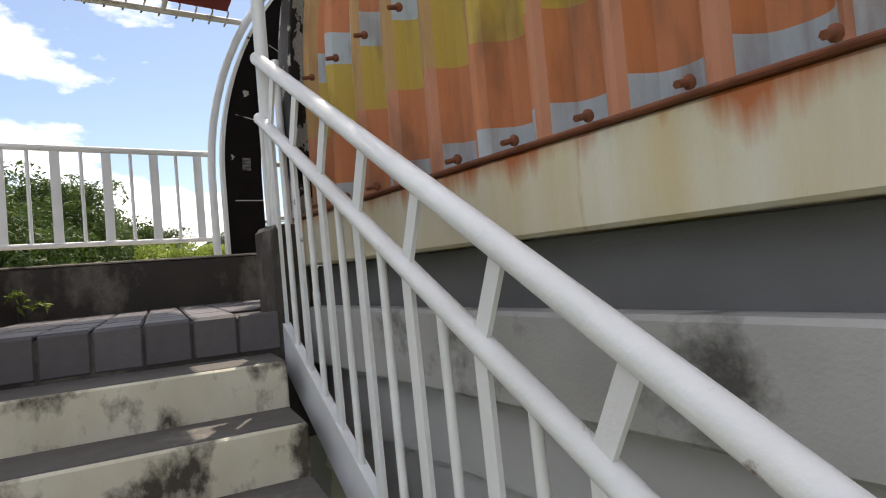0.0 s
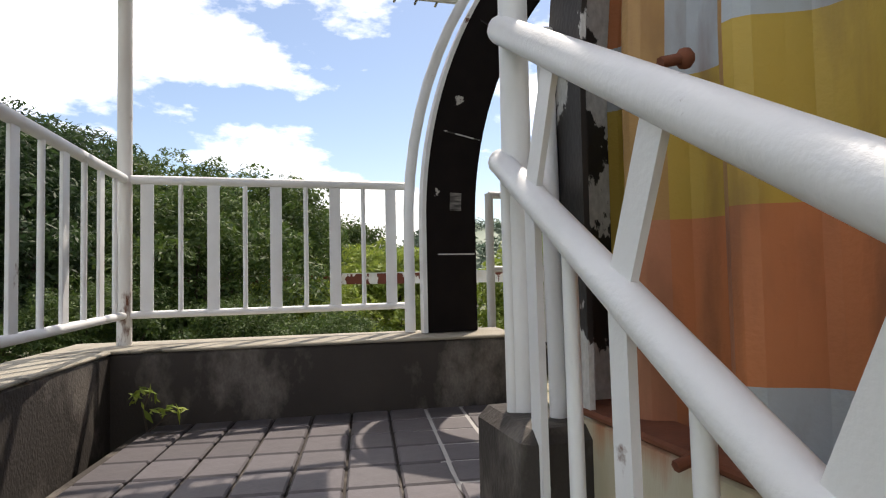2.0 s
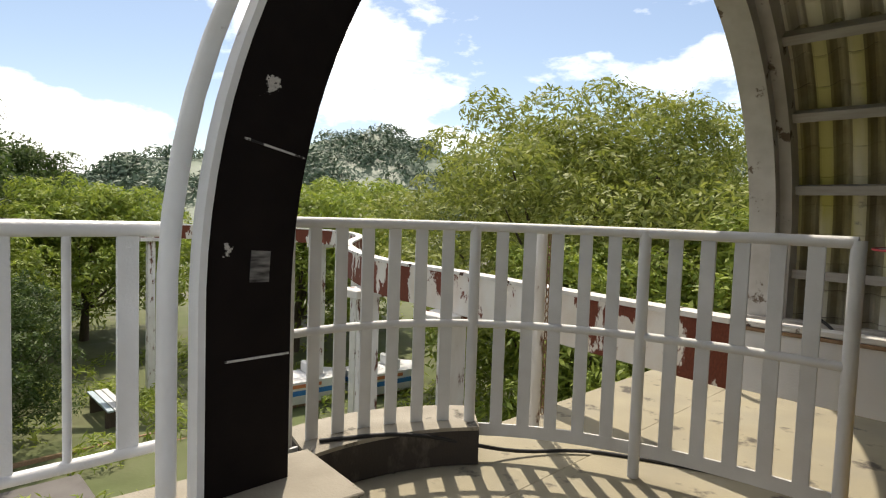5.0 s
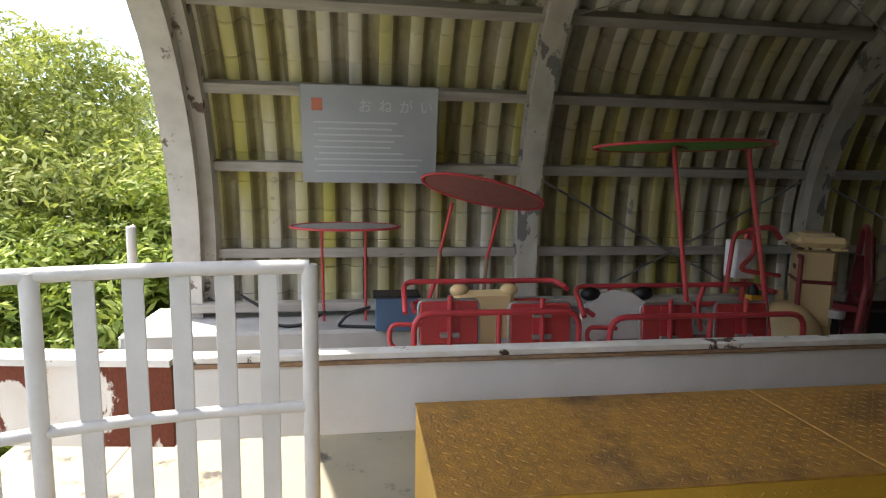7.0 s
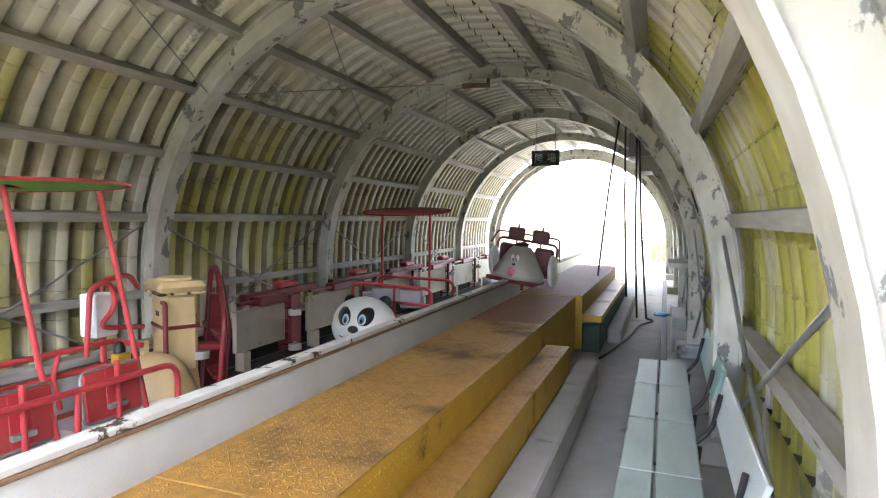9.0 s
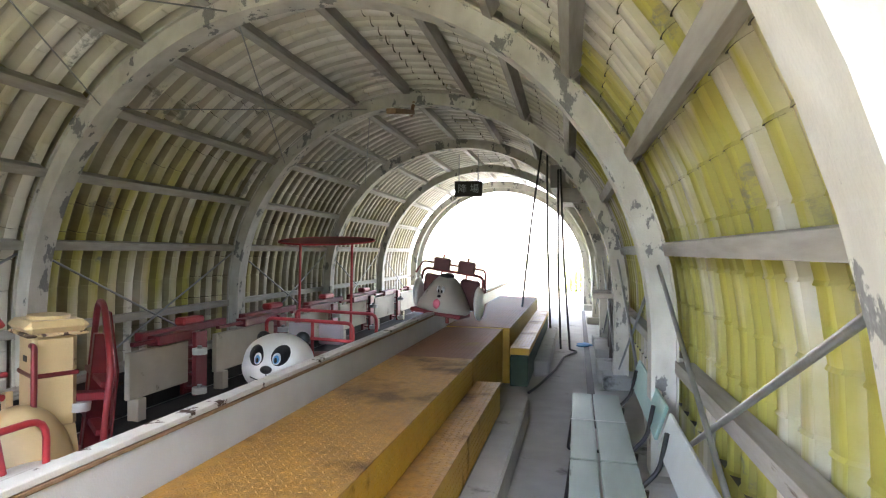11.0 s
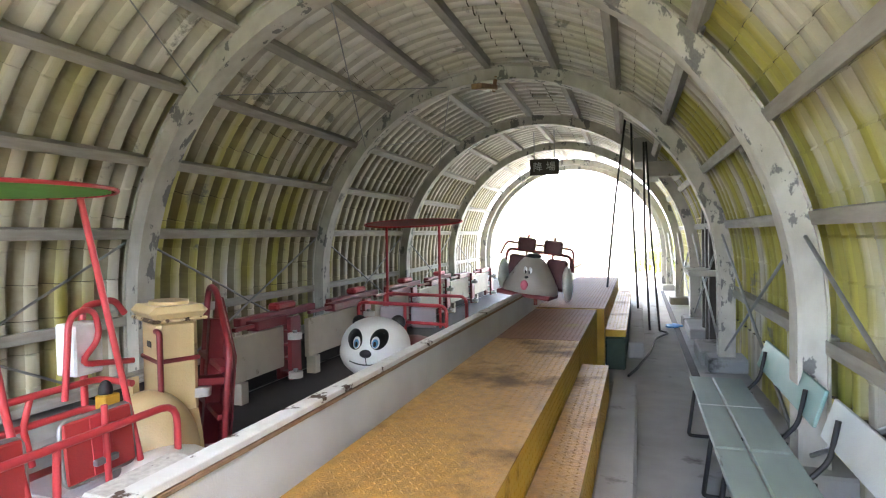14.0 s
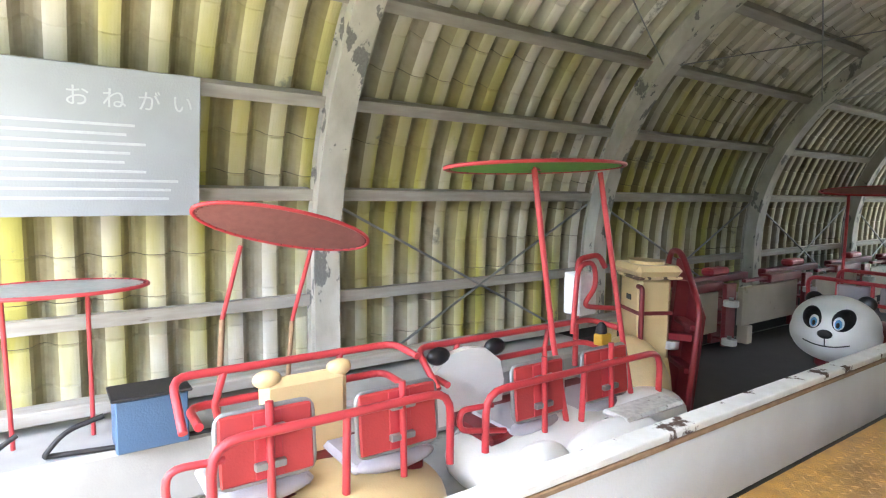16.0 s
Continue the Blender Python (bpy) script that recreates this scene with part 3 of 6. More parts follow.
def corrugated(y0, y1, d0, d1, outer=False, slits=False, roof=False):
    """Corrugated sheet in laps round the arch between two cross-sections."""
    ny = max(2, round((y1 - y0) / PITCH * 14))
    ys = [y0 + (y1 - y0) * i / ny for i in range(ny + 1)]
    laps = max(1, round((d1 - d0) / (LAP * (0.5 if outer else 1))))
    verts, faces, uvs, algae, lips = [], [], [], [], []
    for k in range(laps):
        a, b = d0 + (d1 - d0) * k / laps, d0 + (d1 - d0) * (k + 1) / laps
        mid = (a + b) / 2
        for s, (deg, lift) in enumerate(((a, 0.0), (a + 0.94 * (b - a), 0.0), (b, 0.0 if outer else 0.008))):
            for i, y in enumerate(ys):
                w = wave(y)
                jit = 0.0 if outer else (0.0 if mid > 90 else 0.2) * math.sin(math.floor(y / PITCH + 0.25) * 12.9898 + k * 0.7)
                r = R_SHEET + (0.022 - 0.044 * w if outer else -0.006 - (0.048 if mid < 100 else 0.034) * w) + (lift if mid < 90 else -lift)
                if mid > 193 and not outer:
                    r = min(r, 2.275)
                x, z = arc(r, deg + jit * (0 if deg in (d0, d1) else 1))
                verts.append((x, y, z))
                uvs.append((y, deg * 0.04))
                side = min(1.0, abs(mid - 90) / 75)
                algae.append((0.25 + 0.75 * side) * (1.0 if w > 0 else 0.75) * (0.5 if roof else 1.9 if mid > 90 else 0.95) * (1.0 if mid > 90 or y > -8 else 0.5))
    row = ny + 1
    for k in range(laps):
        for s in range(2):
            for i in range(ny):
                p = (k * 3 + s) * row + i
                faces.append((p, p + 1, p + row + 1, p + row) if outer else (p, p + row, p + row + 1, p + 1))
        if k + 1 < laps:
            for i in range(ny):
                p = (k * 3 + 2) * row + i
                deg = d0 + (d1 - d0) * (k + 1) / laps
                if slits and 52 < deg < 130 and math.sin(k * 3.1 + math.floor(ys[i] / PITCH) * 1.7) > 0.2:
                    continue
                lips.append(len(faces))
                faces.append((p, p + 1, p + row + 1, p + row) if outer else (p, p + row, p + row + 1, p + 1))
    me = bpy.data.meshes.new("sheet")
    me.from_pydata(verts, [], faces)
    uv = me.uv_layers.new(name="UVMap")
    uv.data.foreach_set("uv", [c for loop in me.loops for c in uvs[loop.vertex_index]])
    at = me.attributes.new("algae", "FLOAT", "POINT")
    at.data.foreach_set("value", algae)
    if not outer:
        # Marks valley and flank faces for the painted-in shade and dirt.
        shade_grime = me.attributes.new("shade_grime", "FLOAT", "FACE")
        shade_grime.data.foreach_set("value", [(0.4 if verts[f[0]][0] < 1.6 else 0.5 if roof else 0.9) if min(wave(verts[f[0]][1]), wave(verts[f[2]][1])) < 0.7 else 0.0 for f in faces])
    if outer:
        paint = []
        for f in faces:
            y = sum(verts[i][1] for i in f) / 4
            z = sum(verts[i][2] for i in f) / 4
            paint += [*block_colour(y, z), 1.0]
        pa = me.attributes.new("paint", "FLOAT_COLOR", "FACE")
        pa.data.foreach_set("color", paint)
    me.update()
    me.materials.append(SHEET_OUT if outer else SHEET_ROOF if roof else SHEET_IN)
    me.materials.append(SHEET_LIP)
    if not outer:
        for i in lips:
            me.polygons[i].material_index = 1
    return me


bays = [(RIBS[0], Y_END)] + [(b, a) for a, b in zip(RIBS, RIBS[1:])]
wall_far = tagged(thing("wall_far", (XC + R_SHEET, -7, 0), "cream corrugated wall with yellow algae streaks", "wall", kind="structure"), kind="structure")
wall_near = thing("wall_near", (XC - R_SHEET, -7, 0), "yellow-green corrugated wall, painted orange and ochre outside", "wall", kind="structure")
ceiling = thing("ceiling", (XC, -7, ZC + R_SHEET), "curved corrugated ceiling with light slits", "ceiling", kind="structure")
for n, (y0, y1) in enumerate(bays):
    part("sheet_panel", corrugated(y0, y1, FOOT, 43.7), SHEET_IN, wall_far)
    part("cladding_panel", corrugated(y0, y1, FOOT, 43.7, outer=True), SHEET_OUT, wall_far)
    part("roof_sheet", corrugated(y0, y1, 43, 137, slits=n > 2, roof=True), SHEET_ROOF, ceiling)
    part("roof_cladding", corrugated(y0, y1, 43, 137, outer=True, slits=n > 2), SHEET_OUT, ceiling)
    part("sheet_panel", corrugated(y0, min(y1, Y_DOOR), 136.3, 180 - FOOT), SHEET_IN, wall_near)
    part("cladding_panel", corrugated(y0, min(y1, Y_DOOR), 136.3, 193.2, outer=True), SHEET_OUT, wall_near)


def ring(r0, r1, y0, y1, d0, d1, n=48, x=XC):
    """A bar of rectangular section bent along the arch."""
    sh = Shape()
    verts, faces = [], []
    for i in range(n + 1):
        d = d0 + (d1 - d0) * i / n
        for r, y in ((r0, y0), (r1, y0), (r1, y1), (r0, y1)):
            px, pz = arc(r, d)
            verts.append((px, y, pz))
    for i in range(n):
        for q in range(4):
            faces.append((i * 4 + q, i * 4 + (q + 1) % 4, i * 4 + 4 + (q + 1) % 4, i * 4 + 4 + q))
    faces += [(3, 2, 1, 0), tuple(n * 4 + q for q in range(4))]
    return sh.add(verts, faces)


for y in RIBS:
    rib = thing("arch_rib", (XC, y, 0), "weathered grey steel arch rib with flanges", "rib", "ribs of the vault", "structure")
    part("web", ring(R_IN + 0.02, R_RIB - 0.012, y - 0.055, y + 0.055, FOOT + 1, 180 - FOOT - 1), RIB, rib)
    part("inner_flange", ring(R_IN, R_IN + 0.02, y - 0.078, y + 0.078, FOOT + 1, 180 - FOOT - 1), RIB, rib)
    part("outer_flange", ring(R_RIB - 0.012, R_RIB, y - 0.078, y + 0.078, FOOT + 1, 180 - FOOT - 1), RIB, rib)
    for x in (XC - 2.12, XC + 2.12):
        part("base_block", Shape().box((x - 0.17, y - 0.17, 0.0), (x + 0.17, y + 0.17, 0.13), 0.015), CONCRETE, rib)

PURLINS = [-2.8, 13.8, 28, 43, 58, 72, 88, 106, 122, 137, 152, 166.2, 182.8]
for y0, y1 in bays:
    for d in PURLINS:
        if d > 137 and y1 > Y_DOOR:
            if y0 >= Y_DOOR:
                continue
            y1 = Y_DOOR
        x, z = arc((R_RIB + R_SHEET - 0.03) / 2 - 0.02, d)
        m = Matrix.Translation((x, 0, z)) @ Matrix.Rotation(-radians(min(180, max(0, d))), 4, "Y")
        sh = Shape().box((-0.045, y0 + 0.06, -0.028), (0.045, y1 - 0.06, 0.028), 0.004, m)
        sh.box((-0.053, y0 + 0.062, -0.034), (-0.045, y1 - 0.062, 0.034), 0.002, m)
        solo("purlin", sh, PURLIN, "grey weathered purlin between the arch ribs", "purlin", "purlins", "structure")

# braces of thin steel rod on both walls
def rod(pts, r=0.009, mat=STEEL, name="brace_rod", label="thin galvanised bracing rod crossing the wall"):
    return solo(name, Shape().tube(pts, r, 6), mat, label, "brace", "bracing rods", "structure")


XF = XC + R_RIB - 0.05
for a, b in zip(RIBS, RIBS[1:]):
    rod([(XF, a - 0.1, 1.28), (XF, b + 0.1, 0.15)])
    rod([(XF - 0.02, a - 0.1, 0.15), (XF - 0.02, b + 0.1, 1.28)])
    rod([(XC * 2 - XF + 0.04, a - 0.1, 1.25), (XC * 2 - XF + 0.04, b + 0.1, 0.2)], 0.011)
    rod([(XC * 2 - XF + 0.06, a - 0.1, 0.2), (XC * 2 - XF + 0.06, b + 0.1, 1.25)], 0.011)
for a, b in zip(RIBS[:3], RIBS[1:4]):
    rod([(arc(2.1, 44)[0], a, arc(2.1, 44)[1]), (arc(2.1, 76)[0], b, arc(2.1, 76)[1])], 0.005)
    rod([(arc(2.1, 76)[0], a, arc(2.1, 76)[1]), (arc(2.1, 44)[0], b, arc(2.1, 44)[1])], 0.005)

# end arch by the landing: black towards the stairs, pale on the far side
end_arch = thing("end_arch", (XC, 0.0, 0.3), "arched end frame, flaking black paint beside the landing", "arch", kind="structure")
part("black_panel", ring(1.93, 2.172, 0.0, 0.035, 72, 180 + 14), BLACK, end_arch)
part("black_reveal", ring(1.915, 1.95, 0.035, 0.17, 72, 180 + 14), BLACK, end_arch)
part("white_rim", ring(2.173, 2.192, -0.010, 0.055, 72, 180 + 14), WHITE_RAIL, end_arch, "thin flaking white rim")
for d in (100, 118, 136, 152, 168, 184):
    part("panel_joint", ring(1.935, 2.12, -0.003, 0.0, d, d + 0.16, 2), BLACK_FLAKE, end_arch)
part("pale_frame", ring(1.99, 2.10, -0.09, 0.06, FOOT + 8, 72), ARCH_WHITE, end_arch)
part("pale_outer_frame", ring(2.096, 2.37, -0.17, -0.075, FOOT + 8, 72), ARCH_WHITE, end_arch)
part("pale_flange", ring(1.965, 1.985, -0.10, 0.08, FOOT + 8, 72), ARCH_WHITE, end_arch)
part("patch", ring(2.0, 2.055, -0.003, 0.0, 176.0, 178.4, 3), BARE_PATCH, end_arch, "bare patch in the black paint")

# pole that follows the arch, and the flaking strip where the cladding starts
solo("curved_pole", Shape().tube([(arc(2.235, d)[0], 0.085, arc(2.235, d)[1]) for d in range(194, 96, -4)], 0.026, 12), WHITE_RAIL,
     "white steel pole bent along the arch", "pole", kind="structure")
strip = thing("edge_strip", (-0.2, -1.68, 0.3), "black edge strip with flaking white paint beside the cladding", "trim", kind="structure")
part("face", ring(R_SHEET - 0.06, R_SHEET + 0.055, Y_DOOR + 0.005, Y_DOOR + 0.03, 137, 180 + 13), BLACK_FLAKE, strip)
part("side", ring(R_SHEET + 0.056, R_SHEET + 0.066, Y_DOOR - 0.085, Y_DOOR + 0.03, 137, 180 + 13), BLACK_FLAKE, strip)

# bolts and rust on the outside of the cladding
for i in range(1, 20):
    y = (math.floor(Y_DOOR / PITCH) - 0.25 - i) * PITCH
    for deg in (192.4, 180, 166.2, 152):
        x, z = arc(R_SHEET + 0.078, deg)
        sh = Shape().ball((x - 0.006, y, z), (0.012, 0.011, 0.013), 8, 5)
        sh.tube([(x - 0.008, y, z), (x - 0.04, y, z - 0.008)], 0.007, 6)
        solo("hook_bolt", sh, BOLT_RUST, "rusted hook bolt through the cladding", "bolt", "bolts in the cladding", "structure")

VAULT_PARTS = ("sheet_panel", "cladding_panel", "roof_sheet", "roof_cladding", "web", "inner_flange", "outer_flange", "base_block", "purlin", "brace_rod", "frame")

# far end arch
far_arch = thing("far_arch", (XC, Y_FAR, 0), "grey arched frame round the far opening", "arch", kind="structure")
part("frame", ring(1.95, 2.10, Y_FAR - 0.08, Y_FAR, FOOT, 180 - FOOT), RIB, far_arch)

# the vault runs slightly askew to the track
for ob in list(scene.objects):
    if ob.type == "MESH" and ob.name.split(".")[0] in VAULT_PARTS:
        for v in ob.data.vertices:
            v.co.x -= 0.0145 * v.co.y
        if ob.parent and ob.parent.name == "arch_rib":
            for v in ob.data.vertices:
                v.co.y += 0.028 * (4.25 - v.co.x)

# ---------- floors and lower walls ----------
solo("floor", Shape().box((-0.22, -18.5, -0.22), (4.6, -0.10, 0.0), 0.01), CONCRETE, "grey worn concrete walkway floor", "floor", kind="structure")
solo("floor_outer", Shape().box((0.38, -0.096, -0.22), (3.55, 0.46, -0.004), 0.01), CONCRETE_MOSS, "yellow lichen-covered concrete floor beyond the arch", "floor", kind="structure")
solo("floor_mossy", Shape().box((0.4, -1.75, 0.0), (4.2, -0.1, 0.004), 0.001), CONCRETE_MOSS, "yellow lichen-covered concrete under the arch", "floor", kind="structure")
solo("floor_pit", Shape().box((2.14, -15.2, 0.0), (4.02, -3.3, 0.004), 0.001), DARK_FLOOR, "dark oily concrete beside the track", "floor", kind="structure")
solo("ledge", Shape().box((3.72, -4.3, 0.004), (4.45, 0.3, 0.30), 0.02), LEDGE, "pale concrete ledge along the corrugated wall", "ledge", kind="structure")
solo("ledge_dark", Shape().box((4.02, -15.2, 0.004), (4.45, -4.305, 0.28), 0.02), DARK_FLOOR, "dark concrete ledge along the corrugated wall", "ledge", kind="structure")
solo("sill_timber", Shape().box((4.08, -15.2, 0.34), (4.20, 0.1, 0.40), 0.006), PURLIN, "pale timber sill at the foot of the sheets", "sill", kind="structure")
solo("drain_channel", Shape().box((0.40, -15.0, 0.0), (0.47, -6.0, 0.005), 0.001), DARK_FLOOR, "dark drain channel in the walkway", "drain", kind="structure")
solo("far_kerb", Shape().box((0.0, -17.1, 0.0), (1.6, -16.95, 0.14), 0.01), CONCRETE, "low concrete kerb outside the far opening", "kerb", kind="structure")

SKEW = Matrix.Translation((-0.36, -1.78, 0)) @ Matrix.Rotation(radians(-9), 4, "Z") @ Matrix.Translation((0.36, 1.78, 0))  # the stairs stand a little askew

# landing with its kerbs
landing = thing("landing", (-0.8, -0.9, -0.02), "grey-purple tiled landing with dark joints", "floor", kind="structure")
part("bed", Shape().box((-1.46, -1.76, -0.3), (-0.2, 0.3, -0.012), 0.004, SKEW), CONCRETE_DARK, landing)
part("bed_inner", Shape().box((-0.35, -1.5, -0.31), (0.42, -0.1, -0.014), 0.004), CONCRETE_DARK, landing)
tile_mesh = Shape().box((-0.073, -0.085, -0.012), (0.073, 0.085, 0.004), 0.006).mesh("tile")
tile_mesh.materials.append(TILE)
KB = Matrix.Translation((-0.6, -0.02, 0)) @ Matrix.Rotation(radians(-5), 4, "Z") @ Matrix.Translation((0.6, 0, 0))
# Kerb bodies are coloured as the shadow side, their top layer as sunlit.
kerb_back = thing("kerb_back", (-0.6, 0.05, 0), "stained concrete kerb behind the landing, shadow side coloured dark", "kerb", kind="structure")
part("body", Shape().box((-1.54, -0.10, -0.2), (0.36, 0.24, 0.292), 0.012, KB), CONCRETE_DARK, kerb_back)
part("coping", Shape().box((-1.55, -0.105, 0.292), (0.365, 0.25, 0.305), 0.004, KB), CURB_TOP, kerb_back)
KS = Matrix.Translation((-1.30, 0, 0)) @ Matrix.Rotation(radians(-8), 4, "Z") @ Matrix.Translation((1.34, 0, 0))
kerb_side = thing("kerb_side", (-1.46, -0.8, 0), "stained concrete kerb along the landing, faces coloured dark as in shade", "kerb", kind="structure")
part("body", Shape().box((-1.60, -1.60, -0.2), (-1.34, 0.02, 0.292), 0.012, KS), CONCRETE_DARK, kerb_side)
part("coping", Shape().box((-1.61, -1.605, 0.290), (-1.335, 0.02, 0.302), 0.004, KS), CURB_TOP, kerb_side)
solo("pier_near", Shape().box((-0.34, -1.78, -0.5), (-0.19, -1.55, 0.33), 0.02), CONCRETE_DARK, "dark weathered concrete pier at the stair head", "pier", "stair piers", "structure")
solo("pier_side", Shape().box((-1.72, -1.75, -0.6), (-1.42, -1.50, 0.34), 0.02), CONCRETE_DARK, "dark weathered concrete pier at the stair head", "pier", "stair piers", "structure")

# stairs down from the landing
stairs = thing("stairs", (-0.85, -3.2, -1.4), "concrete stairs with stained cream risers and dark treads", "stairs", kind="structure")
RISE, GOING, TOP_Y = 0.155, 0.262, -1.76
for i in range(11):
    z, y = -RISE * (i + 1), TOP_Y - GOING * i
    part("tread", Shape().box((-1.36, y - GOING + 0.02, z - 0.04), (-0.37, y - 0.0, z), 0.006, SKEW), TREAD, stairs)
    if i:
        part("riser", Shape().box((-1.36, y - 0.004, z - 0.02), (-0.37, y + 0.018, z + RISE - 0.002), 0.006, SKEW), STEP_PAINT, stairs)
    part("core", Shape().box((-1.36, y - GOING + 0.03, z - 0.4), (-0.37, y + 0.2, z - 0.042), 0.002, SKEW), CONCRETE_DARK, stairs)
nose_mesh = Shape().box((-0.073, -0.012, -RISE + 0.012), (0.073, 0.012, -0.002), 0.005).mesh("tile")
nose_mesh.materials.append(TILE)
slope = RISE / GOING


def on_slope(y, dz):
    return (-0.300 + (y + 1.66) * 0.09, y, (y + 1.76) * 0.53 + dz)


solo("stringer", Shape().tube([on_slope(-1.72, -0.13), on_slope(-4.6, -0.13)], 0.0, flat=(0.03, 0.16)), WHITE_RAIL, "white painted steel stringer beside the stairs", "stringer", kind="structure")

# base wall under the cladding
base = thing("base_wall", (-0.2, -6, -1.5), "grey panelled base wall below a rust-streaked beam", "wall", kind="structure")
part("rust_beam", Shape().box((-0.225, -15.2, 0.16), (-0.16, Y_DOOR - 0.02, 0.345), 0.008), BEAM_RUST, base, "cream beam streaked with rust")
part("rust_lip", Shape().box((-0.235, -15.2, 0.346), (-0.15, Y_DOOR - 0.02, 0.358), 0.004), BOLT_RUST, base, "rusted top edge")
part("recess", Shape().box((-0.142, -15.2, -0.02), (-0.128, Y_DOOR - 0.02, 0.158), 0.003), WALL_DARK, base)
for i in range(14):
    z1 = -0.022 - i * 0.21
    part("panel", Shape().add([Vector(p) for p in [(-0.165, -15.2, z1 - 0.21), (-0.165, Y_DOOR, z1 - 0.21), (-0.14, Y_DOOR, z1), (-0.14, -15.2, z1),
                                                   (-0.122, -15.2, z1 - 0.21), (-0.122, Y_DOOR, z1 - 0.21), (-0.122, Y_DOOR, z1), (-0.122, -15.2, z1)]],
                              [(0, 3, 2, 1), (4, 5, 6, 7), (0, 1, 5, 4), (2, 3, 7, 6), (1, 2, 6, 5), (0, 4, 7, 3)]), WALL_GREY, base)
solo("base_wall_far", Shape().box((4.3, -15.3, -3.2), (4.62, 0.2, -0.0), 0.01), WALL_GREY, "grey base wall of the station", "wall", kind="structure")
solo("base_wall_end", Shape().box((-1.6, 0.1, -3.2), (4.62, 0.24, -0.221), 0.01), WALL_GREY, "grey base wall under the landing", "wall", kind="structure")

# ---------- railings ----------
def handrail():
    h = thing("handrail", (-0.33, -1.66, -0.1), "white tubular handrail with flat and round balusters along the stairs", "handrail")
    up0, up1 = Vector((-0.291, -1.612, 1.032)), Vector((-0.62, -4.75, -0.71))
    lo0, lo1 = Vector((-0.298, -1.610, 0.782)), Vector((-0.608, -4.75, -0.885))
    part("upper_rail", Shape().tube([up0, up1], 0.0265, 16).ball(up0, (0.0275, 0.0275, 0.0275), 12, 8), WHITE_RAIL, h)
    part("lower_rail", Shape().tube([lo0, lo1], 0.0235, 16).ball(lo0, (0.0245, 0.0245, 0.0245), 12, 8), WHITE_RAIL, h)
    part("end_post", Shape().tube([(-0.276, -1.630, 0.33), (-0.276, -1.630, 2.6)], 0.027, 16), WHITE_RAIL, h, "tall white end post")
    part("inner_post", Shape().tube([(-0.238, -1.70, 0.0), (-0.248, -1.70, 1.0)], 0.015, 12), WHITE_RAIL, h)
    for i in range(22):
        y = -1.635 - 0.136 * i
        p = lo0.lerp(lo1, (lo0.y - y) / (lo0.y - lo1.y))
        foot = Vector(on_slope(y - 0.004, -0.10))
        if i % 2:
            part("baluster", Shape().tube([p, foot], 0.0, flat=(0.012, 0.034)), WHITE_RAIL, h)
            b = up0.lerp(up1, (up0.y - y + 0.085) / (up0.y - up1.y))
            part("strut", Shape().tube([p, b], 0.0, flat=(0.010, 0.04)), WHITE_RAIL, h)
        else:
            part("baluster", Shape().tube([p, foot], 0.011, 8), WHITE_RAIL, h)
    return h


handrail()


def straight_fence(name, a, b, z0, z1, n, label, mat=WHITE_RAIL):
    f = thing(name, ((a[0] + b[0]) / 2, (a[1] + b[1]) / 2, 0.305), label, "fence")
    A, B = Vector((*a, 0)), Vector((*b, 0))
    part("top_rail", Shape().tube([A + Vector((0, 0, z1)), B + Vector((0, 0, z1))], 0.020, 12), mat, f)
    part("bottom_rail", Shape().tube([A + Vector((0, 0, z0)), B + Vector((0, 0, z0))], 0.016, 12), mat, f)
    d = (B - A).normalized()
    for i in range(n):
        p = A.lerp(B, (i + 0.65) / (n + 0.3))
        ang = math.atan2(d.y, d.x)
        if i % 2 == 0:
            m = Matrix.Translation(p) @ Matrix.Rotation(ang, 4, "Z")
            part("picket", Shape().box((-0.026, -0.006, z0 + 0.01), (0.026, 0.006, z1 - 0.012), 0.002, m), mat, f)
        else:
            part("picket", Shape().tube([p + Vector((0, 0, z0)), p + Vector((0, 0, z1))], 0.0105, 8), mat, f)
    return f


straight_fence("landing_fence", (-1.305, 0.155), (-0.06, 0.155), 0.43, 1.012, 9, "white steel picket fence on the kerb behind the landing")
straight_fence("side_fence", (-1.40, -1.62), (-1.305, 0.13), 0.43, 1.012, 10, "white steel picket fence on the side kerb")
solo("corner_post", Shape().tube([(-1.305, 0.155, 0.305), (-1.305, 0.155, 1.95)], 0.030, 16), RUSTY_POST, "white corner post with rust, up to the awning", "post", kind="structure")
solo("stub_post", Shape().tube([(-1.47, -1.66, 0.34), (-1.47, -1.66, 1.12), (-1.47, -1.74, 1.12)], 0.030, 12, bend=0.04), WHITE_RAIL, "white rail end at the stair head", "post", kind="structure")
side_rail = thing("side_handrail", (-1.5, -3, -1), "white tubular handrail on the other side of the stairs", "handrail")
part("upper_rail", Shape().tube([(-1.47, -1.72, 1.06), (-1.47, -4.7, -0.9)], 0.030, 12), WHITE_RAIL, side_rail)
part("lower_rail", Shape().tube([(-1.47, -1.70, 0.80), (-1.47, -4.7, -1.17)], 0.026, 12), WHITE_RAIL, side_rail)
for i in range(14):
    y = -1.85 - i * 0.2
    part("baluster", Shape().tube([(-1.47, y, (y + 1.7) * 0.66 + 0.8), (-1.47, y, (y + 1.7) * 0.66 - 0.1)], 0.011, 8), WHITE_RAIL, side_rail)

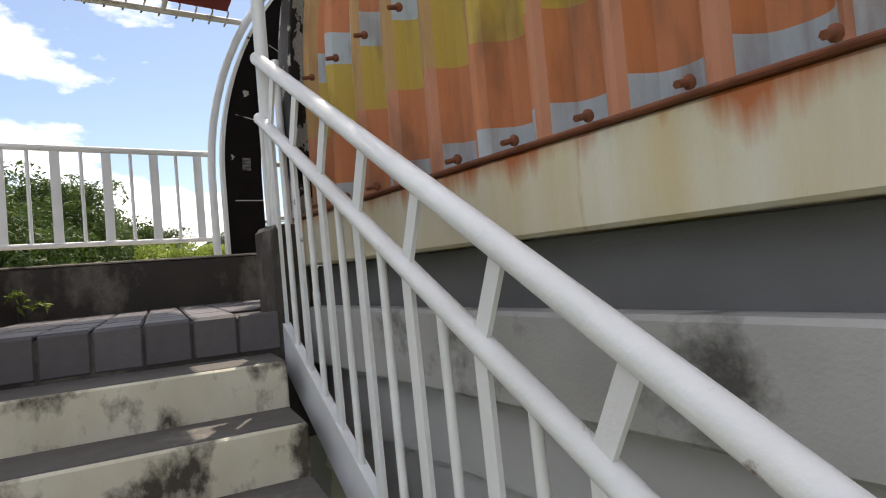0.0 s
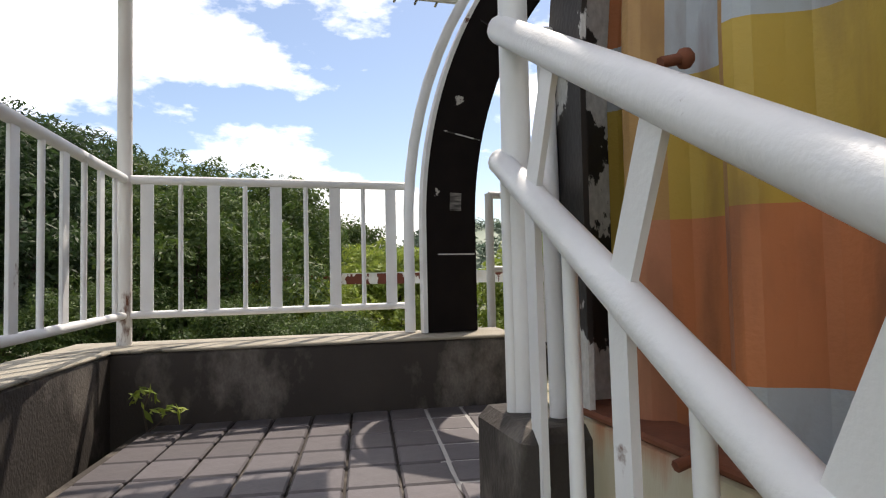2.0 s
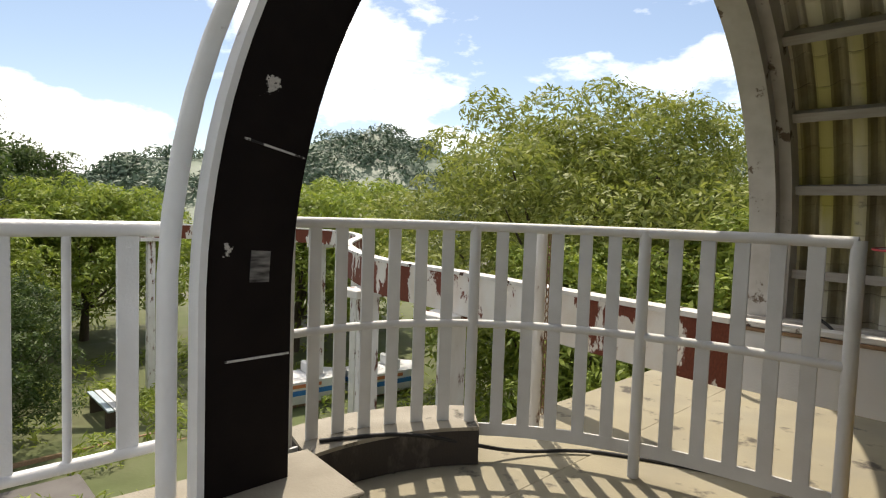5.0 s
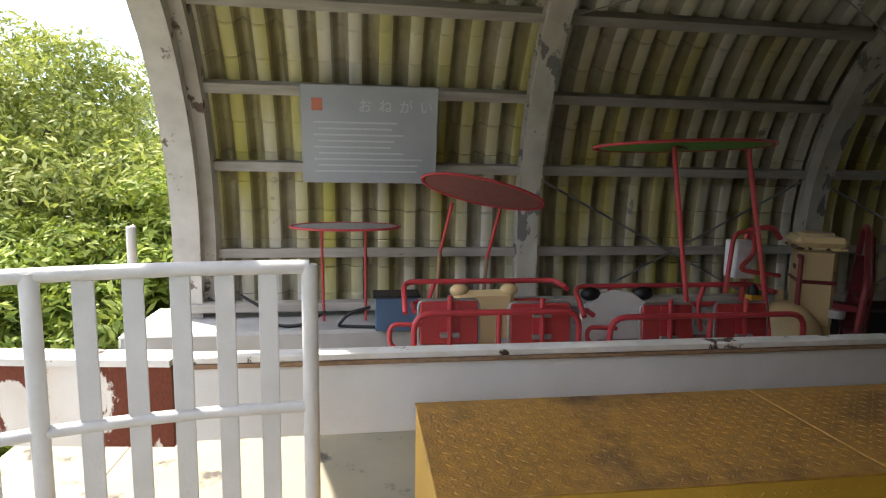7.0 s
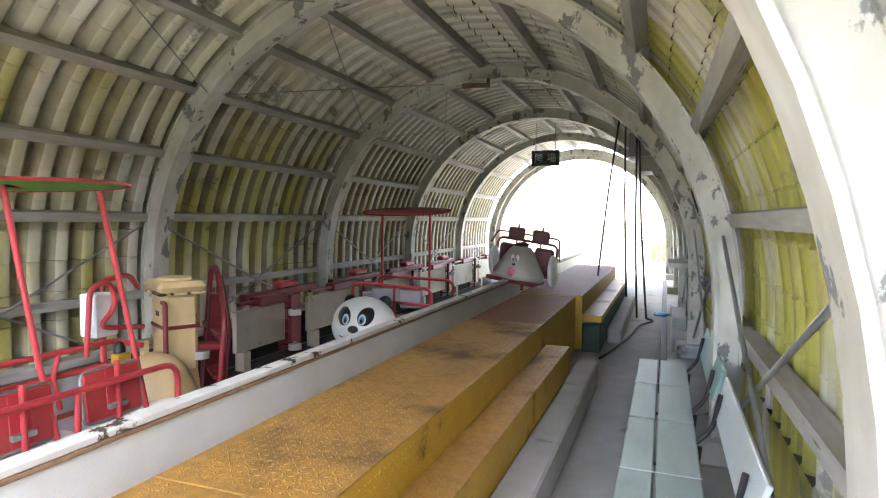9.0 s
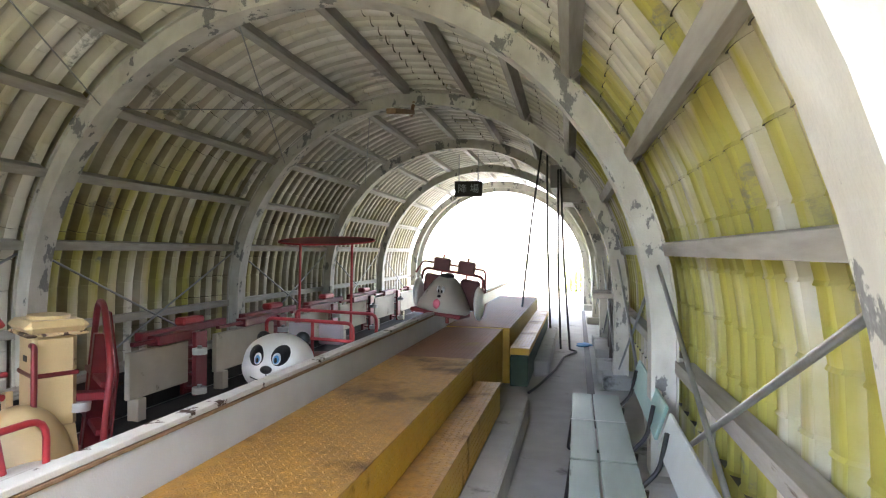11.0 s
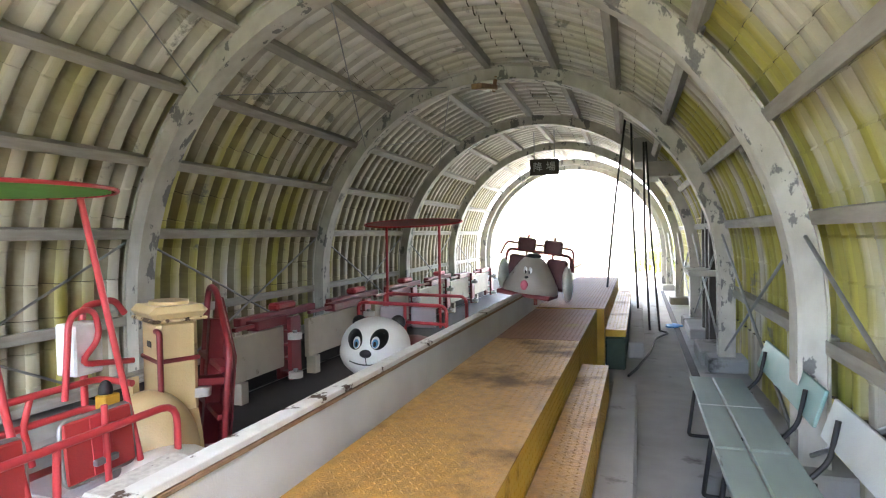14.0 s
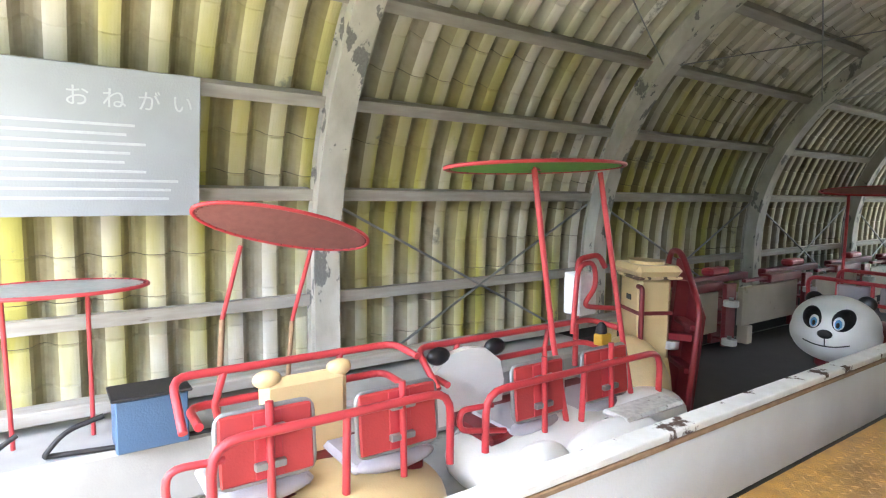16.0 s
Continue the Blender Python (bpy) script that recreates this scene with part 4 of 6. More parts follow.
awning = thing("awning", (-0.55, -0.7, 2.0), "dark red cloth awning laced over a steel frame", "awning")
part("cloth", Shape().add([(-1.62, 0.06, 2.03), (0.10, 0.06, 2.03), (0.10, -1.30, 2.36), (-1.62, -1.30, 2.36), (-1.62, 0.06, 2.038), (0.10, 0.06, 2.038), (0.10, -1.30, 2.368), (-1.62, -1.30, 2.368)],
                           [(0, 1, 2, 3), (7, 6, 5, 4), (0, 4, 5, 1), (1, 5, 6, 2), (2, 6, 7, 3), (3, 7, 4, 0)]), RED_CLOTH, awning)
part("front_bar", Shape().tube([(-1.66, 0.10, 1.955), (0.20, 0.10, 1.985)], 0.020, 10), RUSTY_POST, awning)
for i in range(17):
    x = -1.58 + i * 0.104
    part("lash", Shape().tube([(x, 0.10, 1.94), (x + 0.02, 0.125, 1.98), (x + 0.03, 0.08, 2.03), (x + 0.01, 0.05, 2.045)], 0.006, 6), PURLIN, awning)
for x in (-1.5, -0.9, -0.3):
    part("rafter", Shape().tube([(x, 0.09, 1.99), (x, -1.30, 2.33)], 0.016, 8), RUSTY_POST, awning)

awning.location.z -= 0.035

# curved fence across the open end
def bezier(t):
    a, b, c, d = Vector((0.50, 0.50)), Vector((1.15, 0.58)), Vector((1.75, 0.03)), Vector((1.766, -1.035))
    return (1 - t) ** 3 * a + 3 * t * (1 - t) ** 2 * b + 3 * t * t * (1 - t) * c + t ** 3 * d


FENCE_LINE = [bezier(i / 200) for i in range(201)]
FENCE_RUN = list(itertools.accumulate([0.0] + [(q - p).length for p, q in zip(FENCE_LINE, FENCE_LINE[1:])]))


def curved(s):
    """Fence line in plan, from the black arch round to the platform; s is the share of its length."""
    run = s * FENCE_RUN[-1]
    k = min(199, max(0, sum(1 for r in FENCE_RUN if r <= run) - 1))
    return FENCE_LINE[k].lerp(FENCE_LINE[k + 1], (run - FENCE_RUN[k]) / (FENCE_RUN[k + 1] - FENCE_RUN[k]))


def curved_fence():
    f = thing("curved_fence", (1.4, 0.1, 0), "curved grey-white steel fence with flat pickets across the open end", "fence")
    for name, z, r in (("top_rail", 1.028, 0.021), ("mid_rail", 0.60, 0.018)):
        part(name, Shape().tube([(*curved(i / 30), z) for i in range(31)], r, 12), GREY_RAIL, f)
    part("bottom_rail", Shape().tube([(*curved(i / 30), 0.125) for i in range(31)], 0.0, flat=(0.012, 0.055)), GREY_RAIL, f)
    for i in range(20):
        p, q = curved(i / 19), curved(min(1, i / 19 + 0.01))
        if i in (0, 7, 13, 19):
            part("post", Shape().tube([(p.x, p.y, 0.165 if i == 0 else 0.0), (p.x, p.y, 1.035)], 0.024, 14), GREY_RAIL, f)
            continue
        m = Matrix.Translation((p.x, p.y, 0)) @ Matrix.Rotation(math.atan2(q.y - p.y, q.x - p.x), 4, "Z")
        part("picket", Shape().box((-0.027, -0.006, 0.14), (0.027, 0.006, 1.012), 0.002, m), GREY_RAIL, f)
    return f


curved_fence()
curb = Shape()
outl = [curved(i / 24 * 0.34) + Vector((0.02, -0.13)) for i in range(25)] + [curved(0.40 - i / 24 * 0.40) + Vector((0.10, 0.17)) for i in range(25)]
outl = [(min(p.x, 1.60), p.y) for p in outl]
# Curved kerb likewise: sunlit top painted pale, shadow side painted dark.
solo("curved_kerb_top", Shape().slab(outl, 0.150, 0.165), CURB_TOP, "top of the curved kerb, coloured pale as sunlit", "kerb", kind="structure")
solo("curved_kerb", curb.slab(outl, -0.0, 0.149), CONCRETE_DARK, "curved weathered concrete kerb under the fence, shadow side coloured dark", "kerb", kind="structure")

# ---------- track girder ----------
GX0, GX1, GZ0, GZ1 = 2.075, 2.125, 0.36, 0.655
girder = thing("track_girder", (2.25, -7.5, 0.36), "white steel track girder with flaking rusty top edge", "track")
part("web", Shape().box((GX0, -15.0, GZ0), (GX1, -0.55, GZ1 - 0.014), 0.004), GIRDER_IN, girder)
part("top_flange", Shape().box((GX0 - 0.012, -15.0, GZ1 - 0.012), (GX1 + 0.012, -0.55, GZ1 + 0.012), 0.003), GIRDER_TOP, girder)
part("edge_strip", Shape().box((GX0 - 0.016, -15.0, GZ1 - 0.03), (GX0 - 0.002, -0.56, GZ1 - 0.014), 0.003), RUST_EDGE, girder)
for y in (-1.9, -4.5, -7.1, -9.7, -12.3):
    part("support", Shape().box((GX0 + 0.004, y - 0.09, 0.004), (GX1 - 0.004, y + 0.09, GZ0), 0.006), GIRDER_IN, girder)


TRACK = [Vector((x, y, 0)) for x, y in ((2.10, -0.55), (2.20, 0.2), (2.45, 1.5), (2.66, 2.8), (3.6, 4.6), (5.3, 6.7), (6.15, 8.7), (5.5, 10.4), (2.8, 12.6), (-3.0, 18.0), (-10.0, 20.5))]


def track_line(s):
    """Outer track in plan: a smooth line through a few places, s from 0 to 1."""
    n = len(TRACK) - 1
    k = min(int(s * n), n - 1)
    t = s * n - k
    p0, p1, p2, p3 = TRACK[max(k - 1, 0)], TRACK[k], TRACK[k + 1], TRACK[min(k + 2, n)]
    return 0.5 * (2 * p1 + (p2 - p0) * t + (2 * p0 - 5 * p1 + 4 * p2 - p3) * t * t + (3 * p1 - p0 - 3 * p2 + p3) * t ** 3)


outer = thing("outer_track_girder", (3, 5, 0.3), "white steel track girder outdoors, paint flaking to red rust", "track")
line = [track_line(i / 80) for i in range(81)]
part("web", Shape().tube([p + Vector((0, 0, 0.5)) for p in line], 0.0, flat=(0.10, 0.29)), GIRDER_OUT, outer)
part("top_flange", Shape().tube([p + Vector((0, 0, 0.655)) for p in line], 0.0, flat=(0.12, 0.024)), GIRDER_TOP, outer)
for s in (0.205, 0.31, 0.47, 0.63, 0.78, 0.88):
    p = track_line(s)
    post = thing("track_post", (p.x, p.y, -3.2), "white steel column with rust carrying the track", "column", "track columns")
    part("shaft", Shape().tube([(p.x, p.y, -3.2), (p.x, p.y, 0.28)], 0.0, flat=(0.15, 0.15)), RUSTY_POST, post)
    part("cap", Shape().box((p.x - 0.25, p.y - 0.16, 0.28), (p.x + 0.25, p.y + 0.16, 0.352), 0.006), RUSTY_POST, post)


# ---------- stepped boarding platforms ----------
def lozenges(x0, x1, y0, y1, z, pitch=0.034, vertical=None):
    """Raised tread-plate lozenges over a rectangle, joined into one mesh; with vertical=x, on an upright side face."""
    verts, faces = [], []
    a, b = (y0, y1)
    nx, ny = int((x1 - x0) / pitch), int((b - a) / pitch)
    for i in range(nx):
        for j in range(ny):
            cx, cy = x0 + (i + 0.5) * pitch, a + (j + 0.5) * pitch
            s = 1 if (i + j) % 2 else -1
            u, w = Vector((0.7, 0.7 * s)) * 0.013, Vector((-0.7 * s, 0.7)) * 0.0045
            k = len(verts)
            for du, dh in ((u, 0), (w, 0), (-u, 0), (-w, 0)):
                p = (cx + du.x, cy + du.y, 0.0)
                verts.append((vertical, p[1], p[0]) if vertical is not None else (p[0], p[1], z))
            h = 0.0022
            verts.append((vertical - h, cy, cx) if vertical is not None else (cx, cy, z + h))
            for q in range(4):
                faces.append((k + q, k + (q + 1) % 4, k + 4))
    sh = Shape()
    sh.v, sh.f, sh.smooth = verts, faces, [False] * len(faces)
    return sh


def platform(name, x0, x1, y0, y1, z0, z1, top, side, label, tread=True, side_tread=True):
    p = thing(name, ((x0 + x1) / 2, (y0 + y1) / 2, z0), label, "platform", "boarding platforms")
    part("frame", Shape().box((x0 + 0.003, y0 + 0.003, z0), (x1 - 0.003, y1 - 0.003, z1 - 0.005), 0.004), side, p)
    deck = part("deck", Shape().box((x0, y0, z1 - 0.006), (x1, y1, z1), 0.002), top, p)
    if tread:
        t = part("tread_pattern", lozenges(x0 + 0.01, x1 - 0.01, y0 + 0.01, y1 - 0.01, z1 + 0.0002), top, p)
        t["kind"] = "stuff"
    if side_tread:
        t = part("side_pattern", lozenges(z0 + 0.02, z1 - 0.015, y0 + 0.01, y1 - 0.01, 0, vertical=x0 + 0.002), side, p)
        t["kind"] = "stuff"
    return p


platform("boarding_platform", 1.29, 1.88, -2.56, -1.36, 0.0, 0.55, YELLOW, YELLOW_SIDE, "worn yellow tread-plate platform, end unit")
platform("boarding_platform", 1.29, 1.88, -5.60, -2.566, 0.0, 0.55, YELLOW, YELLOW_SIDE, "worn yellow tread-plate platform beside the white girder")
platform("boarding_platform", 1.29, 1.88, -7.30, -5.606, 0.0, 0.55, RUST_PLATE, YELLOW_SIDE, "rust-brown tread-plate platform between yellow units")
platform("boarding_platform", 1.22, 1.88, -11.5, -7.306, 0.0, 0.56, RUST_PLATE, YELLOW_SIDE, "rust-brown punched platform near the far opening")
platform("platform_step", 1.105, 1.286, -5.70, -2.56, 0.0, 0.37, YELLOW, YELLOW_SIDE, "worn yellow tread-plate step")
platform("platform_step", 1.02, 1.216, -11.1, -7.25, 0.30, 0.37, YELLOW, YELLOW_SIDE, "yellow tread-plate step on a green base", side_tread=False)
solo("step_base", Shape().box((1.03, -11.05, 0.0), (1.21, -7.2, 0.298), 0.01), surface("dark_green_step_base", (0.05, 0.085, 0.06), rough=0.7), "dark green painted step base", "base")
solo("concrete_step", Shape().box((0.925, -6.02, 0.0), (1.10, -2.56, 0.185), 0.012), CONCRETE, "grey concrete lowest step", "step", "lowest steps", "structure")
solo("concrete_step", Shape().box((0.86, -11.0, 0.0), (1.015, -7.75, 0.165), 0.012), CONCRETE, "grey concrete lowest step", "step", "lowest steps", "structure")

# ---------- outdoors ----------
def ground_height(x, y):
    r = max(0.0, math.hypot(x - 2, y + 5) - 9)
    h = -3.2 + 0.35 * noise.noise(Vector((x * 0.06, y * 0.06, 0)))
    d = math.hypot(x, y)
    if y > 10:
        h += max(0.0, d - 55) * 0.10
    return h + min(r, 1) * 0.05


verts, faces = [], []
rings_r = [0, 4, 8, 12, 16, 20, 25, 30, 36, 44, 55, 70, 90, 120, 170, 260, 500, 1500]
for r in rings_r:
    for k in range(48):
        a = 2 * math.pi * k / 48
        x, y = r * math.cos(a), r * math.sin(a) - 3
        verts.append((x, y, ground_height(x, y) if r < 200 else 8.0 if y > 10 else -3))
for i in range(len(rings_r) - 1):
    for k in range(48):
        faces.append((i * 48 + k, (i + 1) * 48 + k, (i + 1) * 48 + (k + 1) % 48, i * 48 + (k + 1) % 48))
solo("ground", Shape().add(verts, faces, True), GROUND, "grass and gravel ground below the station", "ground", kind="structure")


def leaves(blobs, count, size, seed, squash=0.6):
    """Many small leaf sprays scattered in the shells of a set of blobs (centre, radius)."""
    rng = np.random.default_rng(seed)
    weights = np.array([b[1] ** 2 for b in blobs])
    weights = weights / weights.sum()
    pick = rng.choice(len(blobs), count, p=weights)
    cs = np.array([b[0] for b in blobs])[pick]
    rs = np.array([b[1] for b in blobs])[pick]
    u = rng.normal(size=(count, 3))
    u /= np.linalg.norm(u, axis=1)[:, None]
    u[:, 2] = np.where(u[:, 2] < -0.35, -u[:, 2], u[:, 2])
    rad = rs * (0.62 + 0.46 * rng.random(count) ** 0.6)
    c = cs + u * rad[:, None] * np.array([1, 1, 0.85])
    nrm = u * 0.55 + rng.normal(size=(count, 3)) * 0.45 + np.array([0, 0, 0.35])
    nrm /= np.linalg.norm(nrm, axis=1)[:, None]
    t = np.cross(nrm, rng.normal(size=(count, 3)))
    t /= np.linalg.norm(t, axis=1)[:, None]
    b = np.cross(nrm, t)
    s = (size * (0.6 + 0.8 * rng.random(count)))[:, None]
    quad = np.stack([c - t * s, c - b * s * squash * 0.5 + nrm * s * 0.12, c + t * s, c + b * s * squash * 0.5 + nrm * s * 0.12], 1).reshape(-1, 3)
    me = bpy.data.meshes.new("leaves")
    me.vertices.add(count * 4)
    me.vertices.foreach_set("co", quad.astype(np.float32).ravel())
    me.loops.add(count * 4)
    me.loops.foreach_set("vertex_index", np.arange(count * 4, dtype=np.int32))
    me.polygons.add(count)
    me.polygons.foreach_set("loop_start", np.arange(0, count * 4, 4, dtype=np.int32))
    me.update(calc_edges=True)
    return me


def tapered(sh, pts, r0, r1, seg=8):
    pts = [Vector(p) for p in pts]
    n = len(pts)
    rings = []
    for i, p in enumerate(pts):
        d = (pts[min(i + 1, n - 1)] - pts[max(i - 1, 0)]).normalized()
        side = d.cross(Vector((0.3, 1, 0.1))).normalized()
        up = side.cross(d)
        r = r0 + (r1 - r0) * i / (n - 1)
        rings.append([p + (side * math.cos(a) + up * math.sin(a)) * r for a in [2 * math.pi * k / seg for k in range(seg)]])
    faces = [(i * seg + q, i * seg + (q + 1) % seg, (i + 1) * seg + (q + 1) % seg, (i + 1) * seg + q) for i in range(n - 1) for q in range(seg)]
    return sh.add([p for r in rings for p in r], faces, True)


def tree(x, y, z, height, width, seed, mat, label, count=9000, size=0.11, low=0.25, name="tree"):
    rng = random.Random(seed)
    t = thing(name, (x, y, z), label, "tree", "broadleaf trees")
    trunk = Shape()
    top = Vector((0.1 * width, 0, height * 0.75))
    tapered(trunk, [(0, 0, -0.2), (0.03 * width, 0.02, height * 0.3), top], 0.035 * height * 0.8, 0.03)
    blobs = []
    for i in range(16):
        a = i * 2.4 + rng.random()
        h = height * (low + 0.16 + (0.60 - low * 0.4) * (i / 15) ** 0.9)
        f = math.sin(math.pi * min(0.97, max(0.10, (h / height - low * 0.6) / (1.05 - low * 0.6)))) ** 0.7
        rr = width * 0.33 * f * (0.75 + 0.4 * rng.random())
        c = Vector((math.cos(a) * rr, math.sin(a) * rr, h))
        blobs.append((c, width * (0.17 + 0.10 * rng.random()) * (0.7 + 0.4 * f)))
        tapered(trunk, [(0, 0, height * 0.22), c * 0.5 + Vector((0, 0, height * 0.08)), c], 0.011 * height, 0.012, 6)
    for i in range(10):
        a = rng.random() * 6.28
        c = Vector((math.cos(a) * width * 0.42 * rng.random(), math.sin(a) * width * 0.42 * rng.random(), height * (low + 0.1 + 0.8 * (1 - low) * rng.random())))
        blobs.append((c, width * 0.11))
    for k in range(6):
        a = k * math.pi / 2.5
        q = 0.0 if k == 5 else 0.17 * width
        blobs.append((Vector((math.cos(a) * q, math.sin(a) * q, height * 0.74)), width * (0.2 if k < 5 else 0.23)))
    for c, r in blobs:      # keep the outline of the crown a dome
        c.z = min(c.z, height * (1.0 - 0.5 * (Vector((c.x, c.y)).length / (0.5 * width)) ** 2) - r * 0.9)
    clumps = []
    for c, r in blobs:
        clumps.append((c, r * 0.62))
        for k in range(9):
            v = Vector((rng.gauss(0, 1), rng.gauss(0, 1), rng.gauss(0.15, 0.9))).normalized()
            clumps.append((c + v * r * (0.62 + 0.22 * rng.random()), r * (0.26 + 0.16 * rng.random())))
    blobs = clumps
    part("trunk", trunk, BARK, t).location = (x, y, z)
    part("crown", leaves(blobs, count, size, seed), mat, t).location = (x, y, z)
    return t


def again(t, x, y, z, s, turn):
    c = copy_thing(t, pose(x, y, z, 0, 0, turn) @ Matrix.Scale(s, 4))
    return c


big = tree(10.4, 5.6, -3.2, 7.4, 8.4, 3, LEAF_B, "large rounded broadleaf tree with olive green leaves", 70000, 0.075, 0.08)
bush_right = tree(7.4, 3.6, -3.2, 4.2, 4.4, 5, LEAF_C, "bright green broadleaf tree below the big one", 34000, 0.07, 0.05)
mid = tree(7.8, 13.2, -3.2, 5.2, 6.0, 7, LEAF_C, "spreading bright green tree beyond the track", 32000, 0.095, 0.1)
dark = tree(-7.6, 15.0, -3.2, 9.2, 8.0, 9, LEAF_D, "dense dark green broadleaf tree", 40000, 0.10, 0.06)
oak = tree(-2.9, 15.5, -3.2, 7.3, 6.6, 11, LEAF_A, "mid-green broadleaf tree behind the fence", 36000, 0.09, 0.06)


# ---------- ride cars stored beside the track ----------
def seat_unit(car, y0, y1, x, z0, z1, post_low, lean=0.10):
    """Red seat back with metal edging and straps, a grey pan and its post."""
    m = Matrix.Translation((x, 0, z0)) @ Matrix.Rotation(lean, 4, "Y")
    back = part("seat_back", Shape().box((-0.014, y0, 0.0), (0.014, y1, z1 - z0), 0.012, m), RED_PAD, car, "faded red seat back")
    loop = [(0.0, y0 + 0.0, 0.0), (0.0, y1, 0.0), (0.0, y1, z1 - z0), (0.0, y0, z1 - z0)]
    part("edging", Shape().tube([m @ Vector(p) for p in loop], 0.009, 8, closed=True, bend=0.04), STEEL, back, "dull metal edging")
    part("seat_pan", Shape().box((x + 0.02, y0 - 0.01, z0 - 0.075), (x + 0.30, y1 + 0.01, z0 - 0.035), 0.016).ball((x + 0.03, (y0 + y1) / 2, z0 - 0.05), (0.05, (y1 - y0) / 2, 0.035), 14, 8), SEAT_GREY, car, "grey plastic seat pan")
    ym = (y0 + y1) / 2
    for h in (0.25, 0.75):
        part("bracket", Shape().box((x - 0.035, ym - 0.05, z0 + (z1 - z0) * h - 0.012), (x - 0.012, ym + 0.05, z0 + (z1 - z0) * h + 0.012), 0.003), STEEL, back, "bolted metal bracket")
    part("back_plate", Shape().box((-0.020, ym - 0.045, 0.01), (-0.0145, ym + 0.045, z1 - z0 - 0.01), 0.002, m), RED, back)
    part("seat_post", Shape().tube([(x - 0.035, ym, post_low), (x - 0.02, ym, z1 + 0.03)], 0.013, 10), RED, car)


def ride_car(name, label, ya, yb, seats, body, head, z_low=0.10):
    car = thing(name, ((2.75 + 3.3) / 2, (ya + yb) / 2, 0.004), label, "ride car", "stored ride cars")
    ym, half = (ya + yb) / 2, abs(yb - ya) / 2
    part("body", Shape().ball((2.98, ym, 0.20), (0.36, half * 1.02, 0.196), 28, 16, lambda u: 1.0 if u.z < 0.4 else 1.0 - 0.35 * (u.z - 0.4)), body, car)
    part("floor_pan", Shape().box((2.90, ym - half * 0.80, 0.30), (3.28, ym + half * 0.80, 0.345), 0.012), RED_DARK, car)
    for y0, y1, z0, z1 in seats:
        seat_unit(car, y0, y1, 2.88, z0, z1, 0.33)
    zr = seats[0][3] - 0.05
    front = [(2.82, ya - 0.02, 0.34), (2.82, ya - 0.02, zr), (2.82, yb + 0.03, zr - 0.0), (2.82, yb + 0.03, 0.34)]
    part("front_rail", Shape().tube(front, 0.0155, 10, bend=0.09), RED, car)
    part("front_stay", Shape().tube([(2.82, ym, zr), (2.83, ym, 0.34)], 0.014, 10), RED, car)
    for z, k in ((seats[0][3] + 0.03, 0.0), (seats[0][3] - 0.09, 0.05)):
        rear = [(3.12, ya - k, z - 0.15 if k == 0 else z - 0.02), (3.30, ya - k, z - 0.01), (3.30, yb + k, z - 0.01), (3.10, yb + k, z - 0.02)]
        part("rear_rail", Shape().tube(rear, 0.0155, 10, bend=0.06), RED, car)
    for k in (0.2, 0.72):
        y = ya + (yb - ya) * k
        part("rear_post", Shape().tube([(3.30, y, seats[0][3] + 0.02), (3.29, y + 0.04, seats[0][3] - 0.10), (3.30, y, 0.36)], 0.014, 10), RED, car)
    part("arm_loop", Shape().tube([(2.83, ya - 0.03 - 0.10, 0.40), (2.83, ya + 0.10, 0.45), (2.83, ya + 0.10, zr - 0.05), (2.83, ya - 0.06, zr - 0.06)], 0.012, 8, bend=0.05), RED, car)
    return car


cat = ride_car("ride_car", "cream fibreglass ride car with red tube rails and two red seats", -1.42, -2.32, [(-1.78, -1.47, 0.44, 0.67), (-2.27, -1.94, 0.42, 0.65)], CREAM, CREAM)
cat_panel = part("animal_panel", Shape().box((3.18, -2.05, 0.30), (3.25, -1.70, 0.655), 0.03), CREAM, cat, "cream animal-shaped back panel")
for y in (-1.73, -2.02):
    part("ear", Shape().ball((3.215, y, 0.655), (0.035, 0.055, 0.035), 12, 8), CREAM, cat_panel)

WORN_COVER = surface("speckled_worn_fibreglass", (0.60, 0.58, 0.53), (0.42, 0.40, 0.36), rough=0.8, grain=40, amount=0.9, stain=(0.12, 0.09, 0.07), stain_at=0.62, stain_scale=12)
dog = ride_car("ride_car", "white fibreglass ride car with black spots, red rails and seats", -2.44, -3.60, [(-2.96, -2.66, 0.39, 0.63), (-3.40, -3.09, 0.39, 0.63)], FIBRE_WHITE, FIBRE_WHITE)
for y, z, r in ((-2.97, 0.345, 0.045), (-3.06, 0.37, 0.025), (-2.52, 0.25, 0.10), (-3.22, 0.33, 0.022)):
    part("black_spot", Shape().ball((2.68 + 0.02 * (z > 0.3), y, z), (0.035, r, r * 0.6), 14, 8), FIBRE_BLACK, dog, "black painted spot")
PANEL_X = Matrix.Translation((3.24, -2.68, 0.29)) @ Matrix(((0, 0, 1, 0), (-1, 0, 0, 0), (0, 1, 0, 0), (0, 0, 0, 1)))
dog_panel = part("animal_panel", Shape().slab([(-0.20, 0.0), (0.20, 0.0), (0.215, 0.16), (0.19, 0.26), (0.10, 0.33), (0.0, 0.345), (-0.10, 0.33), (-0.20, 0.25), (-0.225, 0.14)], -0.022, 0.022, PANEL_X), FIBRE_WHITE, dog, "white animal-shaped back panel")
for y in (-2.52, -2.85):
    part("ear", Shape().ball((3.24, y, 0.615), (0.035, 0.062, 0.042), 14, 8), FIBRE_BLACK, dog_panel, "black ear")
part("head", Shape().ball((2.86, -3.50, 0.25), (0.17, 0.29, 0.14), 20, 12), FIBRE_WHITE, dog)
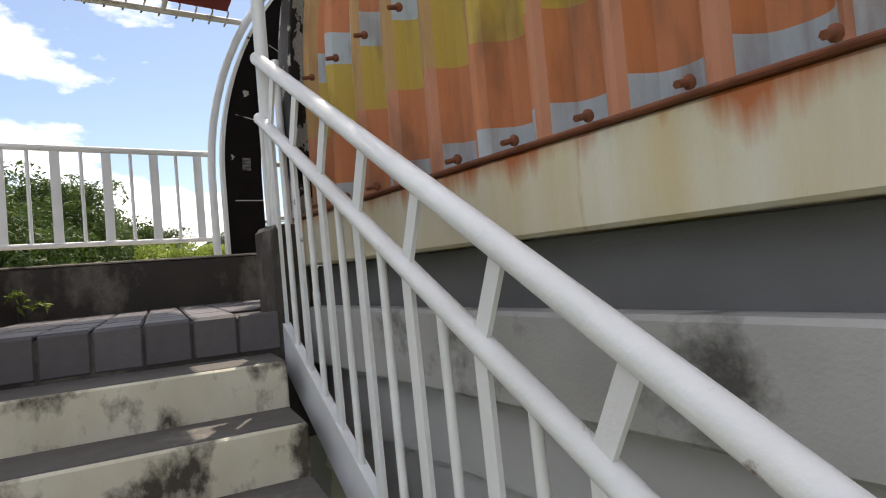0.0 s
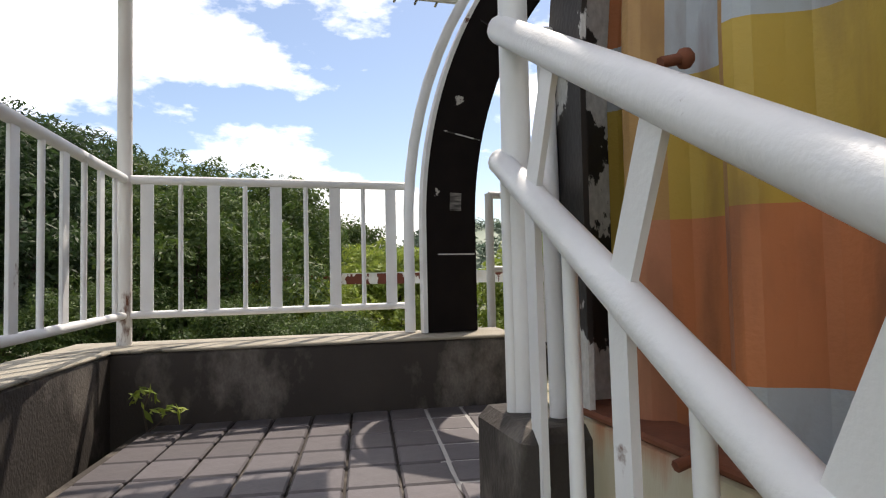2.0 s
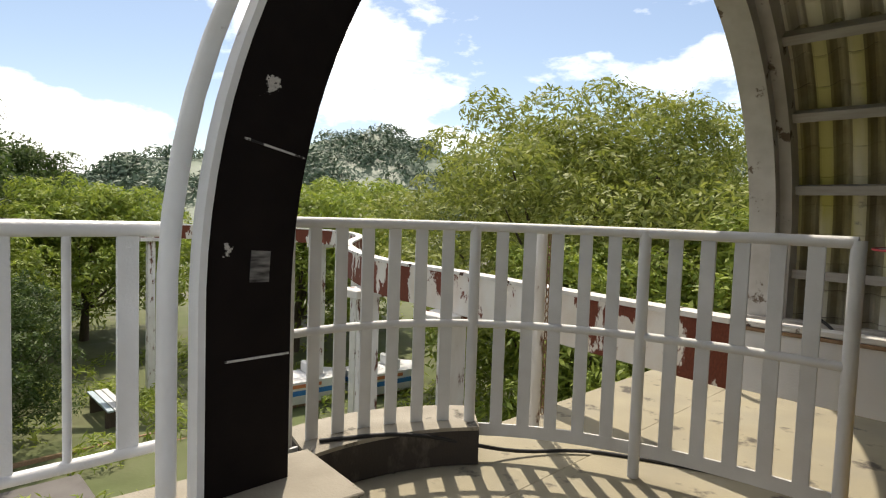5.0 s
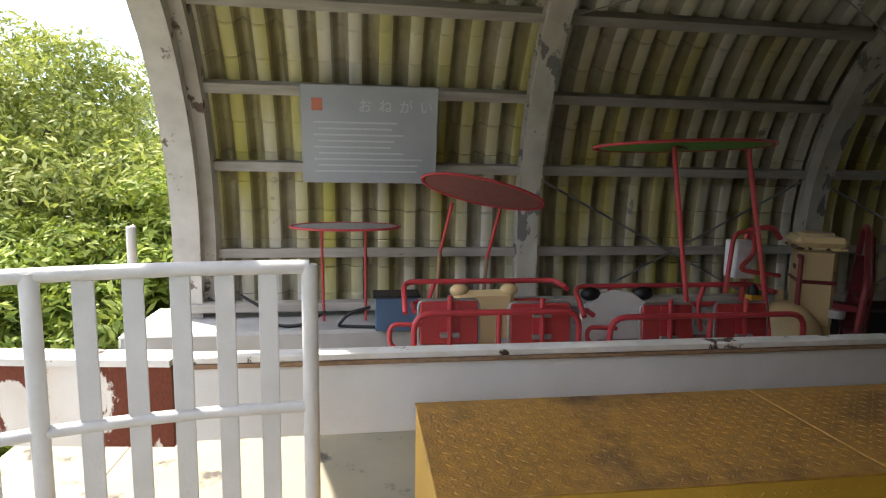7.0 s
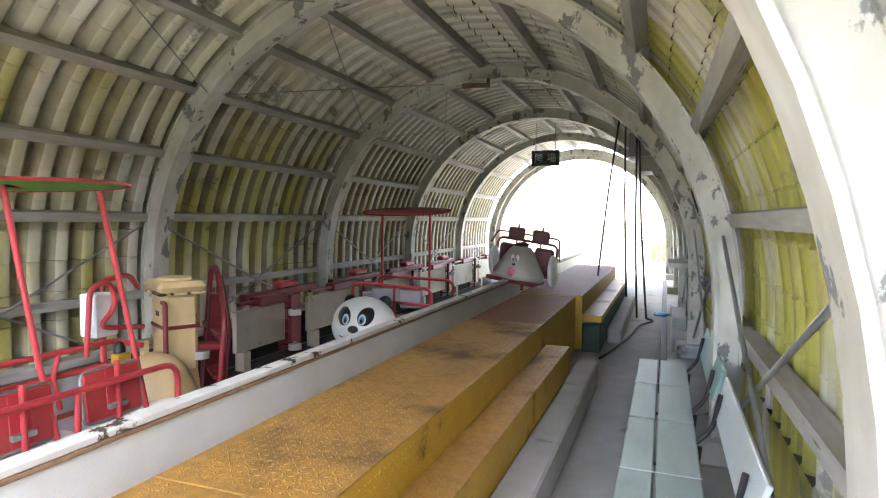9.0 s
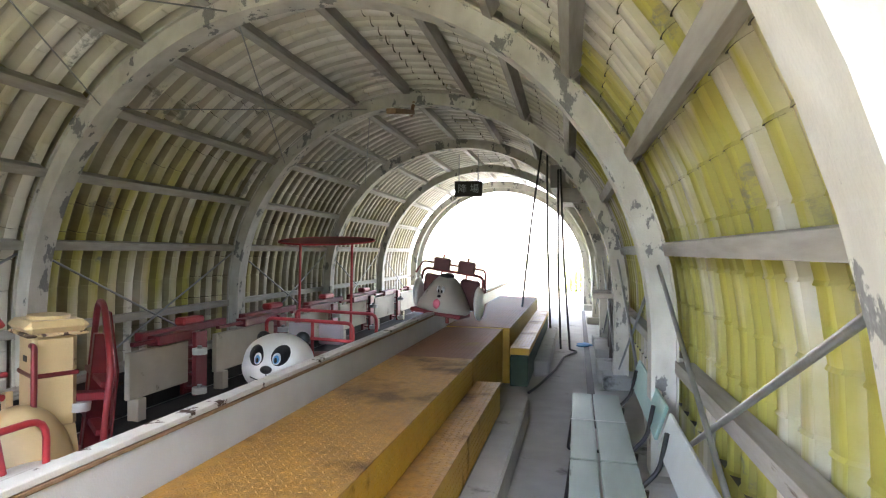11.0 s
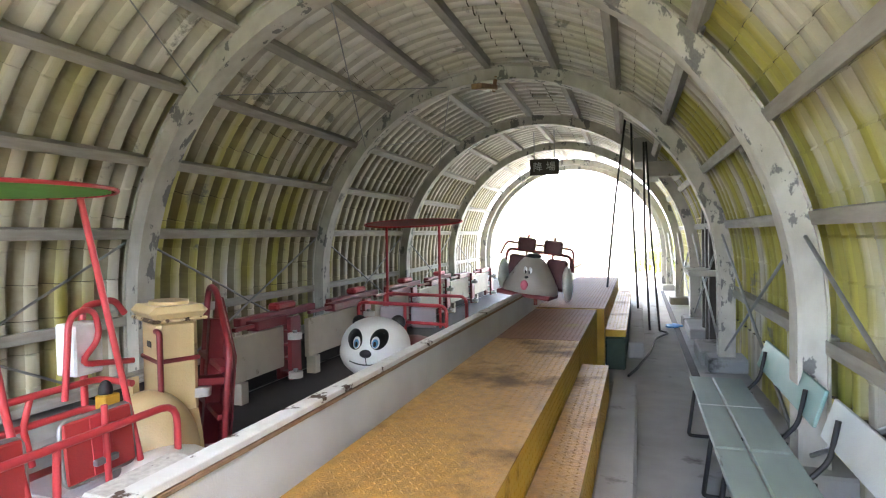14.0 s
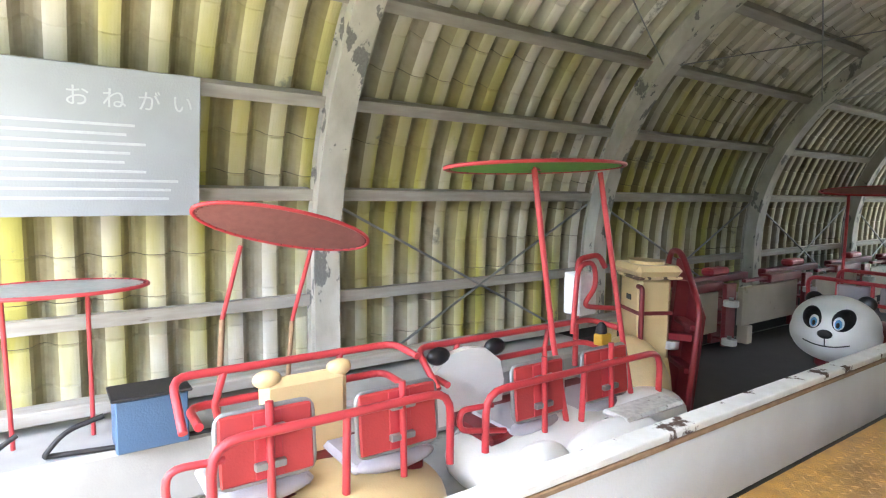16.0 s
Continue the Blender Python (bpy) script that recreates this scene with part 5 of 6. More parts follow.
part("fender", Shape().ball((2.62, -2.56, 0.31), (0.07, 0.16, 0.12), 20, 12).ball((2.62, -2.98, 0.33), (0.075, 0.30, 0.10), 20, 12), FIBRE_WHITE, dog, "white fender over the wheel arch")
part("wheel_arch", Shape().ball((2.575, -2.52, 0.27), (0.035, 0.10, 0.085), 18, 10), CABLE, dog, "dark wheel arch")
part("worn_cover", Shape().box((2.58, -3.42, 0.405), (2.72, -3.02, 0.43), 0.01, Matrix.Identity(4)), WORN_COVER, dog, "speckled worn cover")


def canopy(parent, c, ry, rx, cloth, tilt=None, name="canopy"):
    """Oval cloth laced into a red tube hoop."""
    m = Matrix.Translation(c) @ (tilt if tilt is not None else Matrix.Identity(4))
    hoop = [m @ Vector((rx * math.cos(a), ry * math.sin(a), 0)) for a in [2 * math.pi * k / 40 for k in range(40)]]
    cp = part(name, Shape().slab([(rx * 0.97 * math.cos(a), ry * 0.97 * math.sin(a)) for a in [2 * math.pi * k / 40 for k in range(40)]], -0.003, 0.003, m), cloth, parent)
    part("hoop", Shape().tube(hoop, 0.0085, 8, closed=True), RED, cp, "red tube hoop")
    lace = Shape()
    for k in range(44):
        a = 2 * math.pi * (k + 0.5) / 44
        p = Vector((rx * math.cos(a), ry * math.sin(a), 0))
        q = Vector((rx * 0.95 * math.cos(a + 0.04), ry * 0.95 * math.sin(a + 0.04), 0))
        lace.tube([m @ (q + Vector((0, 0, 0.005))), m @ (p * 1.012 + Vector((0, 0, 0.008))), m @ (q + Vector((0, 0, -0.006)))], 0.0035, 5)
    part("lacing", lace, RED_DARK, cp, "cord lacing")["kind"] = "stuff"
    return cp


canopy(dog, (3.03, -2.94, 1.475), 0.525, 0.20, GREEN_CLOTH, Matrix.Rotation(radians(6), 4, "Y") @ Matrix.Rotation(radians(-2), 4, "X"))
part("canopy_pole", Shape().tube([(2.86, -2.96, 0.33), (2.93, -2.93, 0.70), (2.98, -2.84, 1.46)], 0.0135, 10), RED, dog)
part("canopy_pole", Shape().tube([(2.86, -3.42, 0.33), (2.93, -3.40, 0.70), (2.99, -3.28, 1.46)], 0.0135, 10), RED, dog)
part("canopy_brace", Shape().tube([(2.98, -2.84, 1.465), (3.2, -3.1, 1.47)], 0.007, 6), RED, dog)
part("hand_loop", Shape().tube([(3.20, -3.35, 0.62), (3.20, -3.38, 0.98), (3.20, -3.50, 1.0), (3.2, -3.53, 0.86), (3.2, -3.42, 0.76), (3.2, -3.70, 0.72)], 0.014, 10, bend=0.06), RED, dog)

maroon = thing("canopy_frame", (3.55, -1.9, 0.30), "maroon cloth canopy on red poles leaning by the wall", "canopy", "loose canopies")
canopy(maroon, (3.50, -1.92, 1.20), 0.385, 0.115, MAROON, Matrix.Rotation(radians(12), 4, "X") @ Matrix.Rotation(radians(40), 4, "Y"))
part("pole", Shape().tube([(3.52, -1.73, 1.13), (3.60, -1.67, 0.82)], 0.010, 8), RED, maroon)
part("pole", Shape().tube([(3.52, -2.03, 1.10), (3.60, -1.97, 0.78)], 0.010, 8), RED, maroon)
part("pole_foot", Shape().tube([(3.60, -1.67, 0.82), (3.66, -1.65, 0.304)], 0.012, 8), RUST_EDGE, maroon)
part("pole_foot", Shape().tube([(3.60, -1.97, 0.78), (3.66, -1.95, 0.304)], 0.012, 8), RUST_EDGE, maroon)

grey_can = thing("canopy_frame", (3.95, -1.1, 0.30), "grey cloth canopy on thin red poles by the wall", "canopy", "loose canopies")
canopy(grey_can, (3.93, -1.08, 0.95), 0.36, 0.17, GREY_CLOTH, Matrix.Rotation(radians(-3), 4, "Y"))
part("pole", Shape().tube([(3.93, -0.92, 0.945), (3.95, -0.93, 0.304)], 0.009, 8), RED, grey_can)
part("pole", Shape().tube([(3.93, -1.21, 0.945), (3.95, -1.21, 0.304)], 0.009, 8), RED, grey_can)

# upended car by the oily floor: cream hood with a red undercarriage
CHIPPED = surface("chipped_cream_edge", (0.62, 0.48, 0.28), (0.5, 0.36, 0.18), rough=0.7, grain=14, stain=(0.10, 0.055, 0.03), stain_at=0.47, stain_scale=9, spread=0.03)
up_car = thing("upended_car", (3.3, -3.9, 0.004), "cream ride car standing on end with its red undercarriage showing", "ride car")
part("hood", Shape().ball((3.07, -3.66, 0.33), (0.23, 0.20, 0.31), 24, 16, lambda u: 1.0 - 0.15 * max(0, u.z)), CREAM, up_car)
UP = Matrix.Translation((3.13, -3.86, 0.0)) @ Matrix.Rotation(radians(-28), 4, "Z")
part("body", Shape().box((-0.125, -0.095, 0.44), (0.125, 0.095, 0.905), 0.022, UP), CREAM, up_car)
part("skirt", Shape().slab([(-0.20, 0.0), (0.17, 0.0), (0.15, 0.20), (0.115, 0.34), (0.125, 0.46), (-0.125, 0.46), (-0.17, 0.36), (-0.21, 0.20)], -0.085, 0.085, UP @ Matrix.Rotation(radians(90), 4, "X")), CREAM, up_car, "flared cream hull edge")
part("side_board", Shape().slab([(0.03, 0.02), (0.22, 0.02), (0.20, 0.22), (0.15, 0.40), (0.14, 0.60), (0.06, 0.62), (0.05, 0.40), (0.0, 0.24)], -0.015, 0.015, UP @ Matrix.Translation((0.02, 0.14, 0)) @ Matrix.Rotation(radians(90), 4, "X")), CREAM, up_car, "flat cream board with a cut edge")
part("cap", Shape().box((-0.175, -0.135, 0.915), (0.175, 0.135, 0.975), 0.028, UP), CREAM, up_car, "cream cap with chipped paint")
part("cap_lid", Shape().slab([(0.12 * math.cos(a), 0.09 * math.sin(a)) for a in [k * math.pi / 12 for k in range(24)]], 0.976, 0.992, UP), CREAM, up_car)
part("chipped_edge", Shape().box((-0.168, -0.130, 0.900), (0.168, 0.130, 0.916), 0.006, UP), CHIPPED, up_car, "flaking edge under the cap")
part("red_band", Shape().box((-0.130, -0.100, 0.70), (0.130, 0.100, 0.722), 0.004, UP), RED_DARK, up_car)
part("slot", Shape().box((-0.03, 0.0945, 0.77), (0.03, 0.0985, 0.80), 0.002, UP), CABLE, up_car)
part("bracket_tube", Shape().tube([UP @ Vector(p) for p in [(-0.17, 0.10, 0.45), (-0.17, 0.10, 0.86), (-0.12, 0.10, 0.86)]], 0.014, 8, bend=0.04), RED_DARK, up_car)
lean = Matrix.Translation((3.13, -4.10, 0.0)) @ Matrix.Rotation(radians(-38), 4, "Z") @ Matrix.Rotation(radians(5), 4, "X")
frame_pts = [(-0.30, 0, 0.02), (0.30, 0, 0.02), (0.30, 0, 1.02), (0.10, 0, 1.02), (-0.30, 0, 0.74)]
under = part("undercarriage", Shape().tube([lean @ Vector(p) for p in frame_pts], 0.018, 10, closed=True, bend=0.09), RED_DARK, up_car, "dark red tube undercarriage")
part("plate", Shape().slab([(-0.27, 0.03), (0.27, 0.03), (0.27, 0.97), (0.10, 0.97), (-0.27, 0.70)], -0.004, 0.004, lean @ Matrix.Translation((0, -0.04, 0)) @ Matrix.Rotation(radians(90), 4, "X")), RED_DARK, under)
for z in (0.16, 0.38, 0.62):
    part("cross_rib", Shape().box((-0.28, -0.03, z), (0.28, 0.035, z + 0.03), 0.004, lean), RED_DARK, under)
part("upright_rib", Shape().box((-0.02, -0.035, 0.04), (0.05, 0.045, 0.86), 0.004, lean), RED_DARK, under)
for z in (0.07, 0.50):
    part("roller", Shape().tube([lean @ Vector((-0.2, 0.12, z)), lean @ Vector((-0.2, 0.12, z + 0.045))], 0.065, 16), WHEEL, under, "pale roller wheel")
    part("roller_arm", Shape().box((-0.24, 0.0, z + 0.05), (-0.16, 0.13, z + 0.09), 0.004, lean), RED_DARK, under)
part("side_frame", Shape().tube([(3.42, -3.62, 0.35), (3.42, -3.62, 0.98), (3.42, -3.80, 1.0), (3.42, -3.86, 0.92)], 0.017, 10, bend=0.05), RED, up_car)
part("white_box", Shape().box((3.22, -3.56, 0.70), (3.34, -3.42, 0.93), 0.008), PURE_WHITE, up_car, "white plastic sheet tied to the frame")
part("lamp_body", Shape().ball((3.10, -3.46, 0.64), (0.03, 0.03, 0.05), 12, 8), CABLE, up_car, "black lamp housing")
part("lamp_clip", Shape().box((3.06, -3.50, 0.57), (3.12, -3.42, 0.63), 0.006), YELLOW_SIDE, up_car, "yellow clip")


# white panels with red bogies behind the cars
def bogie(y, length, label, x=3.60):
    b = thing("bogie_unit", (x, y, 0.004), label, "bogie", "stored bogie units")
    part("panel", Shape().box((x - 0.025, y - length, 0.17), (x + 0.025, y, 0.53), 0.006), PANEL_WHITE, b, "dirty white side panel")
    fr = part("bogie_frame", Shape().box((x - 0.09, y - length - 0.17, 0.05), (x - 0.05, y - length - 0.01, 0.60), 0.005).box((x + 0.03, y - length - 0.17, 0.05), (x + 0.07, y - length - 0.01, 0.60), 0.005), RED_DARK, b, "dark red steel bogie frame")
    for z in (0.10, 0.22, 0.34, 0.46, 0.57):
        part("rung", Shape().box((x - 0.06, y - length - 0.16, z), (x + 0.05, y - length - 0.03, z + 0.018), 0.003), RED_DARK, fr)
    part("top_arm", Shape().box((x - 0.05, y - length - 0.02, 0.54), (x + 0.07, y + 0.02 - length * 0.45, 0.62), 0.008).box((x - 0.02, y - length * 0.5, 0.57), (x + 0.02, y - 0.05, 0.60), 0.004), RED_DARK, b)
    for z in (0.115, 0.45):
        part("roller", Shape().tube([(x - 0.15, y - length + 0.02, z - 0.03), (x - 0.15, y - length + 0.02, z + 0.02)], 0.062, 16), WHEEL, b, "pale roller wheel")
        part("axle", Shape().tube([(x - 0.15, y - length + 0.02, z + 0.02), (x - 0.15, y - length + 0.02, z + 0.045)], 0.02, 8), STEEL, b)
    part("foot", Shape().box((x - 0.06, y - 0.14, 0.0), (x + 0.04, y - 0.05, 0.17), 0.005), PANEL_WHITE, b)
    return b


bogie(-5.22, 0.68, "white side panel and red bogie with pale rollers", 3.88)
for y in (-6.30, -7.75, -9.20, -10.65, -12.1):
    bogie(y, 1.05, "long white side panel with red bogie and rollers", 3.88)
for y in (-6.1, -7.6, -9.1, -10.6):
    bm = thing("red_beam", (4.09, y, 0.28), "dark red steel coupling beam lying on the ledge", "beam", "red beams")
    part("bar", Shape().box((4.03, y - 0.62, 0.56), (4.11, y + 0.55, 0.63), 0.008), RED_DARK, bm)
    part("leg", Shape().box((4.04, y - 0.1, 0.282), (4.10, y - 0.02, 0.56), 0.005), RED_DARK, bm)
    part("hook", Shape().box((4.01, y - 0.25, 0.63), (4.13, y + 0.05, 0.70), 0.02, Matrix.Translation((0, 0, 0)) ), RED, bm)

# panda-faced car
panda = thing("panda_car", (2.80, -5.7, 0.004), "panda-faced white fibreglass ride car with red rails", "ride car")
PM = Matrix.Translation((2.84, -5.63, 0.455)) @ Matrix.Rotation(radians(9), 4, "Z") @ Matrix.Rotation(radians(10), 4, "X") @ Matrix.Scale(1.05, 4)
head = part("head", Shape().ball((0, 0, 0), (0.255, 0.25, 0.205), 36, 24, lambda u: 1.0 + 0.20 * max(0.0, -u.z) ** 0.8), FIBRE_WHITE, panda)
head.matrix_basis = PM


def on_head(x, z, lift=0.004):
    """A place on the front of the head for a detail at sideways x and height z."""
    f = 1.0
    for _ in range(12):
        u = Vector((x / (0.255 * f), 0, z / (0.205 * f)))
        f = 1.0 + 0.20 * max(0.0, -u.z) ** 0.8
    return Vector((x, 0.25 * f * math.sqrt(max(0.0, 1 - u.x ** 2 - u.z ** 2)) + lift, z))


def oval_on_head(cx, cz, rx, rz, lift, tilt=0.0):
    sh = Shape()
    c = on_head(cx, cz, lift + 0.004)
    ringv = []
    for k in range(24):
        a = 2 * math.pi * k / 24
        dx, dz = rx * math.cos(a), rz * math.sin(a)
        ringv.append(on_head(cx + dx * math.cos(tilt) - dz * math.sin(tilt), cz + dx * math.sin(tilt) + dz * math.cos(tilt), lift))
    back = [p - Vector((0, 0.02, 0)) for p in ringv]
    sh.add([PM @ p for p in [c, *ringv, *back]], [(0, 1 + (k + 1) % 24, 1 + k) for k in range(24)] + [(1 + k, 1 + (k + 1) % 24, 25 + (k + 1) % 24, 25 + k) for k in range(24)], True)
    return sh


for s in (-1, 1):
    patch = part("eye_patch", oval_on_head(s * 0.088, 0.040, 0.058, 0.076, 0.004, s * -0.3), FIBRE_BLACK, head, "black eye patch")
    part("eye_white", oval_on_head(s * 0.068, 0.015, 0.028, 0.042, 0.011), PURE_WHITE, head)
    part("iris", oval_on_head(s * 0.068, 0.010, 0.019, 0.030, 0.016), BLUE_EYE, head, "blue iris")
    part("pupil", oval_on_head(s * 0.066, 0.004, 0.010, 0.018, 0.021), FIBRE_BLACK, head)
    part("ear", Shape().ball(PM @ Vector((s * 0.15, -0.06, 0.165)), (0.063, 0.037, 0.058), 16, 10), FIBRE_BLACK, head, "black ear")
part("nose", Shape().ball(PM @ on_head(0, -0.062, 0.0), (0.048, 0.026, 0.031), 16, 10), FIBRE_BLACK, head, "black nose")
part("mouth", Shape().tube([PM @ on_head(x, -0.140 + 1.6 * x * x, 0.002) for x in [(-0.13 + 0.026 * k) for k in range(11)]], 0.0045, 6), FIBRE_BLACK, head)
part("mouth_line", Shape().tube([PM @ on_head(0, -0.085, 0.002), PM @ on_head(0, -0.140, 0.002)], 0.004, 6), FIBRE_BLACK, head)
part("chassis", Shape().box((2.60, -6.5, 0.12), (3.0, -5.7, 0.24), 0.02), RED_DARK, panda)
part("axle_block", Shape().box((2.70, -5.80, 0.0), (2.90, -5.65, 0.26), 0.02), RED_DARK, panda)
part("rear_body", Shape().ball((2.82, -6.22, 0.27), (0.26, 0.40, 0.15), 20, 12), RED_DARK, panda, "dark red rear body")
for x in (2.66, 2.95):
    part("seat_back", Shape().box((x - 0.115, -6.22, 0.50), (x + 0.115, -6.19, 0.68), 0.012), SEAT_GREY, panda, "grey seat back")
part("rail", Shape().tube([(2.42, -6.10, 0.42), (2.42, -6.12, 0.70), (3.25, -6.14, 0.72), (3.25, -6.16, 0.45)], 0.0155, 10, bend=0.07), RED, panda)
part("rail", Shape().tube([(2.42, -6.10, 0.55), (3.25, -6.14, 0.57)], 0.014, 10), RED, panda)
part("rail", Shape().tube([(2.42, -6.7, 0.42), (2.42, -6.7, 0.72), (3.25, -6.7, 0.74), (3.25, -6.7, 0.45)], 0.0155, 10, bend=0.07), RED, panda)
part("rail_post", Shape().tube([(2.80, -6.13, 0.35), (2.80, -6.13, 0.72)], 0.014, 10), RED, panda)
canopy(panda, (2.95, -6.72, 1.415), 0.26, 0.49, MAROON, Matrix.Rotation(radians(-9), 4, "X"))
part("canopy_pole", Shape().tube([(3.22, -6.7, 0.45), (3.22, -6.72, 1.41)], 0.013, 8), RED, panda)
part("canopy_pole", Shape().tube([(2.68, -6.7, 0.42), (2.68, -6.72, 1.41)], 0.013, 8), RED, panda)

# rabbit-faced car on the girder by the far platform
HEADREST = surface("dark_maroon_headrest", (0.13, 0.045, 0.05), rough=0.6)
rab = thing("rabbit_car", (2.05, -8.5, 0.66), "taupe rabbit-faced ride car tilted on the girder", "ride car")
RM = Matrix.Translation((2.02, -7.75, 0.645)) @ Matrix.Scale(0.9, 4) @ Matrix.Rotation(radians(-8), 4, "Y") @ Matrix.Rotation(radians(-6), 4, "Z")
rbody = part("body", Shape().add([], []), FIBRE_GREY, rab)
bell = Shape()
prof = [(0.0, 0.28, 0.20), (0.03, 0.325, 0.25), (0.10, 0.32, 0.255), (0.20, 0.265, 0.23), (0.30, 0.205, 0.20), (0.38, 0.155, 0.165), (0.43, 0.11, 0.12), (0.455, 0.05, 0.05), (0.46, 0.004, 0.004)]
bv = []
for z, rx, ry in prof:
    for k in range(24):
        a = 2 * math.pi * k / 24
        c, s = math.cos(a), math.sin(a)
        bv.append(RM @ Vector((rx * math.copysign(abs(c) ** 0.8, c), ry * math.copysign(abs(s) ** 0.8, s), z)))
bell.add(bv, [(i * 24 + k, i * 24 + (k + 1) % 24, (i + 1) * 24 + (k + 1) % 24, (i + 1) * 24 + k) for i in range(8) for k in range(24)] + [tuple(range(23, -1, -1))], True)
rbody.data = bell.mesh("body")
rbody.data.materials.append(FIBRE_GREY)


def rdot(x, z, rx, rz, mat, name, lift=0.0):
    y = 0.245 - 0.30 * max(0, z - 0.12) - 0.25 * x * x + lift
    return part(name, Shape().ball(RM @ Vector((x, y, z)), (rx, 0.02, rz), 14, 8), mat, rbody)


rdot(0.01, 0.12, 0.042, 0.055, PINK, "mouth")
for s in (-1, 1):
    rdot(s * 0.03, 0.29, 0.02, 0.042, PURE_WHITE, "eye")
    rdot(s * 0.022, 0.275, 0.009, 0.02, FIBRE_BLACK, "pupil", 0.012)
    for k in range(3):
        part("whisker", Shape().tube([RM @ Vector((s * 0.11, 0.225 - 0.012 * k, 0.15 + 0.025 * k)), RM @ Vector((s * 0.20, 0.165 - 0.012 * k, 0.145 + 0.03 * k))], 0.004, 5), FIBRE_BLACK, rbody)
rdot(0.0, 0.215, 0.022, 0.015, FIBRE_BLACK, "nose", 0.012)
part("cap", Shape().ball(RM @ Vector((0, 0.02, 0.455)), (0.085, 0.08, 0.035), 14, 8), CABLE, rab, "small dark cap on the head")
for s in (-1, 1):
    part("headrest", Shape().box((s * 0.165 - 0.115, -0.22, 0.49), (s * 0.165 + 0.115, -0.17, 0.66), 0.022, RM), HEADREST, rab, "dark maroon headrest")
    part("headrest_post", Shape().tube([RM @ Vector((s * 0.165, -0.235, 0.20)), RM @ Vector((s * 0.165, -0.235, 0.70))], 0.012, 8), RED_DARK, rab)
    part("seat_back", Shape().box((s * 0.24 - 0.13, -0.24, 0.06), (s * 0.24 + 0.13, -0.16, 0.44), 0.03, RM), HEADREST, rab, "dark maroon seat back")
part("roll_bar", Shape().tube([RM @ Vector(p) for p in [(-0.42, -0.2, 0.05), (-0.40, -0.19, 0.50), (0.40, -0.19, 0.50), (0.42, -0.2, 0.05)]], 0.017, 8, bend=0.07), RED_DARK, rab)
part("roll_bar", Shape().tube([RM @ Vector(p) for p in [(0.42, 0.0, 0.44), (0.44, -0.24, 0.58), (-0.40, -0.24, 0.58), (-0.42, -0.3, 0.3)]], 0.012, 8, bend=0.05), RED_DARK, rab)
part("side_shell", Shape().ball(RM @ Vector((-0.40, -0.16, 0.17)), (0.055, 0.20, 0.19), 16, 10), FIBRE_WHITE, rab)
part("side_shell", Shape().ball(RM @ Vector((0.40, -0.16, 0.17)), (0.055, 0.20, 0.19), 16, 10), FIBRE_WHITE, rab)
part("skid", Shape().box((-0.30, -0.2, -0.02), (0.34, 0.24, 0.03), 0.01, RM), RED_DARK, rab)
for s in (-1, 1):
    part("roller_leg", Shape().tube([RM @ Vector((s * 0.12, 0.18, 0.0)), RM @ Vector((s * 0.14, 0.20, -0.09))], 0.02, 8), RED_DARK, rab)

# ---------- notice board, hanging sign ----------
def lettering(body, size, m, mat, parent, name="lettering", thick=0.002):
    cu = bpy.data.curves.new(name, "FONT")
    cu.body, cu.size, cu.extrude = body, size, thick
    cu.align_x, cu.align_y = "CENTER", "CENTER"
    cu.materials.append(mat)
    ob = new(name, cu)
    ob.parent = parent
    ob.matrix_parent_inverse = parent.matrix_basis.inverted()
    ob.matrix_basis = m
    return ob


board = thing("notice_board", (4.1, -1.25, 1.55), "grey notice board with faded white Japanese writing", "notice board")
BT = Matrix.Translation((4.06, -1.245, 1.555)) @ Matrix(((0, -0.19, -0.982, 0), (-1, 0, 0, 0), (0, 0.982, -0.19, 0), (0, 0, 0, 1)))
part("panel", Shape().box((-0.455, -0.325, -0.012), (0.455, 0.325, 0.0), 0.003, BT), SIGN_GREY, board)
for i, ch in enumerate("おねがい"):
    lettering(ch, 0.095, BT @ Matrix.Translation((-0.035 + i * 0.137, 0.19, 0.002)), SIGN_WHITE, board)
part("red_mark", Shape().box((-0.385, 0.16, 0.0005), (-0.315, 0.24, 0.003), 0.001, BT), SIGN_RED, board, "faded red square mark")
rng_b = random.Random(4)
for i in range(9):
    z = 0.085 - i * 0.041
    part("text_line", Shape().box((-0.345 if i % 2 else -0.375, z - 0.006, 0.0005), (0.12 + 0.26 * rng_b.random(), z + 0.006, 0.0025), 0.0008, BT), SIGN_WHITE, board, "faded line of writing")

hang = thing("hanging_sign", (2.28, -10.6, 2.33), "small black hanging sign with white characters", "sign")
part("board", Shape().box((2.05, -10.615, 2.20), (2.50, -10.585, 2.45), 0.004), SIGN_BLACK, hang)
for x in (2.12, 2.43):
    part("hanger", Shape().tube([(x, -10.6, 2.45), (x, -10.6, 2.88)], 0.008, 6), STEEL, hang)
HT = Matrix.Translation((2.275, -10.583, 2.32)) @ Matrix(((-1, 0, 0, 0), (0, 0, 1, 0), (0, 1, 0, 0), (0, 0, 0, 1)))
for i, ch in enumerate("降場"):
    lettering(ch, 0.15, HT @ Matrix.Translation((-0.10 + 0.2 * i, 0, 0)), SIGN_WHITE, hang)

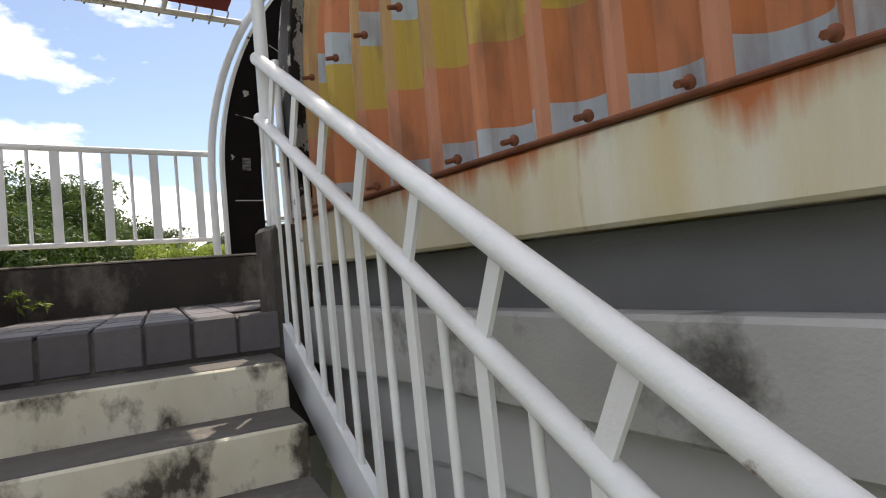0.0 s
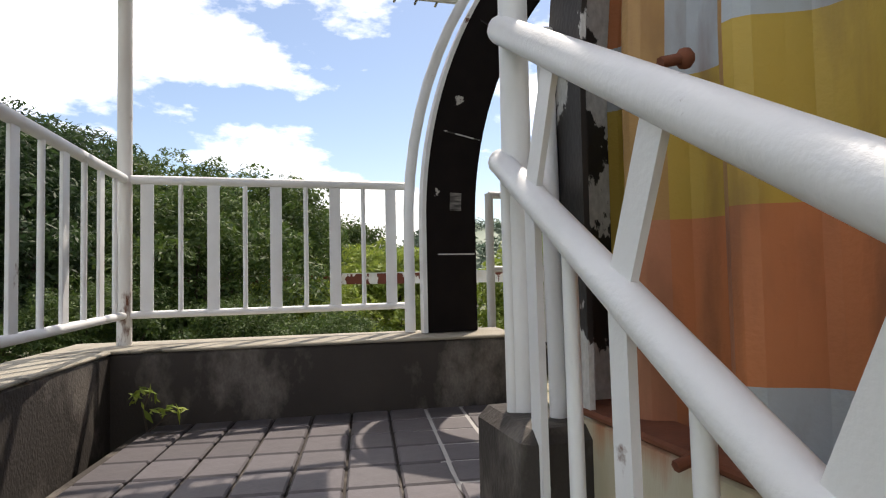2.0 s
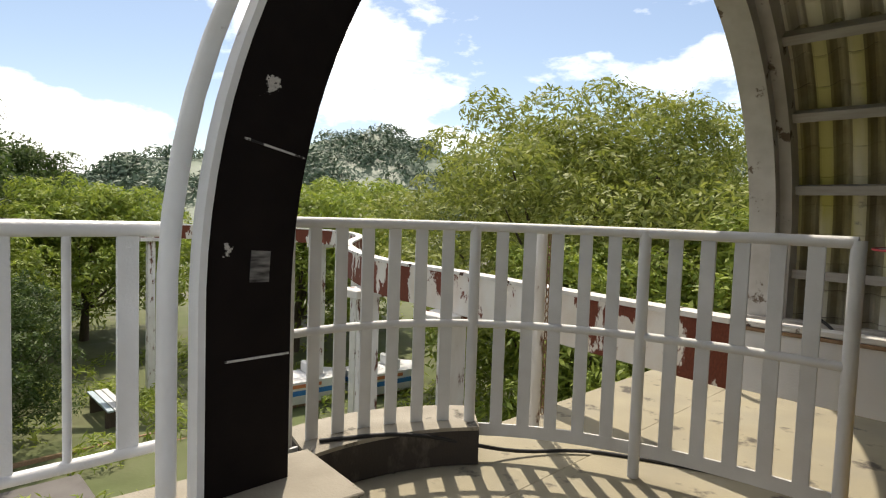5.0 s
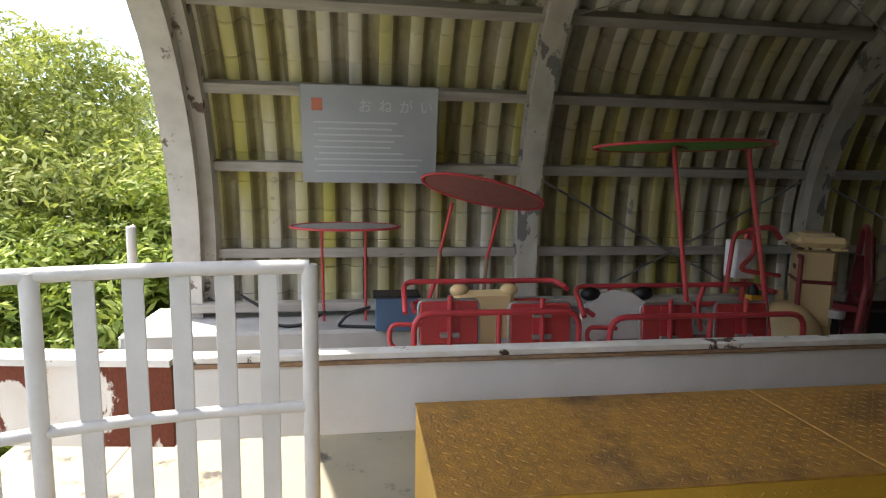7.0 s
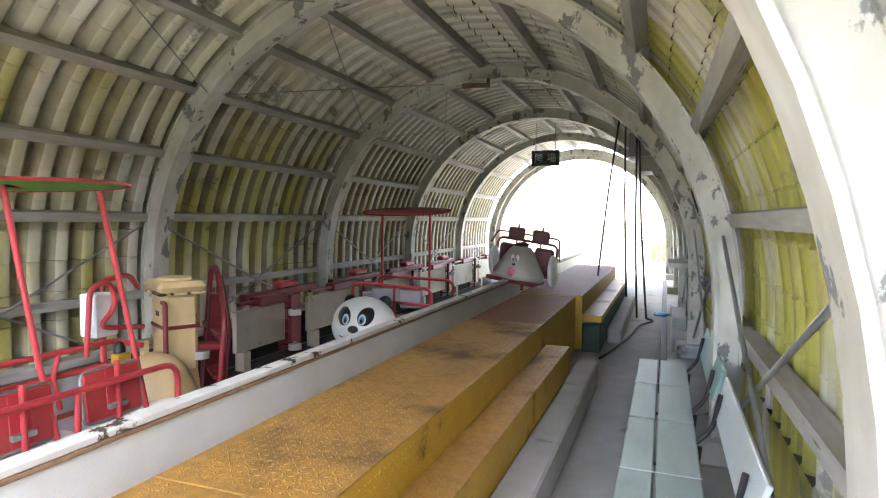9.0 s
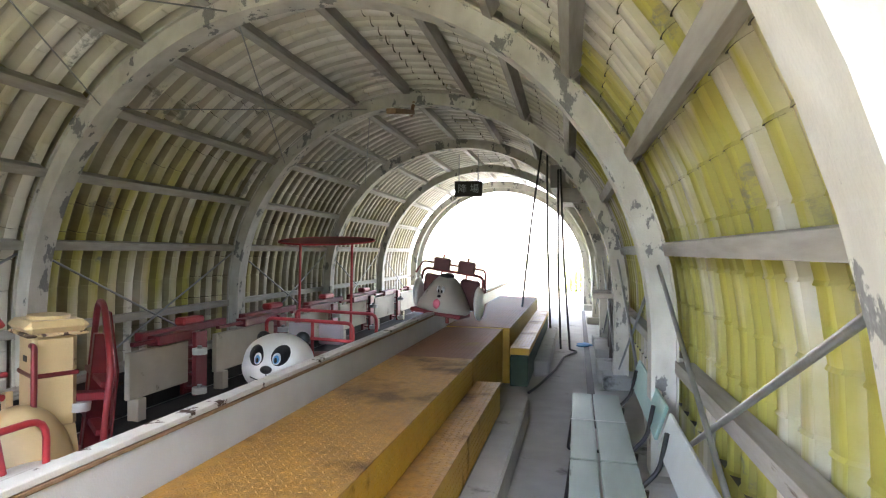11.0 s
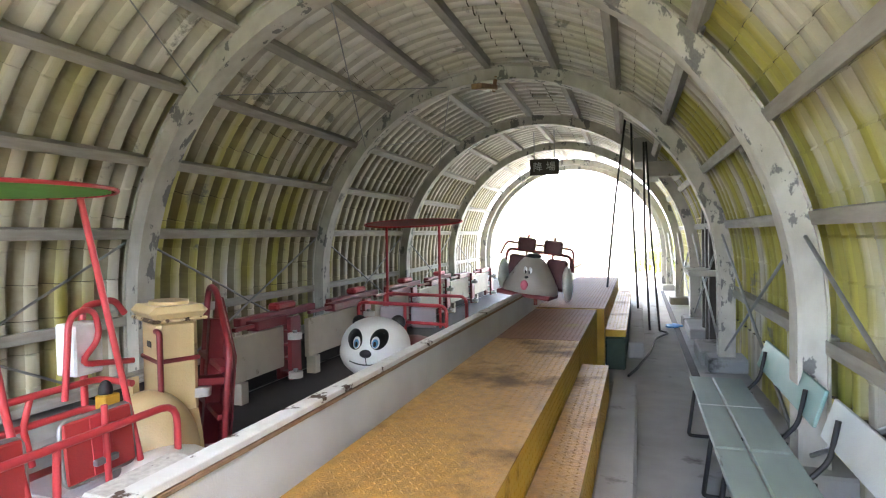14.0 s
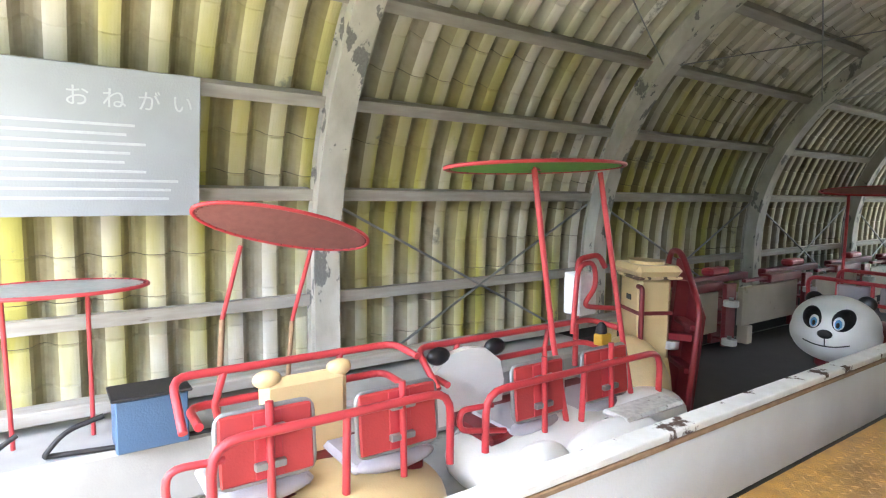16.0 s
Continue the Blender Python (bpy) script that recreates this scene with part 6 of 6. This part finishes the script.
# ceiling strip light, duct and straps
lamp = thing("strip_light", (2.3, -7.1, 2.72), "old bare strip light fixture hanging from the rib", "lamp")
part("tray", Shape().box((-0.05, -0.32, -0.03), (0.05, 0.32, 0.02), 0.006, Matrix.Translation((2.27, -6.95, 2.70)) @ Matrix.Rotation(radians(-12), 4, "X")), RUST_EDGE, lamp)
for x in (2.24, 2.30):
    part("tube", Shape().tube([(x, -6.66, 2.62), (x, -7.24, 2.74)], 0.012, 8), PURE_WHITE, lamp)
part("hanger", Shape().tube([(2.27, -7.3, 2.74), (2.27, -7.4, 2.90)], 0.02, 8), RUST_EDGE, lamp)
duct = thing("duct_box", (0.62, -10.0, 2.0), "grey boxed duct between the ribs", "duct")
part("box", Shape().box((0.33, -10.6, 2.02), (0.80, -9.75, 2.22), 0.01), ARCH_WHITE, duct)
part("panel", Shape().box((0.66, -10.6, 2.22), (0.95, -9.75, 2.55), 0.01), CONCRETE, duct)
for x0, x1, z1, zt in ((1.04, 1.30, 0.57, 2.85), (0.98, 0.92, 0.30, 2.85), (0.83, 0.78, 0.02, 2.45), (0.80, 0.66, 0.02, 2.45)):
    solo("hanging_cable", Shape().tube([(x0, -9.5, zt), ((x0 + x1) / 2 + 0.02, -9.5, (zt + z1) / 2), (x1, -9.45, z1)], 0.014, 8, bend=0.2), CABLE, "black cable hanging from the ceiling", "cable", "hanging cables")
solo("floor_cable", Shape().tube([(0.66, -9.45, 0.02), (0.55, -9.3, 0.02), (0.72, -8.9, 0.02), (0.80, -8.0, 0.02), (0.93, -7.2, 0.02), (1.0, -6.9, 0.02)], 0.012, 8, bend=0.2), CABLE, "black cable on the walkway", "cable")
solo("blue_cloth", Shape().ball((0.47, -9.9, 0.02), (0.10, 0.14, 0.022), 12, 8, lambda u: 1 + 0.25 * math.sin(5 * u.x + 7 * u.y)), surface("blue_sheet", (0.03, 0.22, 0.55), rough=0.5), "crumpled blue plastic sheet on the floor", "sheet")
solo("step_block", Shape().box((0.05, -8.25, 0.0), (0.36, -7.55, 0.14), 0.012), CONCRETE, "grey concrete block by the rib", "block", kind="structure")
solo("step_block", Shape().box((0.0, -9.9, 0.0), (0.34, -9.0, 0.12), 0.012), LEDGE, "pale concrete block by the doorway", "block", kind="structure")
for y in (-8.5, -8.85, -9.2):
    solo("door_post", Shape().box((0.10, y - 0.05, 0.0), (0.18, y + 0.05, 1.75), 0.006), surface("dark_brown_post", (0.05, 0.042, 0.036), rough=0.7), "dark upright of a side doorway", "post", "doorway posts", "structure")
shelf = thing("wall_shelf", (0.25, -8.6, 0.8), "small pale wall shelf by the doorway", "shelf")
part("board", Shape().box((0.10, -9.0, 0.80), (0.40, -8.3, 0.86), 0.006), ARCH_WHITE, shelf)
solo("paper_notice", Shape().box((0.14, -10.6, 1.05), (0.145, -10.45, 1.35), 0.001), PURE_WHITE, "white paper notice on the wall", "notice")


# ---------- benches on the walkway ----------
def bench(y0, y1, back_mat, label, back_x=0.16, z=0.335, back=True):
    b = thing("bench", (0.43, (y0 + y1) / 2, 0), label, "bench", "walkway benches")
    part("seat_plank", Shape().box((0.465, y0, z - 0.02), (0.595, y1, z), 0.005), BENCH_GREEN, b, "pale green seat plank")
    part("seat_plank", Shape().box((0.285, y0, z - 0.02), (0.455, y1, z), 0.005), BENCH_GREEN, b, "pale green seat plank")
    part("seat_joint", Shape().box((0.28, (y0 + y1) / 2 - 0.004, z), (0.60, (y0 + y1) / 2 + 0.004, z + 0.003), 0.001), BENCH_PALE, b)
    m = Matrix.Translation((0.20, 0, z + 0.10)) @ Matrix.Rotation(radians(-18), 4, "Y")
    part("back_plank", Shape().box((-0.009, y0 + 0.05, 0.0), (0.009, y1 - 0.05, 0.17), 0.004, m), back_mat, b)
    for y in (y0 + 0.22, y1 - 0.22):
        part("leg", Shape().tube([(0.58, y, z - 0.02), (0.62, y, 0.015), (0.58, y, 0.012), (0.30, y, 0.012), (0.27, y, z - 0.03)], 0.011, 8, bend=0.04), CABLE, b, "dark bent tube leg")
        part("back_stay", Shape().tube([(0.30, y, z - 0.03), (0.22, y, z + 0.06), (0.19, y, z + 0.22)], 0.011, 8, bend=0.04), CABLE, b)
    return b


bench(-5.67, -4.35, BENCH_TEAL, "pale green slatted bench with a worn teal back")
bench(-4.33, -3.02, BENCH_PALE, "pale green slatted bench with a faded white back")

# ---------- loose things at the open end ----------
bb = thing("blue_box", (3.7, -1.41, 0.30), "dusty blue metal box on the ledge", "box")
part("body", Shape().box((3.66, -1.54, 0.302), (3.84, -1.27, 0.52), 0.006), BLUE_BOX, bb)
part("lid", Shape().box((3.645, -1.555, 0.521), (3.85, -1.255, 0.535), 0.004), CABLE, bb, "dark lid")
solo("ledge_cable", Shape().tube([(3.80, -1.24, 0.43), (3.78, -1.10, 0.40), (3.76, -1.03, 0.32), (3.78, -1.06, 0.312), (3.72, -1.35, 0.312), (3.70, -1.70, 0.312)], 0.011, 8, bend=0.09), CABLE, "black cable looping from the blue box", "cable")
solo("ledge_cable", Shape().tube([(3.9, -0.4, 0.5), (3.86, -0.55, 0.42), (3.82, -0.62, 0.312), (3.80, -0.8, 0.312), (3.84, -0.95, 0.40)], 0.011, 8, bend=0.1), CABLE, "black cable draped on the ledge", "cable")
solo("floor_cable", Shape().tube([(0.62, 0.45, 0.175), (0.95, 0.32, 0.17), (1.45, 0.12, 0.012), (1.72, -0.05, 0.012), (1.95, -0.52, 0.012), (2.05, -1.0, 0.012), (1.98, -1.30, 0.012)], 0.009, 8, bend=0.25), CABLE, "black cable across the lichen-covered floor", "cable")
chain_post = thing("chain_post", (1.80, 0.30, 0), "white post with rust and a hanging chain", "post")
part("shaft", Shape().tube([(1.80, 0.30, 0), (1.80, 0.30, 1.02)], 0.034, 14), RUSTY_POST, chain_post)
part("cap", Shape().ball((1.80, 0.30, 1.02), (0.034, 0.034, 0.012), 14, 6), WHITE_RAIL, chain_post)
links = Shape()
for k in range(26):
    z = 0.98 - k * 0.036
    a = 90 * (k % 2)
    m = Matrix.Translation((1.842, 0.275, z)) @ Matrix.Rotation(radians(a), 4, "Z")
    links.tube([m @ Vector((0.010 * math.cos(t), 0, 0.022 * math.sin(t))) for t in [2 * math.pi * q / 8 for q in range(8)]], 0.0035, 5, closed=True)
part("chain", links, RUST_EDGE, chain_post, "rusty chain")["kind"] = "stuff"
solo("far_post", Shape().tube([(3.52, 0.11, -0.004), (3.52, 0.11, 0.98)], 0.026, 14).ball((3.52, 0.11, 0.98), (0.026, 0.026, 0.01), 12, 6), RUSTY_POST, "white steel post beside the track", "post")
ring_e = Shape().tube([(3.52 + 0.035 + 0.03 * math.cos(t), 0.11, 0.96 + 0.03 * math.sin(t)) for t in [2 * math.pi * q / 12 for q in range(12)]], 0.006, 6, closed=True)
solo("post_ring", ring_e, WHITE_RAIL, "small steel ring on the post", "ring")
weed = thing("weed", (-1.16, -0.16, 0.0), "small leafy weed growing from the tile joint", "weed")
part("stem", Shape().tube([(-1.16, -0.15, 0.0), (-1.17, -0.17, 0.09), (-1.15, -0.19, 0.15)], 0.004, 5).tube([(-1.16, -0.15, 0.0), (-1.10, -0.18, 0.05), (-1.06, -0.20, 0.08)], 0.003, 5), BARK, weed)
part("leaves", leaves([(Vector((-1.165, -0.18, 0.13)), 0.05), (Vector((-1.06, -0.20, 0.07)), 0.04), (Vector((-1.13, -0.17, 0.07)), 0.03)], 46, 0.026, 21), LEAF_C, weed)

# ---------- below the station ----------
def boat(x, y, turn, label):
    b = thing("boat_car", (x, y, -3.2), label, "boat", "boat cars on rails")
    m = Matrix.Translation((x, y, -3.2)) @ Matrix.Rotation(radians(turn), 4, "Z")
    def hull(z0, z1, w0, w1):
        sh = Shape()
        lo = [(-0.8, -w0), (0.55, -w0), (0.95, 0), (0.55, w0), (-0.8, w0)]
        hi = [(-0.85, -w1), (0.6, -w1), (1.08, 0), (0.6, w1), (-0.85, w1)]
        v = [m @ Vector((*p, z0)) for p in lo] + [m @ Vector((*p, z1)) for p in hi]
        return sh.add(v, [(4, 3, 2, 1, 0), (5, 6, 7, 8, 9)] + [(i, (i + 1) % 5, 5 + (i + 1) % 5, 5 + i) for i in range(5)])
    part("hull", hull(0.25, 0.45, 0.36, 0.42), BOAT_WHITE, b)
    part("stripe", hull(0.451, 0.56, 0.43, 0.445), BOAT_BLUE, b, "blue stripe")
    part("gunwale", hull(0.561, 0.74, 0.44, 0.46), BOAT_WHITE, b)
    part("orange_band", Shape().box((-0.5, -0.475, 0.62), (0.2, -0.452, 0.69), 0.004, m), BOAT_ORANGE, b, "faded orange band")
    for s in (-0.5, 0.1):
        part("seat", Shape().box((s, -0.36, 0.74), (s + 0.12, 0.36, 0.98), 0.03, m), BOAT_WHITE, b)
    part("bogie", Shape().box((-0.6, -0.25, 0.12), (0.5, 0.25, 0.25), 0.01, m), RUST_EDGE, b)
    return b


boat(5.8, 9.3, -5, "white boat-shaped ride car with blue stripe on rails")
boat(7.6, 8.8, -5, "white boat-shaped ride car with blue stripe on rails")
for off in (-0.3, 0.3):
    solo("boat_rail", Shape().tube([(-1, 9.3 + off, -3.15), (5.8, 9.3 + off, -3.15), (7.6, 8.8 + off, -3.15), (10, 8.2 + off, -3.15)], 0.0, flat=(0.06, 0.10)), RUST_EDGE, "rusty ground rail of the boat ride", "rail", "boat ride rails")
solo("wire_fence_post", Shape().tube([(0.6, 4.9, -3.2), (0.6, 4.9, -2.2)], 0.03, 8), STEEL, "grey wire fence post", "post", "lower posts")
for x, y, h in ((0.3, 16.0, 1.9), (0.5, 15.7, 1.9), (-1.6, 17.0, 1.3), (-0.6, 16.6, 1.3), (1.3, 16.2, 1.3)):
    solo("timber_post", Shape().tube([(x, y, -3.2), (x, y, -3.2 + h)], 0.05, 8), RUSTY_POST, "pale weathered post below the station", "post", "lower posts")
gb = thing("garden_bench", (2.5, 11.0, -3.2), "blue and white plank bench on the path", "bench")
for i in range(3):
    part("plank", Shape().box((2.3 + i * 0.13, 10.2, -2.78), (2.41 + i * 0.13, 11.7, -2.74), 0.006), (HUT_BLUE, BOAT_WHITE, BOAT_WHITE)[i], gb)
for y in (10.4, 11.5):
    part("leg", Shape().box((2.32, y, -3.2), (2.64, y + 0.08, -2.78), 0.006), BARK, gb)
hut = thing("hut", (-6, 20.2, -3.2), "small pale blue sheet-metal hut with faded red roof", "hut")
part("wall", Shape().box((-6.9, 19.5, -3.2), (-5.1, 21.0, -1.75), 0.01), HUT_BLUE, hut)
part("roof", Shape().box((-7.1, 19.3, -0.03), (-4.9, 21.2, 0.03), 0.01, Matrix.Translation((0, 0, -1.6)) @ Matrix.Rotation(radians(0), 4, "Y")), ROOF_RED, hut)
part("door", Shape().box((-6.2, 19.47, -3.18), (-5.6, 19.499, -2.0), 0.006), BUILDING_GLASS, hut)
for i in range(16):
    y = -18.4
    solo("park_fence_picket", Shape().box((0.4 + i * 0.13, y, 0.0), (0.43 + i * 0.13, y + 0.02, 0.85), 0.003), WHITE_RAIL, "white picket of the fence outside", "picket", "far fence pickets")
solo("park_fence_rail", Shape().box((0.3, -18.43, 0.78), (2.6, -18.405, 0.82), 0.003), WHITE_RAIL, "white rail of the fence outside", "rail")

for x, y, s, turn in ((15.5, 10.5, 0.72, 140), (15.5, -2.0, 0.72, 200)):
    again(big, x, y, -3.2, s, turn)
for x, y, s, turn in ((9.2, 1.0, 1.15, 20), (8.6, -1.4, 1.1, 120), (11.5, 1.6, 1.2, 75)):
    again(bush_right, x, y, -3.2, s, turn)
for x, y, s, turn in ((3.6, 18.0, 1.0, 50), (-0.6, 23.0, 1.05, 170), (11.5, 16.0, 1.1, 260), (0.2, 15.0, 0.75, 100)):
    again(mid, x, y, -3.2, s, turn)
for x, y, s, turn in ((-12.0, 11.5, 1.0, 80), (-10.0, 20.0, 1.15, 10), (-14.0, 6.0, 0.95, 130), (-16.5, 14.0, 1.2, 220)):
    again(dark, x, y, -3.2, s, turn)
for x, y, s, turn in ((-5.2, 23.0, 1.35, 60), (-1.2, 20.5, 1.15, 190), (-4.4, 11.6, 0.58, 250), (-1.3, 11.4, 0.5, 20), (0.6, 10.4, 0.45, 300), (2.6, 27.0, 1.0, 210), (0.2, 28.0, 1.2, 95), (-7.5, 22.0, 1.1, 120)):
    again(oak, x, y, -3.2, s, turn)
for x, y, s, turn in ((-0.6, -22.0, 0.55, 20), (-3.5, -25.0, 0.8, 140)):
    again(mid, x, y, -1.5, s, turn)


# wooded hills: terrain ridges covered with crown clumps
def hill(name, x0, y0, x1, y1, height, depth, seed, label, count=9000):
    rng = np.random.default_rng(seed)
    A, B = np.array([x0, y0]), np.array([x1, y1])
    d = (B - A) / np.linalg.norm(B - A)
    nrm = np.array([-d[1], d[0]])
    L = np.linalg.norm(B - A)

    def top(s, w):
        base = math.sin(math.pi * min(1, max(0, s))) ** 0.6
        n = noise.noise(Vector((s * 5 + seed, seed * 1.7, 0))) * 0.35 + noise.noise(Vector((s * 14 + seed, 3, 0))) * 0.12
        return height * base * (0.85 + n) * max(0.0, 1 - abs(w)) ** 0.8

    sh = Shape()
    ns, nw = 60, 12
    vs = []
    for i in range(ns + 1):
        for j in range(nw + 1):
            s, w = i / ns, j / nw * 2 - 1
            p = A + d * L * s + nrm * depth * w
            vs.append((p[0], p[1], -4 + top(s, w)))
    sh.add(vs, [(i * (nw + 1) + j, (i + 1) * (nw + 1) + j, (i + 1) * (nw + 1) + j + 1, i * (nw + 1) + j + 1) for i in range(ns) for j in range(nw)], True)
    h = thing(name, (float(A[0]), float(A[1]), -4), label, "hill", kind="structure")
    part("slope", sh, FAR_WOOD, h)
    blobs = []
    for k in range(420):
        s, w = rng.random(), rng.random() * 1.5 - 0.95
        p = A + d * L * s + nrm * depth * w
        r = 1.6 + 1.6 * rng.random()
        blobs.append((Vector((p[0], p[1], -4 + top(s, w) - r * 0.2)), r))
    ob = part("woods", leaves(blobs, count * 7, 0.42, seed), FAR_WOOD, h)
    ob["kind"] = "stuff"
    return h


hill("wooded_hill", -60, 45, 16, 66, 13.5, 14, 2, "wooded hill behind the park")
hill("wooded_hill", 10, 88, 105, 60, 18, 25, 4, "hazy wooded hill in the distance")
hill("wooded_hill", 60, 70, 110, -30, 19, 22, 6, "wooded hill beyond the big tree")
hill("wooded_hill", -70, 60, -30, -20, 17, 18, 8, "wooded hill beside the park")

# hotel on the hill
hotel = thing("hotel_building", (-8, 76, 6), "long pale hotel building on the wooded hill", "building")
part("wall", Shape().box((-10, 74, 2), (6, 80, 8.2), 0.1), BUILDING, hotel)
part("tower", Shape().box((-13, 74, 2), (-10.05, 79, 10.2), 0.1), BUILDING, hotel)
part("roof", Shape().box((-10.3, 73.7, 8.21), (6.3, 80.3, 8.7), 0.05), BUILDING, hotel)
for i in range(14):
    part("window", Shape().box((-9.6 + i * 1.1, 73.93, 6.4), (-8.8 + i * 1.1, 73.99, 7.6), 0.01), BUILDING_GLASS, hotel)

solo("pavement", Shape().box((-4, -40, -0.25), (9, -15.35, -0.02), 0.02), CONCRETE_MOSS, "pale sunlit concrete pavement outside the far opening", "pavement", kind="structure")

# grass tufts below the station
rng_g = np.random.default_rng(12)
grass_blobs = [(Vector((float(x), float(y), -3.15)), 0.45) for x, y in zip(rng_g.uniform(-9, 9, 260), rng_g.uniform(2.5, 16, 260))]
tagged(part("grass", leaves(grass_blobs, 26000, 0.10, 13, 0.35), LEAF_C), "rough green grass and weeds", "grass", kind="stuff")
solo("path", Shape().box((-9, 4.5, -3.2), (1.5, 8.5, -3.06), 0.02), ASPHALT, "worn asphalt path below the fence", "path", kind="structure")


# ---------- tiles of the landing ----------
for i in range(13):
    for j in range(11):
        p = SKEW @ Vector((-1.34 + i * 0.155, -1.67 + j * 0.181, 0))
        if p.x > 0.37 or p.y > -0.06 - 0.09 * (p.x + 0.6) or (p.x > -0.42 and p.y < -1.48) or p.x < -1.33 + (p.y + 0.0) * 0.06:
            continue
        ob = new("tile", tile_mesh)
        ob.matrix_basis = Matrix.Translation((p.x, p.y, random.uniform(-0.001, 0.001))) @ Matrix.Rotation(radians(-9 + random.uniform(-0.3, 0.3)), 4, "Z")
        ob.parent = landing
        ob.matrix_parent_inverse = landing.matrix_basis.inverted()
for i in range(7):
    p = SKEW @ Vector((-1.34 + i * 0.155, TOP_Y + 0.006, 0))
    ob = new("tile", nose_mesh)
    ob.matrix_basis = Matrix.Translation(p) @ Matrix.Rotation(radians(-9), 4, "Z")
    ob.parent = landing
    ob.matrix_parent_inverse = landing.matrix_basis.inverted()
